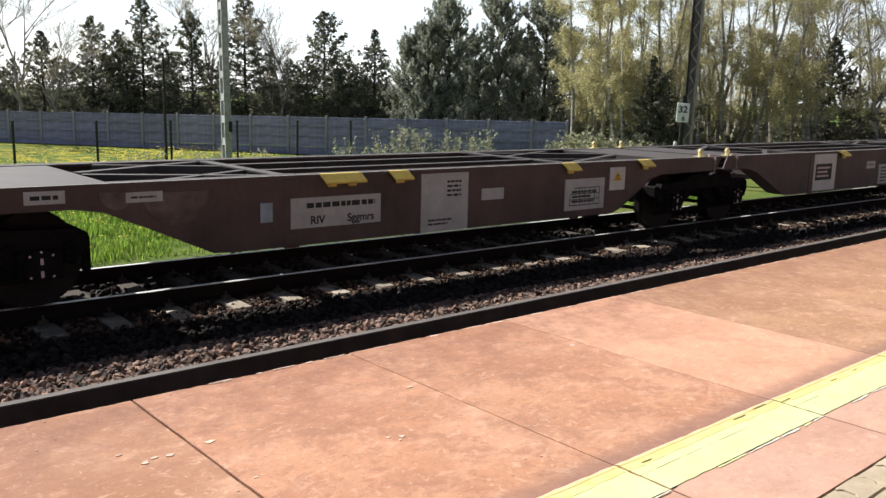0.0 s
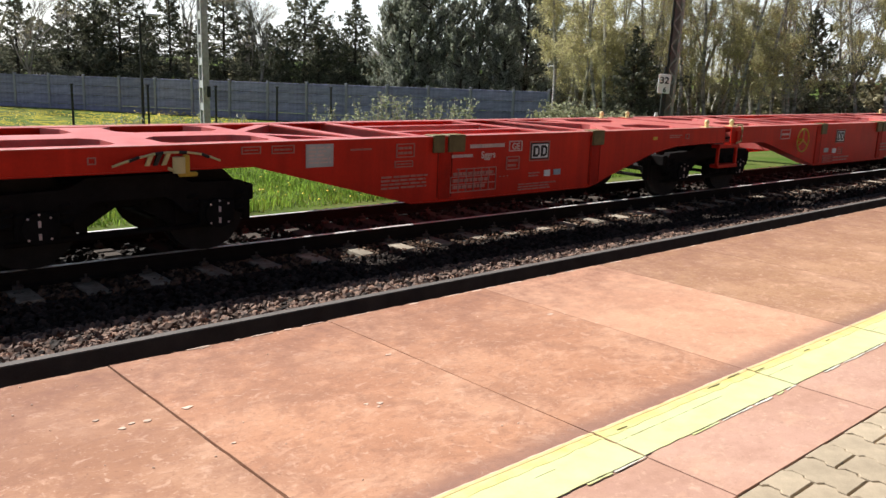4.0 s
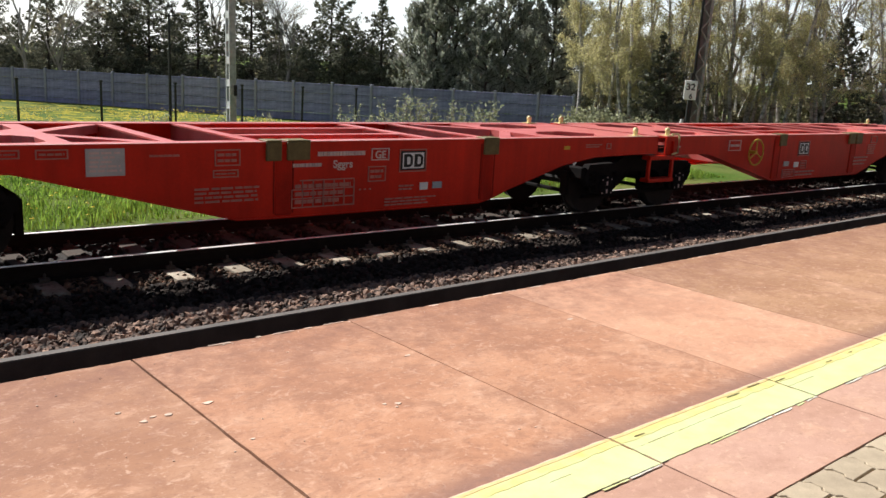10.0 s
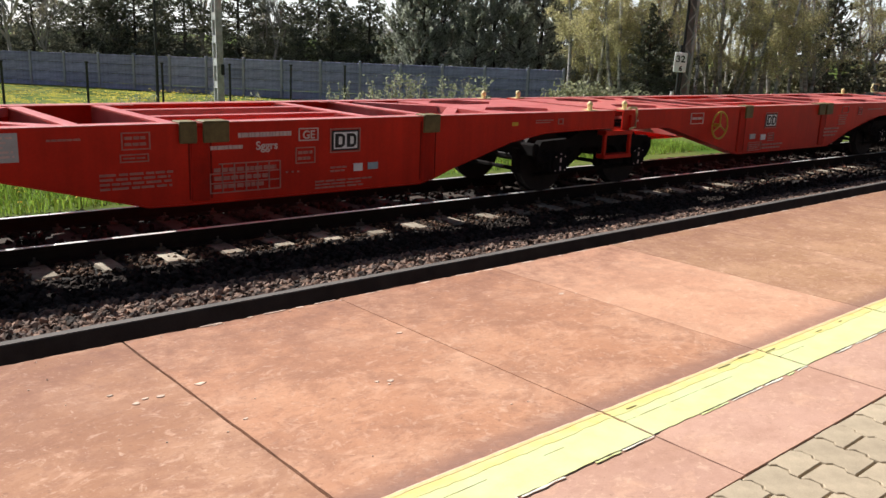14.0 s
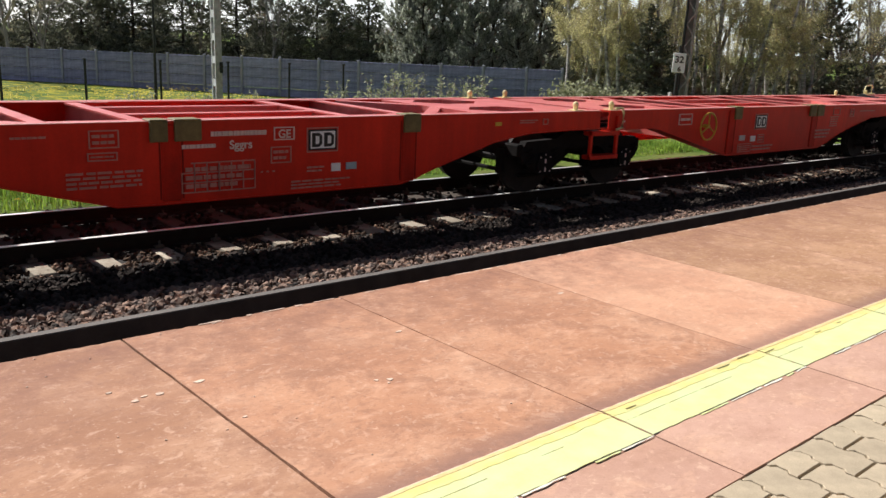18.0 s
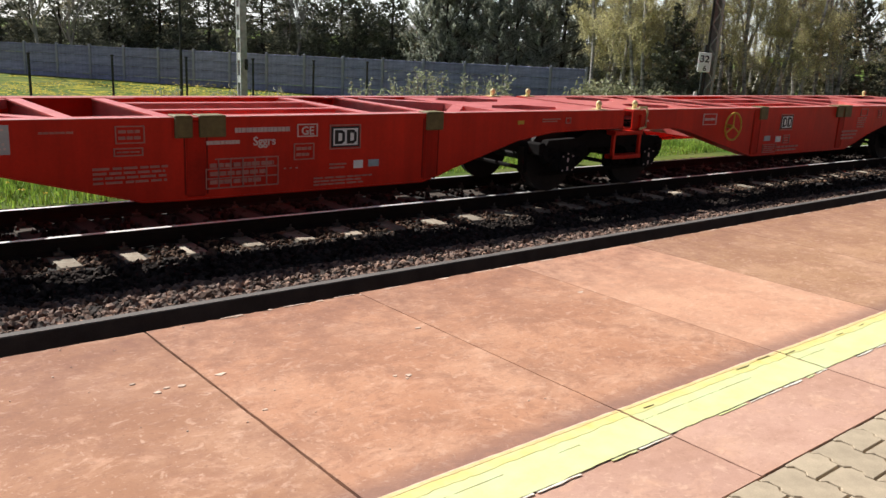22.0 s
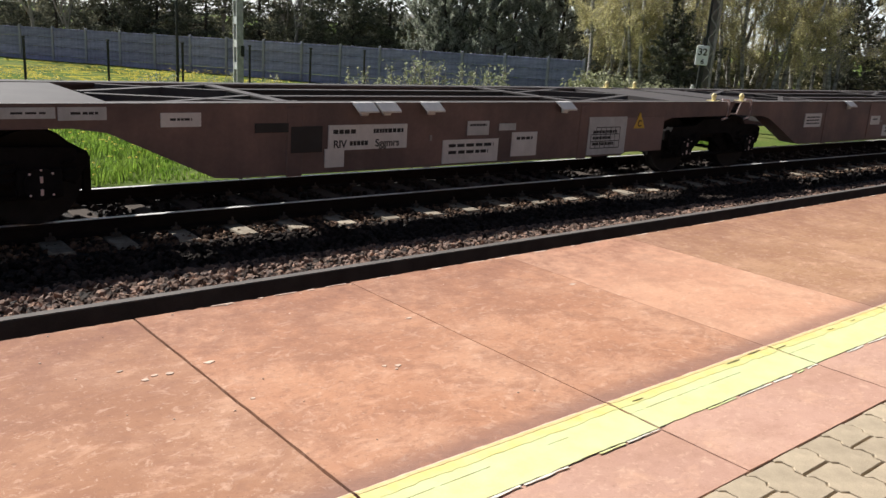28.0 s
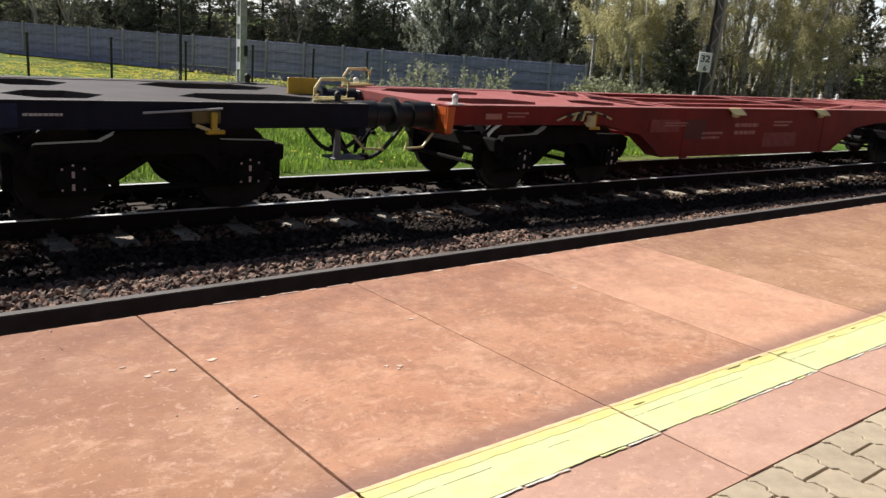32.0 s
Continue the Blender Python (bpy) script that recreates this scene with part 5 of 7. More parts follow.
# ---- the train ----
# distance run at each time, from the moment when the second wagon's front stands at x = 0
RUN = [(0.0, -28.75), (1.0, -15.05), (1.5, -8.3), (2.0, -1.45), (3.0, 12.2), (3.5, 18.7), (5.5, 45.75), (6.0, 52.8), (7.0, 66.37), (8.0, 79.85),
       (9.0, 93.66), (10.0, 107.09), (11.0, 120.51), (12.0, 133.80), (12.5, 140.90), (13.0, 147.53), (13.5, 154.21), (14.0, 160.71), (16.5, 194.14),
       (17.0, 200.73), (18.0, 213.80), (19.0, 227.25), (20.0, 240.28), (21.0, 253.35), (22.0, 266.60), (23.0, 279.60), (24.0, 292.48), (26.5, 324.95),
       (27.0, 331.34), (27.5, 337.70), (28.0, 344.07), (28.5, 350.43), (29.0, 356.74), (29.5, 363.05), (30.0, 369.30), (31.0, 381.73), (32.0, 393.97)]
WHEEL_R = 0.46
wheelsets = []          # wheelset, its place along its wagon, its pose in the bogie
HW = 1.28               # half the wagons' width
TOP = 1.20


def side_sill(u0, u1, under, side):
    """A long side beam: web with the given lower edge, top and bottom flange."""
    bm = bmesh.new()
    y0, y1 = sorted((side * (HW - 0.012), side * (HW - 0.035)))
    prism(bm, [(u0, TOP - 0.012), (u1, TOP - 0.012)] + [(u, z) for u, z in under[::-1]], y0, y1)
    a, b = sorted((side * HW, side * (HW - 0.20)))
    box(bm, u0, u1, a, b, TOP - 0.016, TOP + 0.008)
    a, b = sorted((side * HW, side * (HW - 0.31)))
    for (ua, za), (ub, zb) in zip(under, under[1:]):
        v = [bm.verts.new(p) for p in ((ua, a, za - 0.014), (ub, a, zb - 0.014), (ub, b, zb - 0.014), (ua, b, za - 0.014), (ua, a, za), (ub, a, zb), (ub, b, zb), (ua, b, za))]
        for q in ((0, 3, 2, 1), (4, 5, 6, 7), (0, 1, 5, 4), (3, 7, 6, 2)):
            bm.faces.new([v[i] for i in q])
    bmesh.ops.recalc_face_normals(bm, faces=bm.faces[:])
    return bm


def slant(a, b, w, z0, z1):
    """A straight beam between two plan points."""
    a, b = Vector(a), Vector(b)
    n = (b - a).normalized()
    s = Vector((-n.y, n.x)) * w / 2
    return plate(bmesh.new(), [tuple(a - s), tuple(b - s), tuple(b + s), tuple(a + s)], z0, z1)


def holed_deck(u0, u1, holes, z0, z1, blunt=False):
    """A deck plate across the wagon with pointed openings (u from, u to, y from, y to)."""
    cuts_u = sorted({u0, u1, *[h[0] for h in holes], *[h[1] for h in holes]})
    bm = bmesh.new()
    for ua, ub in zip(cuts_u, cuts_u[1:]):
        um = (ua + ub) / 2
        ys = [-(HW - 0.2)]
        for h in sorted([h for h in holes if h[0] <= um <= h[1]], key=lambda h: h[2]):
            ys += [h[2], h[3]]
        ys.append(HW - 0.2)
        for ya, yb in zip(ys[::2], ys[1::2]):
            if yb - ya > 0.01:
                box(bm, ua, ub, ya, yb, z0, z1)
    for h in holes:
        for uu, s in ((h[0], 1), (h[1], -1)):
            k = min(0.35, (h[1] - h[0]) * 0.3)
            for ya, yb in ((h[2], (h[2] + h[3]) / 2), (h[3], (h[2] + h[3]) / 2)):
                plate(bm, [(uu, ya), (uu + s * (0.16 if blunt else k), ya), (uu, ya + (yb - ya) * 0.45 if blunt else yb)], z0, z1)
    bmesh.ops.recalc_face_normals(bm, faces=bm.faces[:])
    return bm


def bogie(parent, u):
    """Two-axle bogie: side frames, bolster, axle boxes, springs, brake gear, two wheelsets."""
    at = pose(u, 0, 0)
    frame_outline = [(-1.32, 0.60), (-1.22, 0.78), (-0.62, 0.80), (-0.42, 0.90), (0.42, 0.90), (0.62, 0.80), (1.22, 0.78), (1.32, 0.60), (1.24, 0.46), (0.58, 0.46), (0.46, 0.60), (0.36, 0.66),
                     (-0.36, 0.66), (-0.46, 0.60), (-0.58, 0.46), (-1.24, 0.46)]
    bm = box(bmesh.new(), -0.28, 0.28, -1.0, 1.0, 0.62, 0.93, 0.03)
    body = part("bogie", bm, M["bogie"], parent, "grimy black two-axle bogie", at)
    part("pivot", rod(bmesh.new(), (0, 0, 0.9), (0, 0, 0.99), 0.32, 14), M["bogie"], body)
    for s in (-1, 1):
        part("side_frame", prism(bmesh.new(), frame_outline, *sorted((s * 0.95, s * 1.07))), M["bogie"], body)
        part("end_beam", box(bmesh.new(), s * 1.3 - 0.06, s * 1.3 + 0.06, -1.05, 1.05, 0.56, 0.74, 0.02), M["bogie"], body)
        part("transom", box(bmesh.new(), s * 0.44 - 0.07, s * 0.44 + 0.07, -0.85, 0.85, 0.58, 0.78, 0.02), M["bogie"], body)
        part("long_beam", box(bmesh.new(), -1.22, 1.22, s * 0.5 - 0.1, s * 0.5 + 0.1, 0.5, 0.72, 0.02), M["bogie"], body)
        for y, z in ((0.88, 0.27), (0.3, 0.64)):
            part("brake_rod", rod(bmesh.new(), (-1.15, s * y, z), (1.15, s * y, z + 0.03), 0.028, 6), M["bogie"], body)
        part("brake_lever", box(bmesh.new(), s * 0.18 - 0.025, s * 0.18 + 0.025, -0.95, -0.90, 0.56, 0.70, 0.01), M["bogie"], body)
    part("brake_cylinder", rod(bmesh.new(), (-0.35, -0.72, 0.74), (0.35, -0.72, 0.74), 0.15, 12), M["bogie"], body)
    part("brake_hanger", prism(bmesh.new(), [(-0.52, 0.34), (-0.46, 0.34), (-0.10, 0.57), (0.10, 0.57), (0.46, 0.34), (0.52, 0.34), (0.52, 0.72), (-0.52, 0.72)], -0.90, -0.86), M["bogie"], body)
    for a in (-0.9, 0.9):
        for s in (-1, 1):
            bm = rod(bmesh.new(), (a, s * 1.02, WHEEL_R), (a, s * 1.16, WHEEL_R), 0.155, 14)
            box(bm, a - 0.2, a + 0.2, s * 1.06 - 0.06, s * 1.06 + 0.06, WHEEL_R - 0.12, WHEEL_R + 0.14, 0.02)
            part("axle_box", bm, M["bogie"], body)
            for q in (-0.26, 0.26):
                coil = [(a + q + 0.06 * math.cos(k * 1.0472), s * 1.06 + 0.06 * math.sin(k * 1.0472), 0.44 + 0.013 * k) for k in range(21)]
                part("spring", tube(bmesh.new(), coil, 0.018, 4), M["bogie"], body)
        bm = bmesh.new()
        for z in (WHEEL_R + 0.045, WHEEL_R - 0.075):
            box(bm, a - 0.013, a + 0.013, -1.168, -1.16, z - 0.03, z + 0.03)
        for q, z in ((-0.1, 0.1), (0.1, 0.1), (-0.1, -0.1), (0.1, -0.1), (0, 0.135)):
            rod(bm, (a + q, -1.165, WHEEL_R + z), (a + q, -1.158, WHEEL_R + z), 0.012, 6)
        tagged(part("cover_marks", bm, M["mark_clear"], body, "white marks on the axle box cover"), kind="stuff")
        for d in (-1, 1):
            bm = rod(bmesh.new(), (a + d * 0.5, -0.75, 0.36), (a + d * 0.5, 0.75, 0.36), 0.03, 6)
            for s in (-1, 1):
                box(bm, a + d * 0.5 - 0.04, a + d * 0.5 + 0.04, s * 0.75 - 0.06, s * 0.75 + 0.06, 0.30, 0.66, 0.01)
            part("brake_block", bm, M["bogie"], body)
        bm = bmesh.new()
        rod(bm, (0, -1.0, 0), (0, 1.0, 0), 0.08, 10)
        for s in (-1, 1):
            rod(bm, (0, s * 0.69, 0), (0, s * 0.80, 0), WHEEL_R, 28)
            rod(bm, (0, s * 0.665, 0), (0, s * 0.69, 0), WHEEL_R + 0.028, 28)
            rod(bm, (0, s * 0.80, 0), (0, s * 0.83, 0), 0.14, 12)
            for k in range(4):
                c, d = math.cos(k * 1.5708), math.sin(k * 1.5708)
                rod(bm, (0.27 * c, s * 0.80, 0.27 * d), (0.27 * c, s * 0.806, 0.27 * d), 0.03, 8)
        ws = part("wheelset", bm, M["wheel"], body, at=pose(a, 0, WHEEL_R))
        ws["u"] = u + a
    return body


def buffer(parent, u, d, y):
    bm = rod(bmesh.new(), (u, y, 1.05), (u + d * 0.30, y, 1.05), 0.162, 24)
    b = part("buffer", bm, M["rubber"], parent, "black round side buffer")
    part("buffer_flange", box(bmesh.new(), *sorted((u + d * 0.0, u + d * 0.025)), y - 0.185, y + 0.185, 0.87, 1.19, 0.01), M["rubber"], b)
    part("buffer_ring", rod(bmesh.new(), (u + d * 0.285, y, 1.05), (u + d * 0.315, y, 1.05), 0.170, 24), M["rubber"], b)
    part("plunger", rod(bmesh.new(), (u + d * 0.31, y, 1.05), (u + d * 0.54, y, 1.05), 0.142, 20), M["rubber"], b)
    part("buffer_head", rod(bmesh.new(), (u + d * 0.535, y, 1.045), (u + d * 0.572, y, 1.045), 0.215, 24), M["rubber"], b)


def coupling(parent, u, d):
    bm = tube(bmesh.new(), [(u, 0, 0.98), (u + d * 0.3, 0, 0.98), (u + d * 0.4, 0, 0.93), (u + d * 0.42, 0, 0.84)], 0.045, 8)
    part("draw_hook", bm, M["bogie"], parent)
    bm = tube(bmesh.new(), [(u + d * 0.02, -0.05, 0.93), (u + d * 0.3, -0.06, 0.75), (u + d * 0.45, -0.05, 0.55), (u + d * 0.5, 0, 0.45), (u + d * 0.45, 0.05, 0.55), (u + d * 0.2, 0.06, 0.8)], 0.026, 6)
    rod(bm, (u + d * 0.3, -0.14, 0.72), (u + d * 0.3, 0.14, 0.72), 0.03, 8)
    rod(bm, (u + d * 0.3, 0.02, 0.72), (u + d * 0.36, 0.02, 0.38), 0.02, 6)
    part("screw_link", bm, M["bogie"], parent)
    for y in (-0.36, 0.34):
        curve = [(u + d * 0.58 * f, y + 0.05 * f, 0.86 - 0.44 * math.sin(1.72 * f)) for f in (0, 0.15, 0.3, 0.45, 0.6, 0.75, 0.9, 1.0)]
        hose = part("brake_hose", tube(bmesh.new(), curve, 0.030, 8), M["black"], parent)
        part("hose_head", rod(bmesh.new(), (curve[-1][0] - d * 0.03, curve[-1][1], curve[-1][2]), (curve[-1][0] + d * 0.06, curve[-1][1], curve[-1][2] + 0.02), 0.045, 8), M["bogie"], hose)
    bm = tube(bmesh.new(), [(u - d * 0.02, -0.98, 0.82), (u + d * 0.14, -1.0, 0.66), (u + d * 0.42, -1.0, 0.64), (u + d * 0.36, -0.98, 0.74)], 0.016, 6)
    part("shunter_handle", bm, M["rail_yellow"], parent, "pale yellow shunter's handle")


def hand_loop(parent, u, y, material):
    bm = tube(bmesh.new(), [(u, y, TOP + 0.05), (u + 0.02, y, TOP + 0.16), (u + 0.09, y, TOP + 0.26), (u + 0.40, y, TOP + 0.27), (u + 0.46, y, TOP + 0.23), (u + 0.43, y, TOP + 0.06)], 0.02, 8, True)
    rod(bm, (u + 0.05, y, TOP - 0.02), (u + 0.05, y, TOP + 0.1), 0.016, 6)
    rod(bm, (u + 0.38, y, TOP - 0.02), (u + 0.38, y, TOP + 0.08), 0.016, 6)
    rod(bm, (u - 0.03, y - 0.05, TOP + 0.03), (u + 0.50, y - 0.05, TOP + 0.05), 0.02, 6)
    part("handrail", bm, material, parent, "bent tube handrail")


def cone(parent, u, y, material):
    bm = box(bmesh.new(), u - 0.1, u + 0.1, y - 0.07, y + 0.07, TOP + 0.008, TOP + 0.024)
    rod(bm, (u, y, TOP + 0.02), (u, y, TOP + 0.07), 0.036, 8)
    bmesh.ops.create_icosphere(bm, subdivisions=2, radius=0.044, matrix=Matrix.Translation((u, y, TOP + 0.095)) @ Matrix.Diagonal((1, 1, 1.15, 1)))
    part("container_cone", bm, material, parent, "container locating cone on the deck edge")


def sign(parent, u0, u1, z0, z1, material, label="", name="sign_plate"):
    return part(name, box(bmesh.new(), u0, u1, -HW - 0.002, -HW + 0.012, z0, z1), material, parent, label)


def bars(parent, u0, u1, z0, z1, lines, material, words=6, seed=1, y=-HW - 0.003):
    """Lines of writing too small to read, as plain bars."""
    r = random.Random(seed)
    bm = bmesh.new()
    h = (z1 - z0) / lines
    for k in range(lines):
        u = u0
        end = u1 - (u1 - u0) * 0.25 * r.random() * (k > 0)
        while u < end - 0.01:
            w = min((u1 - u0) / words * r.uniform(0.6, 1.3), end - u)
            box(bm, u, u + w * 0.82, y, y + 0.012, z1 - h * (k + 0.74), z1 - h * (k + 0.26))
            u += w
    return tagged(part("marking", bm, material, parent), "lines of small lettering", kind="stuff")


def outline_box(parent, u0, u1, z0, z1, material, fill=0, seed=1, t=0.011):
    bm = bmesh.new()
    y0, y1 = -HW - 0.003, -HW + 0.012
    box(bm, u0, u1, y0, y1, z0, z0 + t)
    box(bm, u0, u1, y0, y1, z1 - t, z1)
    box(bm, u0, u0 + t, y0, y1, z0 + t, z1 - t)
    box(bm, u1 - t, u1, y0, y1, z0 + t, z1 - t)
    part("marking_frame", bm, material, parent)
    if fill:
        bars(parent, u0 + 0.03, u1 - 0.03, z0 + 0.025, z1 - 0.025, fill, material, 3, seed)


def load_table(parent, u0, u1, z0, z1, material):
    """Ruled table of load limits."""
    bm = bmesh.new()
    y0, y1 = -HW - 0.003, -HW + 0.012
    for k in range(4):
        z = z0 + (z1 - z0) * k / 3
        box(bm, u0 + (0.1 if k == 3 else 0), u1, y0, y1, z - 0.006, z + 0.006)
    for k in range(7):
        u = u0 + (u1 - u0) * k / 6
        box(bm, u - 0.005, u + 0.005, y0, y1, z0, z1 - (0.0 if k else (z1 - z0) / 3))
    part("load_table", bm, material, parent, "ruled load limit table")
    bars(parent, u0 + 0.04, u1 - 0.05, z0 + 0.02, z1 - 0.02, 3, material, 8, 3)


def rail_logo(parent, u0, u1, z0, z1):
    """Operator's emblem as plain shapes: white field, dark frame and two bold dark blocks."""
    board = sign(parent, u0, u1, z0, z1, M["mark_dark"], "dark-framed white emblem", "emblem")
    t = 0.02
    part("field", box(bmesh.new(), u0 + t, u1 - t, -HW - 0.004, -HW + 0.0, z0 + t, z1 - t), M["white"], board)
    um = (u0 + u1) / 2
    for a, b, gaps in ((u0 + 0.037, um - 0.012, ((z0 + 0.07, z1 - 0.07),)), (um + 0.014, u1 - 0.037, ((z0 + 0.07, z1 - 0.07),))):
        block = [(a, z0 + 0.036), (b - 0.04, z0 + 0.036), (b, z0 + 0.07), (b, z1 - 0.07), (b - 0.04, z1 - 0.036), (a, z1 - 0.036)]
        shape = part("emblem_shape", prism(bmesh.new(), block, -HW - 0.007, -HW - 0.003), M["mark_dark"], board)
        for c, d in gaps:
            part("gap", prism(bmesh.new(), [(a + 0.045, c), (b - 0.05, c), (b - 0.038, c + 0.012), (b - 0.038, d - 0.012), (b - 0.05, d), (a + 0.045, d)], -HW - 0.0095, -HW - 0.006), M["white"], shape)
    outline_box(parent, u0 - 0.022, u1 + 0.022, z0 - 0.022, z1 + 0.022, M["mark_white"])


def spigot_plates(parent, u0, u1, material):
    bm = box(bmesh.new(), u0, u1, -HW - 0.03, -HW + 0.01, TOP - 0.19, TOP + 0.012, 0.008)
    box(bm, u0, u1, -HW - 0.03, -HW + 0.17, TOP + 0.009, TOP + 0.03, 0.006)
    part("spigot_bracket", bm, material, parent, "folded container spigot bracket")


def flap(parent, u0, u1, material):
    """Container flap hinged out over the deck edge."""
    bm = bmesh.new()
    profile = [(-HW + 0.03, TOP + 0.020), (-HW - 0.02, TOP + 0.018), (-HW - 0.125, TOP - 0.070), (-HW - 0.118, TOP - 0.090), (-HW - 0.012, TOP - 0.004), (-HW + 0.03, TOP - 0.002)]
    ends = [[bm.verts.new((u + (0.02 if y < -HW - 0.1 else 0), y, z)) for y, z in profile] for u in (u0, u1)]
    bm.faces.new(ends[0])
    bm.faces.new(ends[1][::-1])
    for i in range(6):
        j = (i + 1) % 6
        bm.faces.new((ends[0][j], ends[0][i], ends[1][i], ends[1][j]))
    bmesh.ops.recalc_face_normals(bm, faces=bm.faces[:])
    box(bm, u0 + 0.09, u1 - 0.07, -HW - 0.05, -HW - 0.004, TOP - 0.13, TOP - 0.05, 0.01)
    part("container_flap", bm, material, parent, "hinged container flap")


def brake_lever(parent, u, striped=True):
    """Changeover lever with a yellow grip below the deck edge, on a striped or a dirty bracket."""
    if striped:
        way = [(u - 0.52, 1.03), (u - 0.38, 1.075), (u - 0.24, 1.11), (u - 0.12, 1.135), (u + 0.0, 1.145), (u + 0.12, 1.145), (u + 0.24, 1.14), (u + 0.36, 1.12), (u + 0.48, 1.085), (u + 0.58, 1.045)]
        lever = part("brake_lever", tube(bmesh.new(), [(p, -HW - 0.05, z) for p, z in way], 0.013, 6), M["rail_yellow"], parent, "long black and yellow striped lever")
        for (p0, z0), (p1, z1) in list(zip(way, way[1:]))[1::2]:
            part("stripe", rod(bmesh.new(), (p0 + 0.02, -HW - 0.05, z0), (p1 - 0.02, -HW - 0.05, z1), 0.0165, 7), M["black"], lever)
        for k in range(3):
            bm = prism(bmesh.new(), [(u - 0.20 + 0.085 * k, 1.02), (u - 0.155 + 0.085 * k, 1.02), (u - 0.105 + 0.085 * k, 1.13), (u - 0.15 + 0.085 * k, 1.13)], -HW - 0.035, -HW - 0.01)
            part("stripe", bm, M["black"] if k % 2 else M["rail_yellow"], lever)
        part("casting", rod(bmesh.new(), (u + 0.13, -HW - 0.07, 0.94), (u + 0.13, -HW - 0.07, 1.10), 0.062, 12), M["rail_yellow"], lever, "pale yellow valve casting")
    else:
        lever = part("brake_lever", rod(bmesh.new(), (u - 0.50, -HW - 0.06, 1.11), (u + 0.30, -HW - 0.06, 1.155), 0.012, 7), M["mark_grey"], parent, "thin grey lever on a dirty bracket")
        part("bracket", box(bmesh.new(), u + 0.0, u + 0.30, -HW - 0.03, -HW - 0.005, 1.0, 1.13, 0.012), M["khaki"], lever)
    bm = box(bmesh.new(), u + 0.18, u + 0.24, -HW - 0.09, -HW - 0.04, 0.93, 1.12, 0.01)
    box(bm, u + 0.12, u + 0.32, -HW - 0.10, -HW - 0.05, 0.90, 0.945, 0.012)
    part("grip", bm, M["safety"], lever, "yellow changeover grip")
    part("catch", rod(bmesh.new(), (u + 0.02, -HW - 0.07, 0.99), (u + 0.16, -HW - 0.07, 0.94), 0.018, 6), M["rail_yellow"], lever)


def hand_wheel(parent, u, z, r, material):
    bm = bmesh.new()
    tube(bm, [(u + r * math.cos(k * 0.3142), -HW - 0.09, z + r * math.sin(k * 0.3142)) for k in range(20)], 0.016, 6, True)
    for k in range(3):
        a = 1.5708 + k * 2.0944
        rod(bm, (u, -HW - 0.09, z), (u + r * math.cos(a), -HW - 0.09, z + r * math.sin(a)), 0.013, 6)
    rod(bm, (u, -HW - 0.1, z), (u, -HW + 0.02, z), 0.03, 8)
    part("hand_wheel", bm, material, parent, "three-spoked parking brake hand wheel")


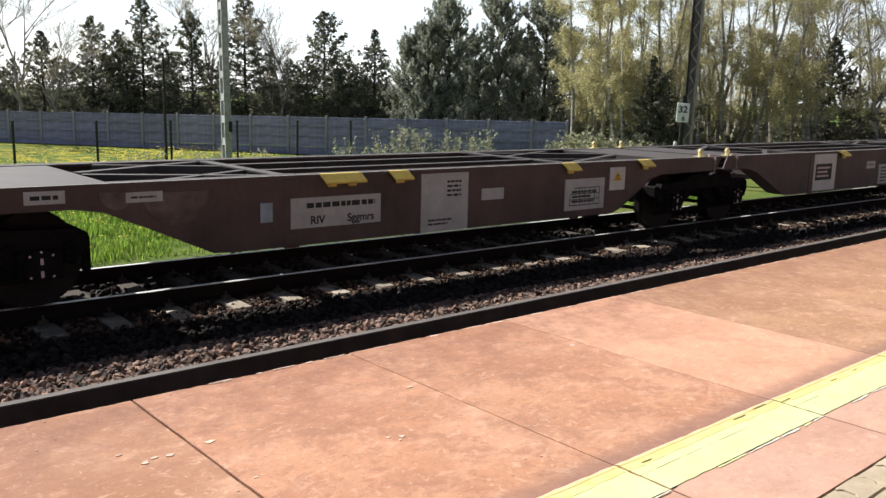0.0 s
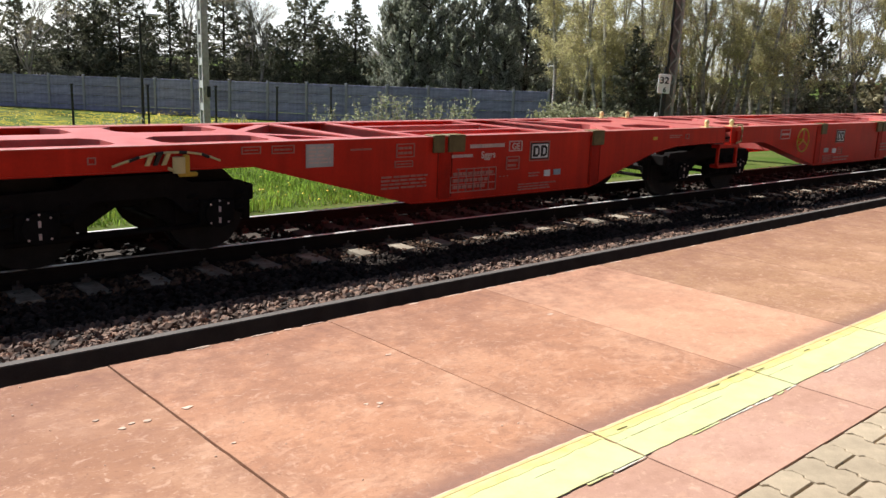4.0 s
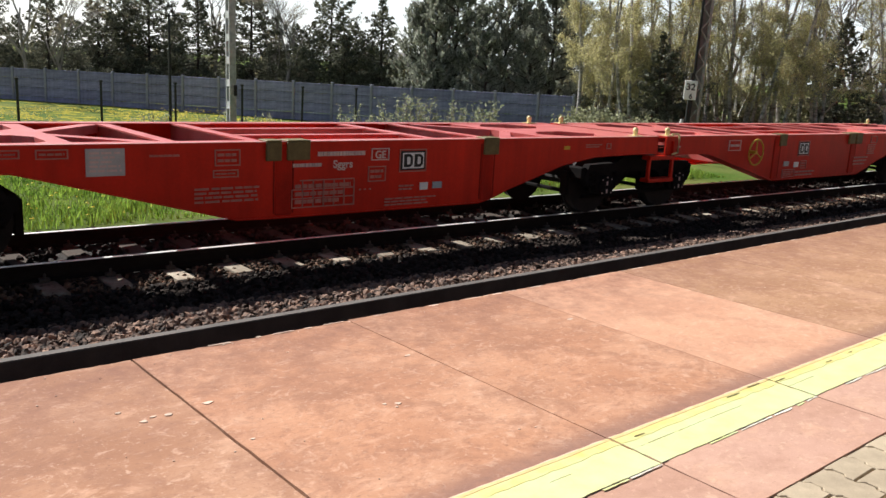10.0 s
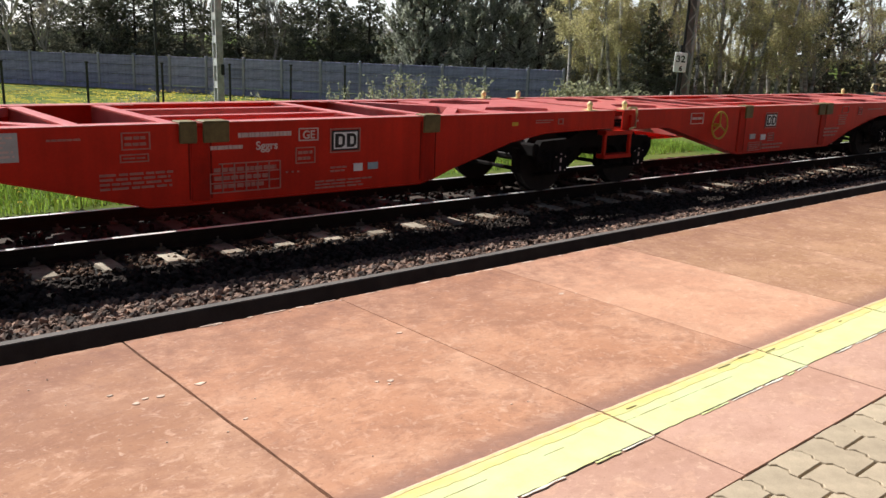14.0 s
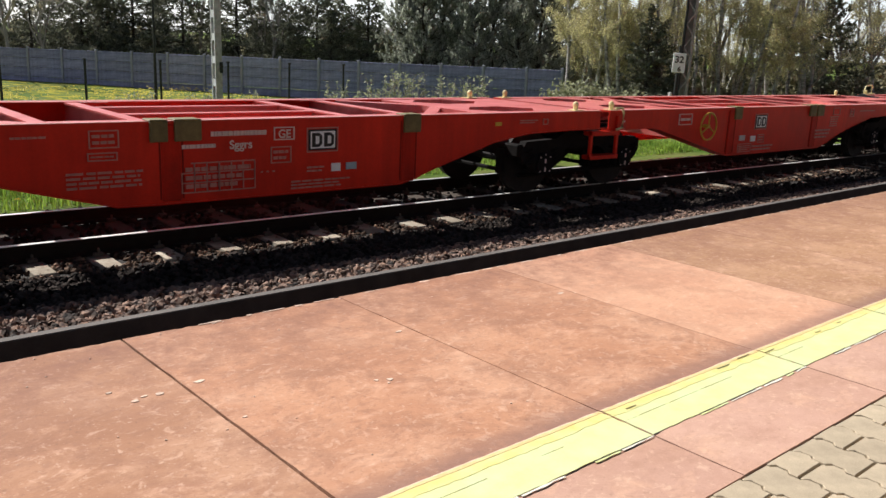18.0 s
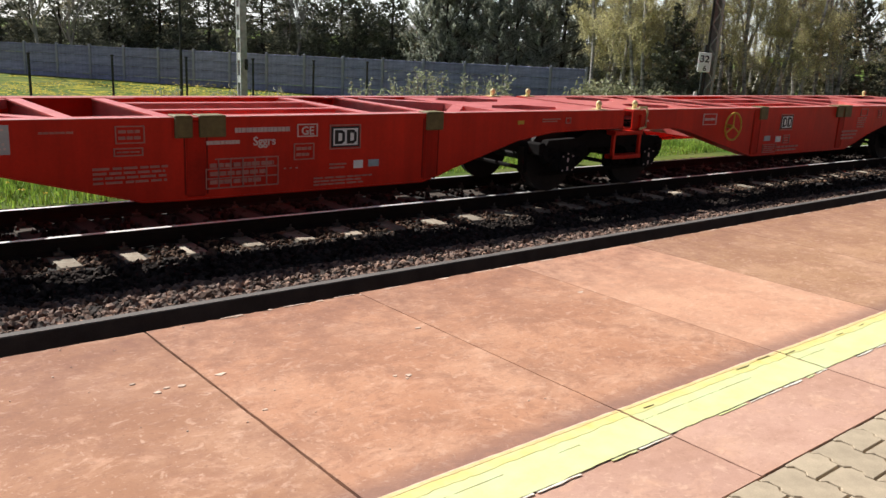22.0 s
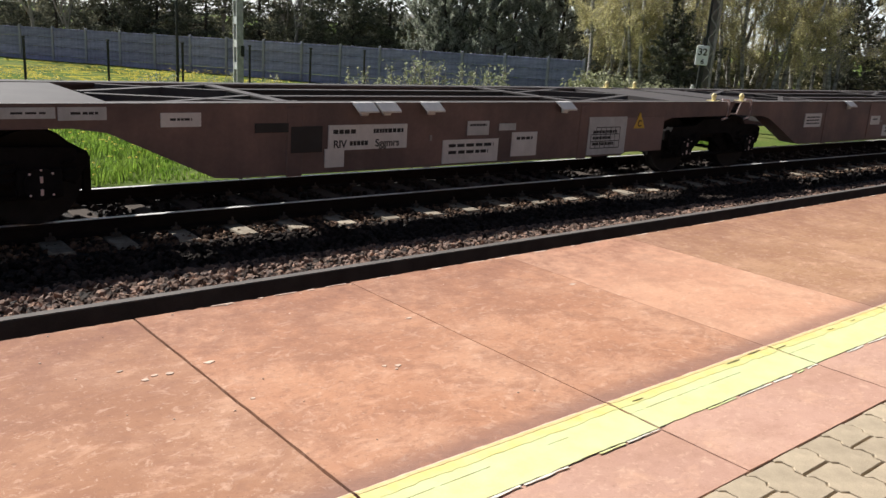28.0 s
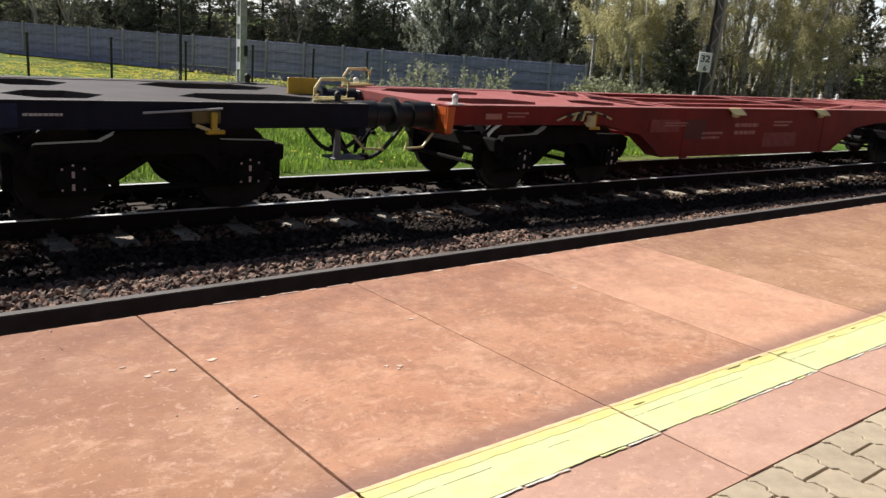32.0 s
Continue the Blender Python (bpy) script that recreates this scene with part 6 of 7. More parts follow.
def frame_half(parent, u0, u1, under, ribs, pivot_u, joint_u, paint, deck, end_holes, joint_holes, grime, ladder):
    """Half of an articulated wagon's frame; pivot_u is its end bogie, joint_u the shared bogie."""
    for side in (-1, 1):
        part("side_sill", side_sill(u0, u1, under, side), paint, parent)
        bm = box(bmesh.new(), u0, u1, *sorted((side * (HW - 0.0), side * (HW - 0.205))), TOP + 0.008, TOP + 0.013)
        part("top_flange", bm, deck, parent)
        # thin pale strip: the glint along the deck edge, as colour
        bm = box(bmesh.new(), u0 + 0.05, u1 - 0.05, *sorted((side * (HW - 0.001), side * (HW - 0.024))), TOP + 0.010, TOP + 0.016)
        part("worn_edge", bm, M["glint_red"] if paint == M["red"] else M["worn_glint_grey"], parent, "pale deck edge with the sky's glint put into its colour")
    for r in ribs:
        for side in (-1, 1):
            bm = box(bmesh.new(), r - 0.10, r + 0.10, *sorted((side * (HW + 0.0), side * (HW - 0.03))), 0.41, TOP - 0.02, 0.012)
            part("rib", bm, grime, parent)
        if paint == M["red"]:
            for d in (-0.125, 0.108):
                part("dirt_run", box(bmesh.new(), r + d, r + d + 0.017, -HW + 0.008, -HW + 0.0115, 0.43, TOP - 0.05), M["red_run"], parent, "dark run of dirt beside the rib")
        # short strips with the same painted glint at each rib
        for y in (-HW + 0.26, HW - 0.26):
            part("worn_edge", box(bmesh.new(), r - 0.16, r + 0.16, y - 0.008, y + 0.008, TOP + 0.006, TOP + 0.012), M["glint_red"] if paint == M["red"] else M["worn_glint_grey"], parent)
    forward = 1 if pivot_u < joint_u else -1
    beams, mid = ladder if ladder else (ribs, ribs)
    for r in beams:
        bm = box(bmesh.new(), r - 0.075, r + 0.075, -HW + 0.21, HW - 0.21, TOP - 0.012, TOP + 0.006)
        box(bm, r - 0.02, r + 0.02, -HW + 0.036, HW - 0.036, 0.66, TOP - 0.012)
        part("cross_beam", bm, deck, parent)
    for y in (-0.42, 0.42):
        bm = box(bmesh.new(), mid[0] + 0.08, mid[1] - 0.08, y - 0.06, y + 0.06, TOP - 0.012, TOP + 0.006)
        box(bm, mid[0] + 0.08, mid[1] - 0.08, y - 0.015, y + 0.015, 0.84, TOP - 0.012)
        part("inner_beam", bm, deck, parent)
    end_edge, joint_edge = (end_holes[-1], joint_holes[-1])
    end_holes, joint_holes = end_holes[:-1], joint_holes[:-1]
    near_end, near_joint = (beams[0], beams[-1]) if forward > 0 else (beams[-1], beams[0])
    for edge, beam, d in ((end_edge, near_end, forward), (joint_edge, near_joint, -forward)):
        for s in (-1, 1):
            if ladder:
                part("diagonal", slant((edge - d * 0.05, s * 0.16), (edge + d * 0.8, s * (HW - 0.2)), 0.16, TOP - 0.10, TOP + 0.003), deck, parent)
            else:
                part("diagonal", slant((edge + d * 0.05, s * 0.12), (beam - d * 0.1, s * (HW - 0.24)), 0.11, 1.02, TOP + 0.003), deck, parent)
                part("diagonal", slant((edge + d * 0.5, s * (HW - 0.24)), (beam - d * 0.1, s * 0.3), 0.09, 1.02, TOP + 0.001), deck, parent)
    a, b = (u0, end_edge) if forward > 0 else (end_edge, u1)
    part("end_deck", holed_deck(a, b, end_holes, TOP - 0.10, TOP + 0.005, bool(ladder)), deck, parent)
    if ladder:
        part("centre_sill", box(bmesh.new(), a + 0.12, b - 0.05, -0.25, 0.25, 1.0, TOP - 0.10), paint, parent)
        # added plate: stops sun through the openings from reaching the bogie
        part("floor_plate", box(bmesh.new(), a + 0.12, b - 0.05, -1.07, 1.07, 0.988, 0.996), M["bogie"], parent, "added plate below the deck openings that keeps the sun off the bogie")
    a, b = (joint_edge, u1) if forward > 0 else (u0, joint_edge)
    part("joint_deck", holed_deck(a, b, joint_holes, TOP - 0.10, TOP + 0.005), deck, parent)


# cross beams of each half, and the pair that the two long beams join
RED_LADDERS = (((4.98, 5.9, 8.35, 9.25), (5.9, 8.35)), ((15.3, 16.22, 18.69, 19.73), (16.22, 18.69)))


def wagon_base(name, length, joint, unders, ribs, paint, deck, hand, cone_mat, end_hole=True, bog=2.2, grime=None, ladders=(None, None), front=None, loop=0.58):
    grime = grime or paint
    w = empty(name)
    a, b = 0.0, length
    def holes(*spans, wide=1.02):
        return [(p, q, *y) for p, q in spans for y in ((-wide, -0.26), (0.26, wide))]
    if ladders[0]:
        eh = holes((0.4, bog - 0.08), (bog + 0.4, bog + 1.65), wide=1.076) + [bog + 1.85]
        eh2 = holes((length - bog + 0.15, length - 0.35), (length - bog - 1.65, length - bog - 0.4), wide=1.076) + [length - bog - 1.85]
        jh, jh2 = holes((joint - 1.95, joint - 0.7)) + [joint - 2.2], holes((joint + 0.9, joint + 1.95)) + [joint + 2.2]
    elif end_hole:
        eh = holes((0.3, bog - 0.3), (bog + 0.45, bog + 1.4)) + [bog + 1.6]
        eh2 = holes((length - bog + 0.3, length - 0.3), (length - bog - 1.4, length - bog - 0.45)) + [length - bog - 1.6]
        jh, jh2 = holes((joint - 1.25, joint - 0.7)) + [joint - 1.4], holes((joint + 0.9, joint + 1.3)) + [joint + 1.5]
    else:
        eh, eh2, jh, jh2 = [bog + 1.3], [length - bog - 1.3], [joint - 1.3], [joint + 1.4]
    frame_half(w, 0.0, joint + 0.1, unders[0], ribs[0], bog, joint, paint, deck, eh, jh, grime, ladders[0])
    frame_half(w, joint + 0.3, length, unders[1], ribs[1], length - bog, joint, paint, deck, eh2, jh2, grime, ladders[1])
    for u, d in ((0.0, -1), (length, 1)):
        part("headstock", box(bmesh.new(), *sorted((u, u - d * 0.1)), -HW + 0.04, HW - 0.04, 0.84, TOP - 0.1, 0.01), paint, w)
        for y in (-0.875, 0.875):
            buffer(w, u, d, y)
        coupling(w, u, d)
    for u in (front or bog, joint, length - bog):
        bogie(w, u)
    bm = bmesh.new()
    for u, d in ((joint + 0.2, 1),):
        rod(bm, (u, -0.3, 1.0), (u, 0.3, 1.0), 0.2, 12)
    part("joint_bearing", bm, M["bogie"], w)
    bm = bmesh.new()
    rod(bm, (1.2, -0.35, 0.9), (length - 1.2, -0.35, 0.9), 0.018, 5)
    rod(bm, (1.2, 0.3, 0.86), (length - 1.2, 0.3, 0.86), 0.022, 5)
    part("brake_pipe", bm, M["bogie"], w)
    for u in (ribs[0][0] + 1.3, ribs[1][1] - 1.3):
        part("brake_cylinder", rod(bmesh.new(), (u - 0.3, 0.1, 0.8), (u + 0.3, 0.1, 0.8), 0.15, 12), M["bogie"], w)
    hand_loop(w, length - loop, -1.08, hand)
    hand_loop(w, -0.08, 1.08, hand)
    for u in (0.2, length - 0.35, joint - 0.35, joint + 0.45):
        for y in (-HW + 0.12, HW - 0.12):
            cone(w, u, y, cone_mat)
    return w


def corner_piece(parent, u, d, material):
    bm = prism(bmesh.new(), [(u, TOP - 0.01), (u + d * 0.12, TOP - 0.01), (u + d * 0.09, 0.86), (u, 0.86)], -HW - 0.006, -HW + 0.26)
    part("corner_piece", bm, material, parent, "brightly painted end corner")


def step_frame(parent, u0, u1, material):
    bm = bmesh.new()
    for u in (u0, u1 - 0.05):
        box(bm, u, u + 0.05, -HW - 0.03, -HW + 0.02, 0.50, 1.14 if u > u0 else 0.92, 0.006)
    for z in (0.50, 0.85):
        box(bm, u0, u1, -HW - 0.05, -HW + 0.12, z, z + 0.06, 0.006)
    part("step", bm, material, parent, "two-rung red access step")


def lever_hook(parent, u, material):
    bm = tube(bmesh.new(), [(u - 0.14, -HW - 0.04, TOP + 0.05), (u + 0.02, -HW - 0.05, TOP + 0.05), (u + 0.05, -HW - 0.05, TOP - 0.03), (u + 0.04, -HW - 0.05, 0.96), (u - 0.08, -HW - 0.04, 0.93)], 0.018, 7)
    part("release_handle", bm, material, parent, "bent pale release handle")


def foot_step(parent, u):
    bm = box(bmesh.new(), u - 0.06, u + 0.36, -1.16, -0.86, 0.555, 0.58, 0.006)
    prism(bm, [(u - 0.05, 0.58), (u + 0.05, 0.58), (u + 0.03, 0.90), (u - 0.03, 0.90)], -1.12, -1.10)
    part("foot_step", bm, M["step_grey"], parent, "grey shunter's foot step plate")


ARC1 = [(9.0, 0.39), (9.25, 0.45), (9.5, 0.54), (10.0, 0.68), (10.55, 0.84), (11.2, 0.935), (12.0, 0.955)]
ARC2 = [(19.4, 0.39), (19.76, 0.49), (20.23, 0.65), (20.66, 0.75), (21.11, 0.85), (21.6, 0.94), (22.3, 0.968)]
RED_UNDER = ([(0, 0.975), (3.45, 0.965), (3.7, 0.90), (5.6, 0.40), (6.0, 0.39)] + ARC1 + [(12.68, 0.955)],
             [(12.88, 0.93), (13.9, 0.93), (14.1, 0.91), (16.15, 0.39)] + ARC2 + [(25.25, 0.975)])


def red_wagon():
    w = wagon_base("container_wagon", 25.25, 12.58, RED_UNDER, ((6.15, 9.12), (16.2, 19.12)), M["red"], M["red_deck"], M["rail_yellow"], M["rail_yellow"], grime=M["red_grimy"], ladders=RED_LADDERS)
    mk, mc = M["mark_white"], M["mark_clear"]
    corner_piece(w, 0.0, 1, M["orange"])
    corner_piece(w, 25.25, -1, M["red"])
    part("end_bracket", prism(bmesh.new(), [(25.10, 0.94), (25.245, 0.94), (25.245, 0.66), (25.12, 0.66)], -HW - 0.004, -HW + 0.05), M["red"], w)
    foot_step(w, 24.95)
    step_frame(w, 12.45, 13.08, M["red"])
    lever_hook(w, 13.08, M["rail_yellow"])
    hand_wheel(w, 15.35, 0.92, 0.225, M["safety"])
    brake_lever(w, 2.45)
    brake_lever(w, 23.05)
    for u0, u1 in ((5.93, 6.11), (6.18, 6.46), (9.03, 9.28), (16.24, 16.46), (18.87, 19.10), (19.16, 19.41)):
        spigot_plates(w, u0, u1, M["khaki"])
    sign(w, 4.09, 4.45, 0.91, 1.17, M["mark_grey"], "dirty pale notice plate")
    bars(w, 4.12, 4.42, 0.94, 1.15, 5, M["mark_clear"], 3, 5)
    outline_box(w, 3.30, 3.53, 1.09, 1.17, mk, 1, 2)
    outline_box(w, 3.66, 3.94, 1.08, 1.17, mk, 1, 3)
    outline_box(w, 1.72, 1.80, 1.05, 1.12, mk)
    bars(w, 4.69, 5.00, 1.07, 1.11, 1, mk, 5, 4)
    outline_box(w, 5.36, 5.64, 0.97, 1.14, mk, 2, 6)
    outline_box(w, 5.34, 5.62, 0.85, 0.93, mk, 1, 7)
    bars(w, 5.14, 5.87, 0.58, 0.76, 4, mk, 5, 8)
    bars(w, 6.57, 7.20, 1.02, 1.12, 1, mc, 14, 9)
    bars(w, 6.26, 6.62, 0.91, 0.99, 1, mc, 9, 10)
    writing("class_letters", "Sggrs", 0.125, mc, w, pose(6.90, -HW - 0.003, 0.91, 90, 0, 0))
    outline_box(w, 7.29, 7.54, 0.98, 1.12, mc)
    writing("letters", "GE", 0.125, mc, w, pose(7.415, -HW - 0.003, 1.005, 90, 0, 0))
    outline_box(w, 7.25, 7.50, 0.73, 0.91, mk, 2, 11)
    load_table(w, 6.25, 7.06, 0.48, 0.78, mk)
    for k in range(3):
        bars(w, 7.13 + 0.07 * k, 7.16 + 0.07 * k, 0.63, 0.66, 1, mk, 1, k)
    rail_logo(w, 7.72, 8.08, 0.85, 1.08)
    bars(w, 7.70, 7.92, 0.60, 0.68, 2, mk, 3, 12)
    sign(w, 8.02, 8.14, 0.60, 0.69, M["white"], "small round white sticker")
    sign(w, 8.22, 8.36, 0.61, 0.69, M["mark_blue"], "small pale sticker")
    bars(w, 7.50, 8.28, 0.42, 0.53, 3, mk, 6, 13)
    bars(w, 10.55, 10.68, 1.02, 1.12, 1, M["safety"], 1, 14)
    bars(w, 11.0, 11.35, 1.06, 1.12, 2, mk, 5, 15)
    outline_box(w, 11.45, 11.55, 1.04, 1.12, mk)
    bars(w, 13.2, 13.26, 1.02, 1.07, 1, mc, 1, 16)
    outline_box(w, 14.63, 14.99, 0.95, 1.13, mc, 0, 17)
    bars(w, 14.68, 14.95, 1.0, 1.08, 1, mc, 2, 18)
    rail_logo(w, 16.97, 17.33, 0.83, 1.07)
    sign(w, 16.49, 16.67, 0.63, 0.72, M["mark_grey"], "small worn sticker")
    sign(w, 16.86, 17.02, 0.60, 0.70, M["white"], "small white hexagon sticker")
    outline_box(w, 17.10, 17.31, 0.57, 0.72, mk, 2, 19)
    outline_box(w, 16.47, 16.90, 0.42, 0.57, mk, 3, 20)
    bars(w, 16.94, 17.66, 0.42, 0.54, 2, mk, 6, 21)
    bars(w, 19.19, 19.83, 0.56, 0.76, 3, mk, 5, 22)
    bars(w, 19.75, 20.12, 0.78, 1.0, 5, mk, 4, 23)
    outline_box(w, 19.85, 20.13, 1.02, 1.16, mk)
    outline_box(w, 20.58, 20.74, 0.97, 1.13, mk, 2, 24)
    bars(w, 21.0, 21.7, 1.06, 1.10, 1, mk, 5, 25)
    outline_box(w, 23.9, 24.02, 1.0, 1.08, mk)
    return tagged(w, "bright red two-part articulated container wagon, empty", "wagon", "wagons of the freight train")


def sooty_wagon():
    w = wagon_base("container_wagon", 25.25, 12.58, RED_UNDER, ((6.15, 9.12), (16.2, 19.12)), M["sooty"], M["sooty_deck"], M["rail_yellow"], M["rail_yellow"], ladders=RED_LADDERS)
    mk, fr = M["mark_white"], M["faded_red"]
    corner_piece(w, 0.0, 1, M["orange"])
    corner_piece(w, 25.25, -1, M["red"])
    part("end_patch", prism(bmesh.new(), [(20.5, 0.88), (21.1, 0.97), (22.1, 1.0), (22.1, 1.17), (20.5, 1.17)], -HW - 0.004, -HW + 0.01), M["red"], w, "cleaner red end of the side sill")
    brake_lever(w, 2.43, False)
    brake_lever(w, 23.05, False)
    foot_step(w, 24.95)
    lever_hook(w, 12.9, M["mark_clear"])
    for k, (a, b, c, d) in enumerate(((0.65, 0.96, 1.06, 1.15), (1.11, 1.42, 1.05, 1.14), (1.6, 1.7, 1.05, 1.12), (3.33, 3.43, 1.05, 1.12), (3.99, 4.35, 1.05, 1.13), (5.21, 5.59, 0.93, 1.12), (5.25, 5.5, 0.66, 0.85), (5.78, 6.07, 0.57, 0.66),
                                      (6.5, 7.1, 0.91, 1.08), (8.1, 8.4, 0.58, 0.72), (6.9, 7.15, 0.6, 0.7), (10.52, 11.03, 1.02, 1.12),
                                      (18.29, 18.51, 0.54, 0.70), (19.61, 20.15, 0.66, 0.80), (20.0, 20.32, 0.94, 1.12), (18.59, 18.76, 1.0, 1.13), (19.3, 19.4, 0.55, 0.66), (23.9, 24.1, 1.02, 1.1))):
        sign(w, a, b, c, d, fr, "cleaned red lettering field", "lettering_field")
        bars(w, a + 0.03, b - 0.03, c + 0.02, d - 0.02, 2, mk, 4, k)
    bars(w, 7.34, 8.25, 1.0, 1.10, 1, M["mark_clear"], 13, 40)
    bars(w, 7.34, 7.99, 0.88, 0.97, 1, M["mark_clear"], 11, 41)
    load_table(w, 7.3, 8.04, 0.56, 0.80, mk)
    sign(w, 9.22, 9.94, 0.75, 0.97, fr, "cleaned red lettering field", "lettering_field")
    bars(w, 9.26, 9.9, 0.78, 0.95, 3, mk, 5, 42)
    part("triangle", prism(bmesh.new(), [(10.10, 0.91), (10.31, 0.91), (10.205, 1.11)], -HW - 0.004, -HW + 0.01), M["safety"], w, "yellow warning triangle")
    # operator's name as a row of plain tall shapes
    u = 16.45
    for wide in (0.2, 0.23, 0.06, 0.17, 0.06, 0.23, 0.2):
        part("faded_name", box(bmesh.new(), u, u + wide, -HW - 0.003, -HW + 0.01, 0.81, 1.04), M["mark_dim"], w, "soot-covered pale operator name")
        u += wide + 0.055
    sign(w, 17.08, 17.24, 0.62, 0.71, M["mark_dim"], "", "name_block")
    for k in range(9):
        sign(w, 17.34 + 0.083 * k, 17.40 + 0.083 * k, 0.62, 0.69, M["mark_dim"], "", "name_block")
    return tagged(w, "soot-black articulated container wagon with red lettering patches", "wagon", "wagons of the freight train")


BROWN_UNDER = ([(0, 1.0), (3.3, 1.0), (3.62, 0.95), (4.68, 0.46), (4.9, 0.445), (11.05, 0.445), (11.25, 0.52), (11.95, 0.92), (12.2, 0.98), (13.75, 1.0)],
               [(13.95, 1.0), (14.75, 0.98), (15.0, 0.92), (15.95, 0.47), (16.1, 0.445), (22.85, 0.445), (23.0, 0.47), (23.86, 0.94), (24.3, 1.0), (28.05, 1.0)])


def brown_wagon(first):
    w = wagon_base("container_wagon", 28.05, 13.75, BROWN_UNDER, ((5.6, 10.2), (17.0, 21.9)), M["brown_dark"] if first else M["brown"], M["brown_deck"], M["rail_yellow"], M["rail_yellow"], False, 2.4, front=2.15)
    md, gy, pl = M["mark_dark"], M["mark_grey"], M["mark_pale"]
    for u in (0.0, 28.05):
        corner_piece(w, u, 1 if u == 0 else -1, M["brown"])
    brake_lever(w, 2.2, False)
    brake_lever(w, 25.6, False)
    foot_step(w, 27.75)
    lever_hook(w, 13.55, M["mark_clear"])
    lever_hook(w, 14.2, M["mark_clear"])
    fl = M["flap_yellow"]
    for u in ((5.95, 6.22, 6.90, 9.9, 11.6, 18.03, 21.2, 21.84, 22.13, 26.3, 26.8) if first else (1.6, 2.05, 6.32, 6.63, 7.28, 9.6, 17.55, 20.63, 21.30, 21.61, 26.3, 26.8)):
        flap(w, u, u + 0.27, (fl if first or u > 21 else M["mark_pale"]) if u > 3 else M["khaki"])
    if first:
        sign(w, 2.90, 3.25, 1.05, 1.17, gy)
        bars(w, 2.95, 3.2, 1.07, 1.15, 1, md, 3, 1)
        sign(w, 3.80, 4.16, 1.02, 1.12, gy)
        bars(w, 3.85, 4.1, 1.05, 1.09, 1, md, 4, 2)
        sign(w, 5.22, 5.36, 0.72, 0.93, M["mark_blue"])
        sign(w, 5.58, 6.78, 0.62, 0.96, gy, "pale number panel")
        bars(w, 5.78, 6.7, 0.81, 0.93, 1, md, 8, 3)
        writing("letters", "RIV", 0.13, md, w, pose(5.92, -HW - 0.003, 0.66, 90, 0, 0))
        writing("letters", "Sggmrs", 0.13, md, w, pose(6.5, -HW - 0.003, 0.66, 90, 0, 0))
        sign(w, 7.39, 8.15, 0.43, 1.16, gy, "tall pale notice panel")
        bars(w, 7.8, 8.05, 0.85, 1.08, 4, md, 3, 4)
        bars(w, 7.5, 7.9, 0.5, 0.6, 2, md, 5, 4)
        sign(w, 8.39, 8.78, 0.78, 0.93, gy)
        sign(w, 9.98, 10.83, 0.53, 0.98, gy, "pale load table panel")
        load_table(w, 10.08, 10.72, 0.6, 0.85, md)
        sign(w, 10.95, 11.30, 0.78, 1.12, pl)
        part("triangle", prism(bmesh.new(), [(11.02, 0.92), (11.23, 0.92), (11.125, 1.06)], -HW - 0.006, -HW + 0.01), M["safety"], w, "yellow triangle with a letter")
        writing("letter", "C", 0.09, md, w, pose(11.125, -HW - 0.008, 0.94, 90, 0, 0))
        # half-moon wipes in the soot beside the notice
        for cu, cz, rr in ((4.30, 1.10, 0.34), (3.72, 1.13, 0.17)):
            arc = [(cu + rr * math.cos(math.pi * k / 12), cz - rr * math.sin(math.pi * k / 12)) for k in range(13)]
            part("wiped_patch", prism(bmesh.new(), arc, -HW - 0.0005, -HW + 0.01), M["brown_wiped"], w, "half-moon patch wiped through the soot")
        sign(w, 17.06, 17.95, 0.455, 1.17, pl, "tall pale panel")
        sign(w, 17.14, 17.78, 0.66, 0.98, M["mark_dark"], "black notice field").location.y -= 0.003
        bars(w, 17.2, 17.72, 0.7, 0.94, 3, M["mark_clear"], 5, 6, -HW - 0.008)
        sign(w, 19.32, 19.69, 0.82, 0.97, gy)
        bars(w, 19.36, 19.65, 0.88, 0.92, 1, md, 5, 6)
        sign(w, 19.90, 20.66, 0.47, 0.89, gy)
        bars(w, 20.0, 20.3, 0.5, 0.85, 5, md, 3, 7)
        sign(w, 20.33, 20.61, 0.92, 1.0, gy)
        sign(w, 21.3, 21.5, 0.85, 0.99, gy)
        big = (23.25, 23.9, 24.4)
    else:
        sign(w, 2.69, 3.17, 1.08, 1.18, gy)
        bars(w, 2.8, 3.1, 1.11, 1.15, 1, md, 3, 1)
        sign(w, 3.19, 3.62, 1.06, 1.18, gy)
        bars(w, 3.3, 3.55, 1.1, 1.15, 1, md, 3, 2)
        sign(w, 4.13, 4.54, 0.98, 1.12, pl)
        bars(w, 4.22, 4.45, 1.03, 1.08, 1, md, 4, 2)
        sign(w, 5.13, 5.52, 0.90, 1.0, M["mark_dark"], "black blanked lettering field")
        sign(w, 5.55, 5.94, 0.67, 0.96, M["mark_dark"], "black blanked lettering field")
        sign(w, 6.02, 7.10, 0.68, 0.965, pl, "pale number panel")
        bars(w, 6.08, 6.40, 0.84, 0.94, 1, md, 4, 3)
        bars(w, 6.62, 7.05, 0.84, 0.94, 1, md, 8, 4)
        writing("letters", "RIV", 0.12, md, w, pose(6.17, -HW - 0.003, 0.71, 90, 0, 0))
        bars(w, 6.30, 6.56, 0.70, 0.81, 1, md, 6, 5)
        writing("letters", "Sggmrs", 0.12, md, w, pose(6.82, -HW - 0.003, 0.71, 90, 0, 0))
        sign(w, 5.98, 6.23, 0.49, 0.70, pl)
        sign(w, 8.04, 8.40, 0.80, 0.98, gy)
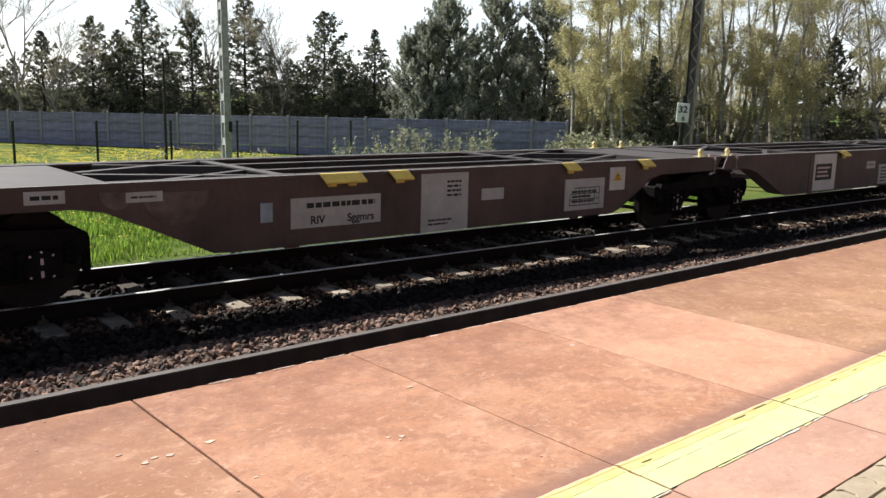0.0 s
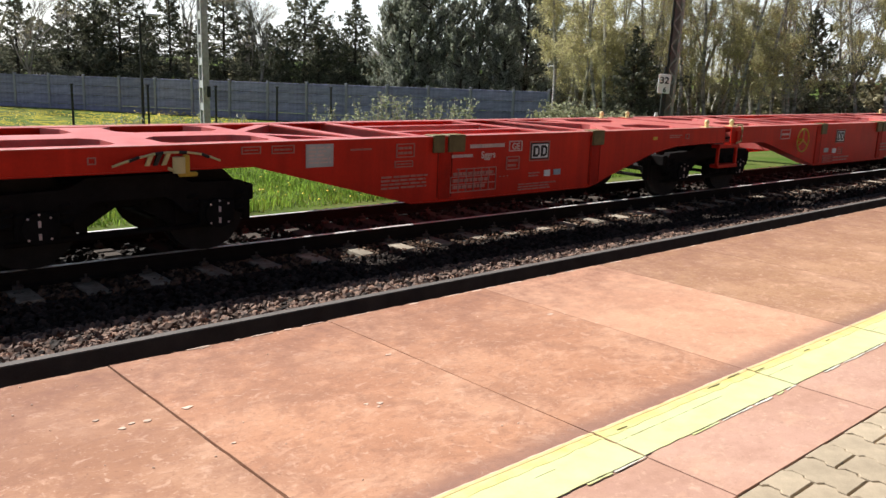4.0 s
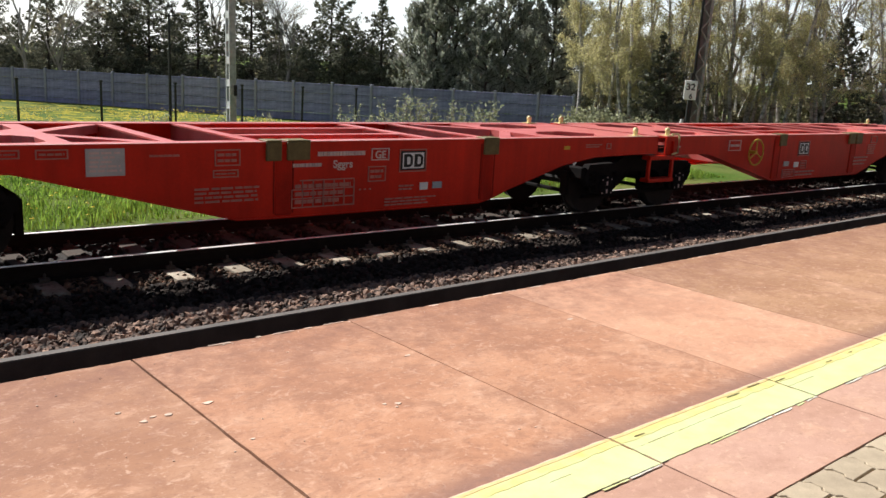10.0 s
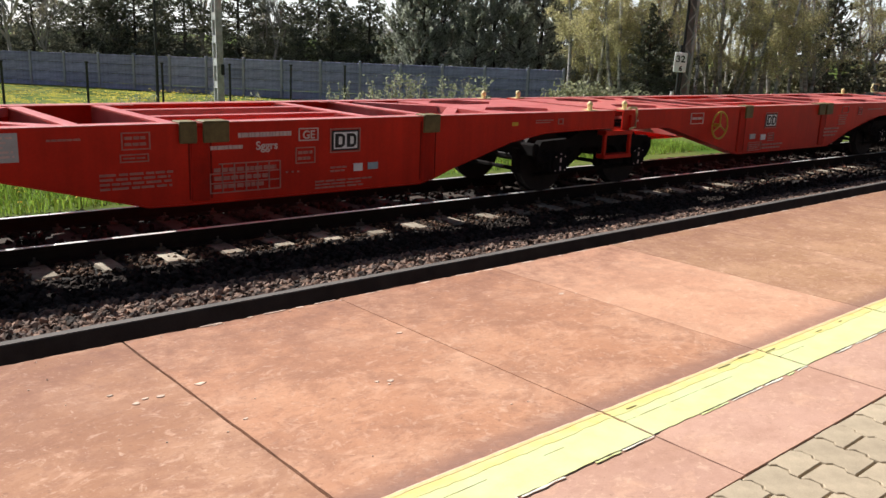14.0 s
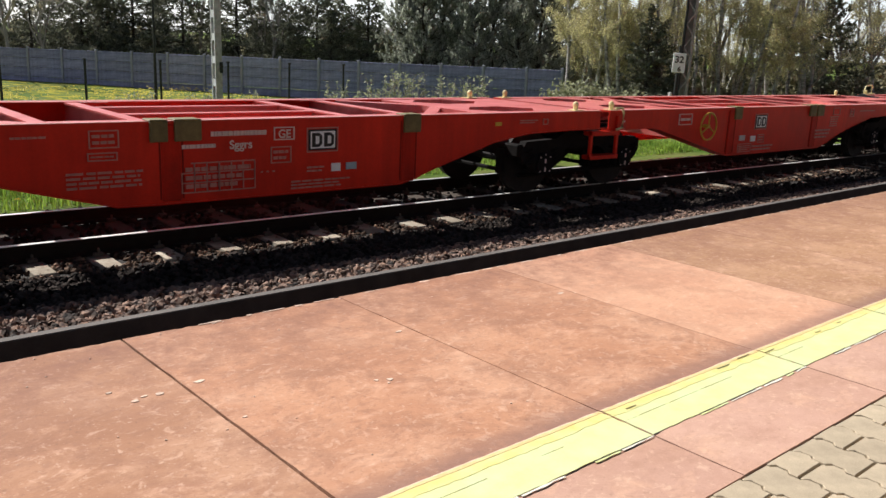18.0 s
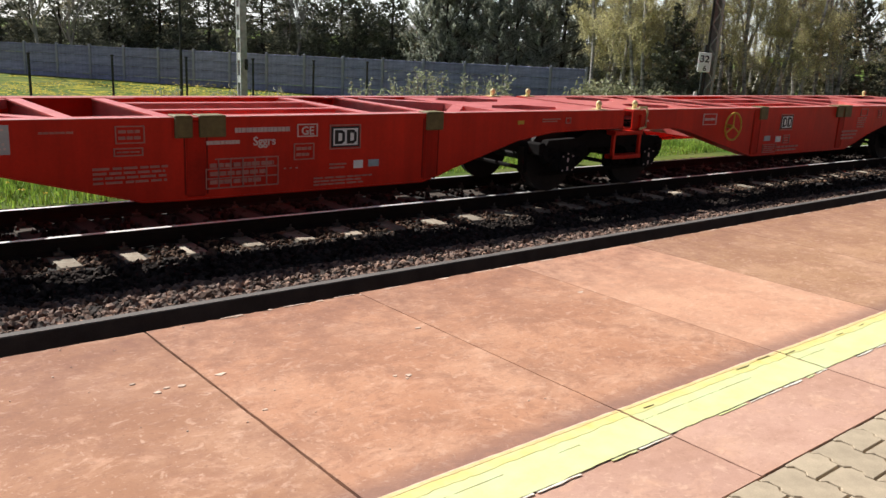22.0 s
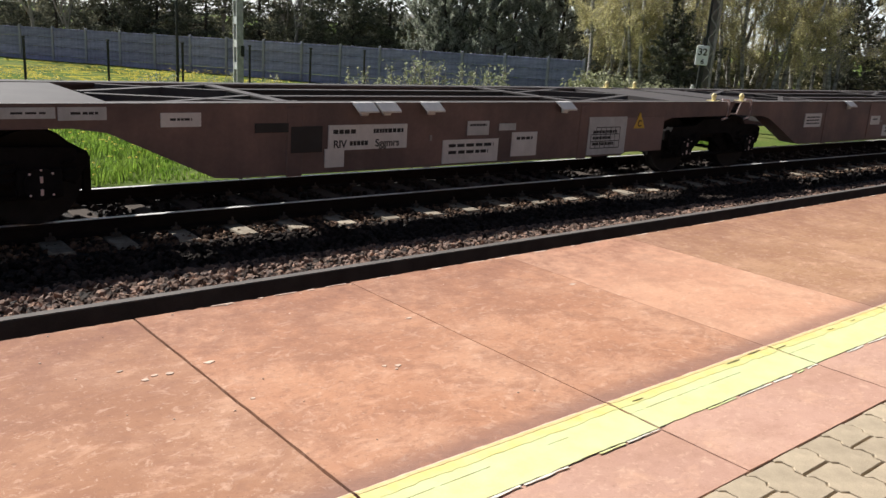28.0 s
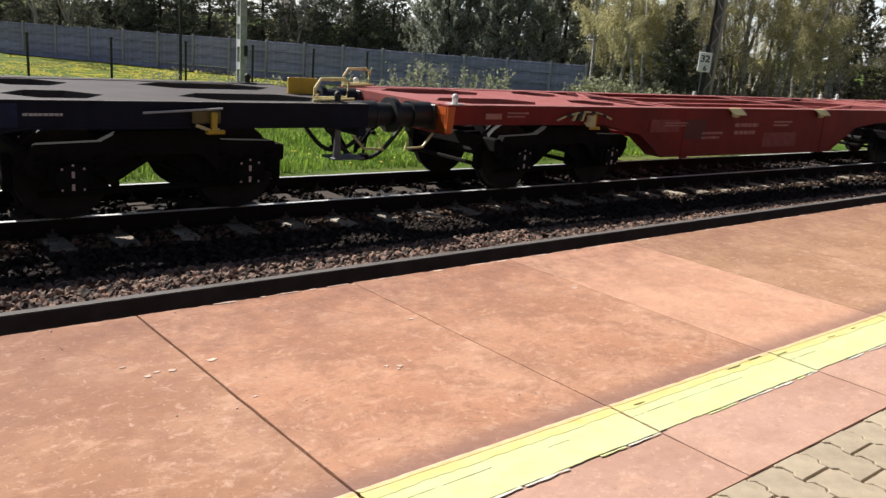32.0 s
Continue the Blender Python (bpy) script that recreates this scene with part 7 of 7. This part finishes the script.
        bars(w, 8.08, 8.36, 0.9, 0.96, 1, md, 4, 4)
        sign(w, 7.66, 8.58, 0.455, 0.75, pl)
        bars(w, 7.75, 8.5, 0.55, 0.72, 2, md, 6, 5)
        sign(w, 8.58, 8.87, 0.85, 0.94, gy)
        sign(w, 8.82, 9.28, 0.5, 0.82, pl)
        bars(w, 8.9, 9.2, 0.7, 0.78, 1, md, 4, 5)
        sign(w, 10.3, 11.12, 0.455, 1.0, gy, "pale load table panel")
        load_table(w, 10.36, 10.98, 0.55, 0.85, md)
        bm = prism(bmesh.new(), [(11.28, 0.82), (11.54, 0.82), (11.41, 1.06)], -HW - 0.004, -HW + 0.01)
        part("triangle", bm, M["safety"], w, "yellow triangle with a letter")
        writing("letter", "C", 0.13, md, w, pose(11.41, -HW - 0.006, 0.85, 90, 0, 0))
        sign(w, 16.18, 16.77, 0.74, 0.99, pl)
        bars(w, 16.24, 16.72, 0.78, 0.95, 3, md, 5, 8)
        sign(w, 18.75, 19.15, 0.74, 0.92, pl)
        bars(w, 18.85, 19.05, 0.82, 0.88, 1, md, 3, 8)
        sign(w, 19.79, 20.03, 0.84, 0.94, pl)
        sign(w, 19.33, 20.21, 0.5, 0.73, pl)
        bars(w, 19.45, 20.1, 0.56, 0.7, 2, md, 6, 9)
        sign(w, 20.40, 20.78, 0.62, 0.88, gy)
        sign(w, 21.90, 22.19, 0.845, 1.035, pl)
        bars(w, 22.03, 22.15, 0.95, 1.01, 2, md, 3, 9)
        sign(w, 18.66, 20.38, 0.47, 1.17, M["brown_patch"], "lighter repainted side field", "repainted_field").location.y += 0.0015
        for a, b, c, d in ((19.13, 19.30, 0.785, 0.85), (20.18, 20.33, 0.736, 0.846), (7.42, 7.52, 0.74, 0.84)):
            sign(w, a + 0.03, b - 0.04, c + 0.01, d - 0.02, M["worn_glint_grey"], "small worn reflector bracket", "reflector")
        sign(w, 10.3, 12.0, 0.47, 0.98, M["brown_patch"], "rusty lighter side field", "repainted_field").location.y += 0.0015
        big = (22.72, 23.3, 23.9)
    a, b, c = big
    part("name_panel", prism(bmesh.new(), [(a, 0.75), (b + 0.1, 0.75), (c - 0.05, 1.0), (c, 1.13), (b + 0.1, 1.16), (b + 0.08, 0.95), (a, 0.95)] if not first else [(a, 0.47), (a + 0.15, 0.47), (c - 0.1, 0.98), (c + 0.9, 1.02), (c + 0.9, 1.16), (a, 1.16)], -HW - 0.003, -HW + 0.01), M["white"] if not first else pl, w, "white owner's panel with a dark emblem")
    m = a + 0.32
    for k in range(3):
        t = 1.5708 + 2.0944 * k
        p, q = (m - 0.18 + 0.07 * math.cos(t), 0.85 + 0.07 * math.sin(t)), (m - 0.18 + 0.07 * math.cos(t + 1.4), 0.85 + 0.07 * math.sin(t + 1.4))
        r0, r1 = (m - 0.18 + 0.04 * math.cos(t), 0.85 + 0.04 * math.sin(t)), (m - 0.18 + 0.04 * math.cos(t + 1.4), 0.85 + 0.04 * math.sin(t + 1.4))
        part("emblem", prism(bmesh.new(), [p, q, r1, r0], -HW - 0.007, -HW - 0.001), M["mark_dark"], w, "dark emblem piece")
    for k in range(3):
        part("emblem", box(bmesh.new(), m - 0.05 + 0.125 * k, m + 0.05 + 0.125 * k, -HW - 0.007, -HW - 0.001, 0.81, 0.90), M["mark_dark"], w, "plain dark letter block")
    sign(w, 24.35, 25.0, 1.04, 1.16, M["mark_grey"])
    return tagged(w, "weathered oxide-brown articulated container wagon with pale panels", "wagon", "wagons of the freight train")


BLUE_UNDER = ([(0, 0.96), (3.45, 0.96), (3.68, 0.94), (5.45, 0.42), (10.42, 0.415), (12.1, 0.89), (12.5, 0.96), (13.4, 0.97)],
              [(13.6, 0.97), (15.0, 0.96), (15.3, 0.92), (17.08, 0.42), (21.5, 0.42), (23.3, 0.90), (23.7, 0.96), (27.3, 0.96)])


def blue_wagon():
    w = wagon_base("container_wagon", 27.3, 13.42, BLUE_UNDER, ((5.7, 9.6), (17.4, 21.2)), M["blue"], M["blue_deck"], M["rail_yellow"], M["steel_dark"], True, 2.3, loop=0.62)
    mk, md = M["mark_grey"], M["mark_dim"]
    brake_lever(w, 1.95, False)
    brake_lever(w, 25.2, False)
    foot_step(w, 27.0)
    lever_hook(w, 13.9, M["mark_clear"])
    part("end_board", box(bmesh.new(), 0.05, 0.09, 0.5, 1.15, TOP, TOP + 0.22), M["safety"], w, "yellow board at the wagon's end")
    part("end_board", box(bmesh.new(), 26.88, 27.28, -0.12, -0.08, TOP, TOP + 0.2, 0.008), M["safety"], w, "yellow board at the wagon's end")
    outline_box(w, 2.76, 3.05, 1.076, 1.172, mk, 1, 1)
    outline_box(w, 3.07, 3.37, 1.074, 1.172, mk, 1, 2)
    plate_tilt = prism(bmesh.new(), [(4.28, 1.10), (4.38, 1.125), (4.44, 0.92), (4.34, 0.90)], -HW - 0.003, -HW + 0.01)
    part("sign_plate", plate_tilt, M["mark_blue"], w, "pale blue sticker set askew")
    bars(w, 4.52, 4.79, 1.03, 1.12, 1, mk, 4, 3)
    bars(w, 5.07, 5.58, 1.025, 1.12, 1, mk, 7, 4)
    writing("letters", "RIV", 0.115, mk, w, pose(4.60, -HW - 0.003, 0.93, 90, 0, 0))
    bars(w, 4.71, 4.94, 0.92, 1.02, 1, mk, 5, 14)
    writing("letters", "Sggmrs", 0.115, mk, w, pose(5.23, -HW - 0.003, 0.93, 90, 0, 0))
    load_table(w, 5.12, 5.85, 0.555, 0.84, mk)
    for k in range(3):
        bars(w, 4.92 + 0.07 * k, 4.95 + 0.07 * k, 0.69, 0.72, 1, mk, 1, k)
    outline_box(w, 6.54, 6.94, 0.48, 1.01, M["rail_yellow"], 0, 1, 0.014)
    bars(w, 6.09, 6.30, 0.82, 1.07, 4, md, 2, 5)
    bars(w, 7.15, 7.95, 0.50, 0.535, 1, md, 8, 8)
    bars(w, 8.72, 9.02, 0.99, 1.035, 1, mk, 3, 6)
    bars(w, 8.74, 8.98, 0.81, 0.93, 2, mk, 2, 7)
    outline_box(w, 9.15, 9.29, 0.815, 0.94, mk, 1, 7)
    sign(w, 9.0, 9.32, 0.43, 0.727, M["blue_patch"], "cleaner blue square", "clean_field")
    part("triangle", prism(bmesh.new(), [(10.84, 0.915), (11.0, 0.915), (10.92, 1.06)], -HW - 0.004, -HW + 0.01), M["khaki"], w, "dirty yellow triangle with a letter")
    writing("letter", "C", 0.08, M["mark_dark"], w, pose(10.92, -HW - 0.006, 0.935, 90, 0, 0))
    part("diamond", prism(bmesh.new(), [(11.15, 0.967), (11.18, 0.928), (11.21, 0.967), (11.18, 1.006)], -HW - 0.003, -HW + 0.01), mk, w)
    bars(w, 11.38, 11.54, 0.93, 1.02, 2, mk, 2, 8)
    sign(w, 11.3, 11.5, 0.80, 0.90, M["blue_patch"], "cleaner blue square", "clean_field")
    sign(w, 16.05, 16.98, 0.74, 1.15, M["blue_patch"], "cleaner blue field", "clean_field").location.y += 0.0015
    hand_wheel(w, 17.11, 0.905, 0.205, M["mark_dim"])
    bars(w, 16.86, 16.95, 1.06, 1.10, 1, mk, 1, 9)
    bars(w, 17.26, 17.34, 1.06, 1.10, 1, mk, 1, 9)
    outline_box(w, 16.36, 16.74, 0.70, 0.895, M["mark_pale"])
    bars(w, 16.41, 16.69, 0.75, 0.85, 1, M["mark_pale"], 2, 9)
    outline_box(w, 18.68, 18.89, 0.94, 1.085, mk, 2, 10)
    bars(w, 18.21, 18.57, 0.75, 0.79, 1, mk, 4, 11)
    bars(w, 18.28, 18.45, 0.60, 0.67, 1, mk, 2, 12)
    bars(w, 18.65, 18.78, 0.57, 0.65, 1, mk, 2, 13)
    bars(w, 19.09, 19.31, 0.845, 0.885, 1, mk, 3, 12)
    bars(w, 21.15, 21.95, 0.98, 1.16, 2, md, 14, 13)
    bars(w, 21.15, 21.75, 0.90, 0.97, 1, mk, 12, 14)
    bars(w, 21.15, 22.08, 0.61, 0.88, 3, mk, 16, 15)
    outline_box(w, 22.59, 22.76, 0.914, 1.12, M["mark_pale"], 3, 16)
    outline_box(w, 22.90, 23.03, 0.917, 1.12, mk, 4, 17)
    sign(w, 23.05, 23.62, 0.97, 1.178, M["blue_patch"], "cleaner blue field", "clean_field")
    bars(w, 23.66, 24.0, 1.06, 1.107, 1, mk, 7, 18)
    return tagged(w, "dark blue-black articulated container wagon with pale lettering", "wagon", "wagons of the freight train")


OLD_UNDER = ([(0, 0.98), (2.9, 0.97), (3.3, 0.89), (3.75, 0.82), (4.32, 0.46), (9.5, 0.43), (10.4, 0.88), (11.3, 0.97), (13.75, 0.98)], BROWN_UNDER[1])


def old_red_wagon():
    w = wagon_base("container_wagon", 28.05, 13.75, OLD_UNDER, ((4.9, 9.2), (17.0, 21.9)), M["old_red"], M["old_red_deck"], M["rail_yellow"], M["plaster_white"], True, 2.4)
    corner_piece(w, 0, 1, M["orange"])
    brake_lever(w, 2.4)
    brake_lever(w, 25.6)
    foot_step(w, 27.75)
    sign(w, 4.82, 5.39, 0.72, 1.03, M["old_red_dark"], "darker overpainted square", "overpainted_field")
    sign(w, 3.96, 4.68, 0.84, 1.03, M["old_red_pale"], "pale faded lettering field", "faded_field")
    sign(w, 7.1, 8.2, 0.55, 0.80, M["old_red_pale"], "pale faded lettering field", "faded_field")
    sign(w, 0.63, 0.9, 1.04, 1.11, M["mark_white"], "small faded plate")
    for u in (5.95, 8.72, 17.5, 20.6):
        flap(w, u, u + 0.34, M["rail_yellow"])
    for k, (a, b, c, d) in enumerate(((4.3, 4.9, 0.92, 1.0), (5.3, 5.9, 0.7, 0.85), (6.2, 6.9, 0.75, 1.0), (7.4, 8.0, 0.9, 1.02), (1.0, 1.4, 1.05, 1.14))):
        bars(w, a, b, c, d, 2, M["mark_white"], 5, k)
    return tagged(w, "weathered dull red articulated container wagon, empty", "wagon", "wagons of the freight train")


def train_pose(u):
    return TRACK @ Matrix.Translation((u, 0, 0))


train = [(-29.55, brown_wagon(True)), (0.0, sooty_wagon())]
red = red_wagon()
train.append((26.4, red))
for k in range(2, 13):
    train.append((26.4 * k, copy_thing(red, train_pose(26.4 * k + 28.75))))
train += [(343.2, brown_wagon(False)), (372.3, blue_wagon()), (400.75, old_red_wagon())]


def run(t):
    return float(np.interp(t, [r[0] for r in RUN], [r[1] for r in RUN]))


def motions():
    for u, w in train:
        walk(w, [(t, train_pose(u - d)) for t, d in RUN])
        for ws in [o for o in w.children_recursive if "u" in o]:
            home = ws.matrix_basis.copy()
            here = u + ws["u"]
            inside = [k / FPS for k in range(int(32 * FPS) + 1) if -2.0 < here - run(k / FPS) < 24]
            rows = []
            for t in inside:
                rows.append((t, home @ Matrix.Rotation(-(run(t) - run(inside[0])) / WHEEL_R, 4, "Y")))
            if not rows:
                rows = [(0.0, home), (32.0, home)]
            if rows[0][0] > 0.01:
                rows = [(0.0, rows[0][1])] + rows
            if rows[-1][0] < 31.99:
                rows.append((32.0, rows[-1][1]))
            walk(ws, rows)


motions()
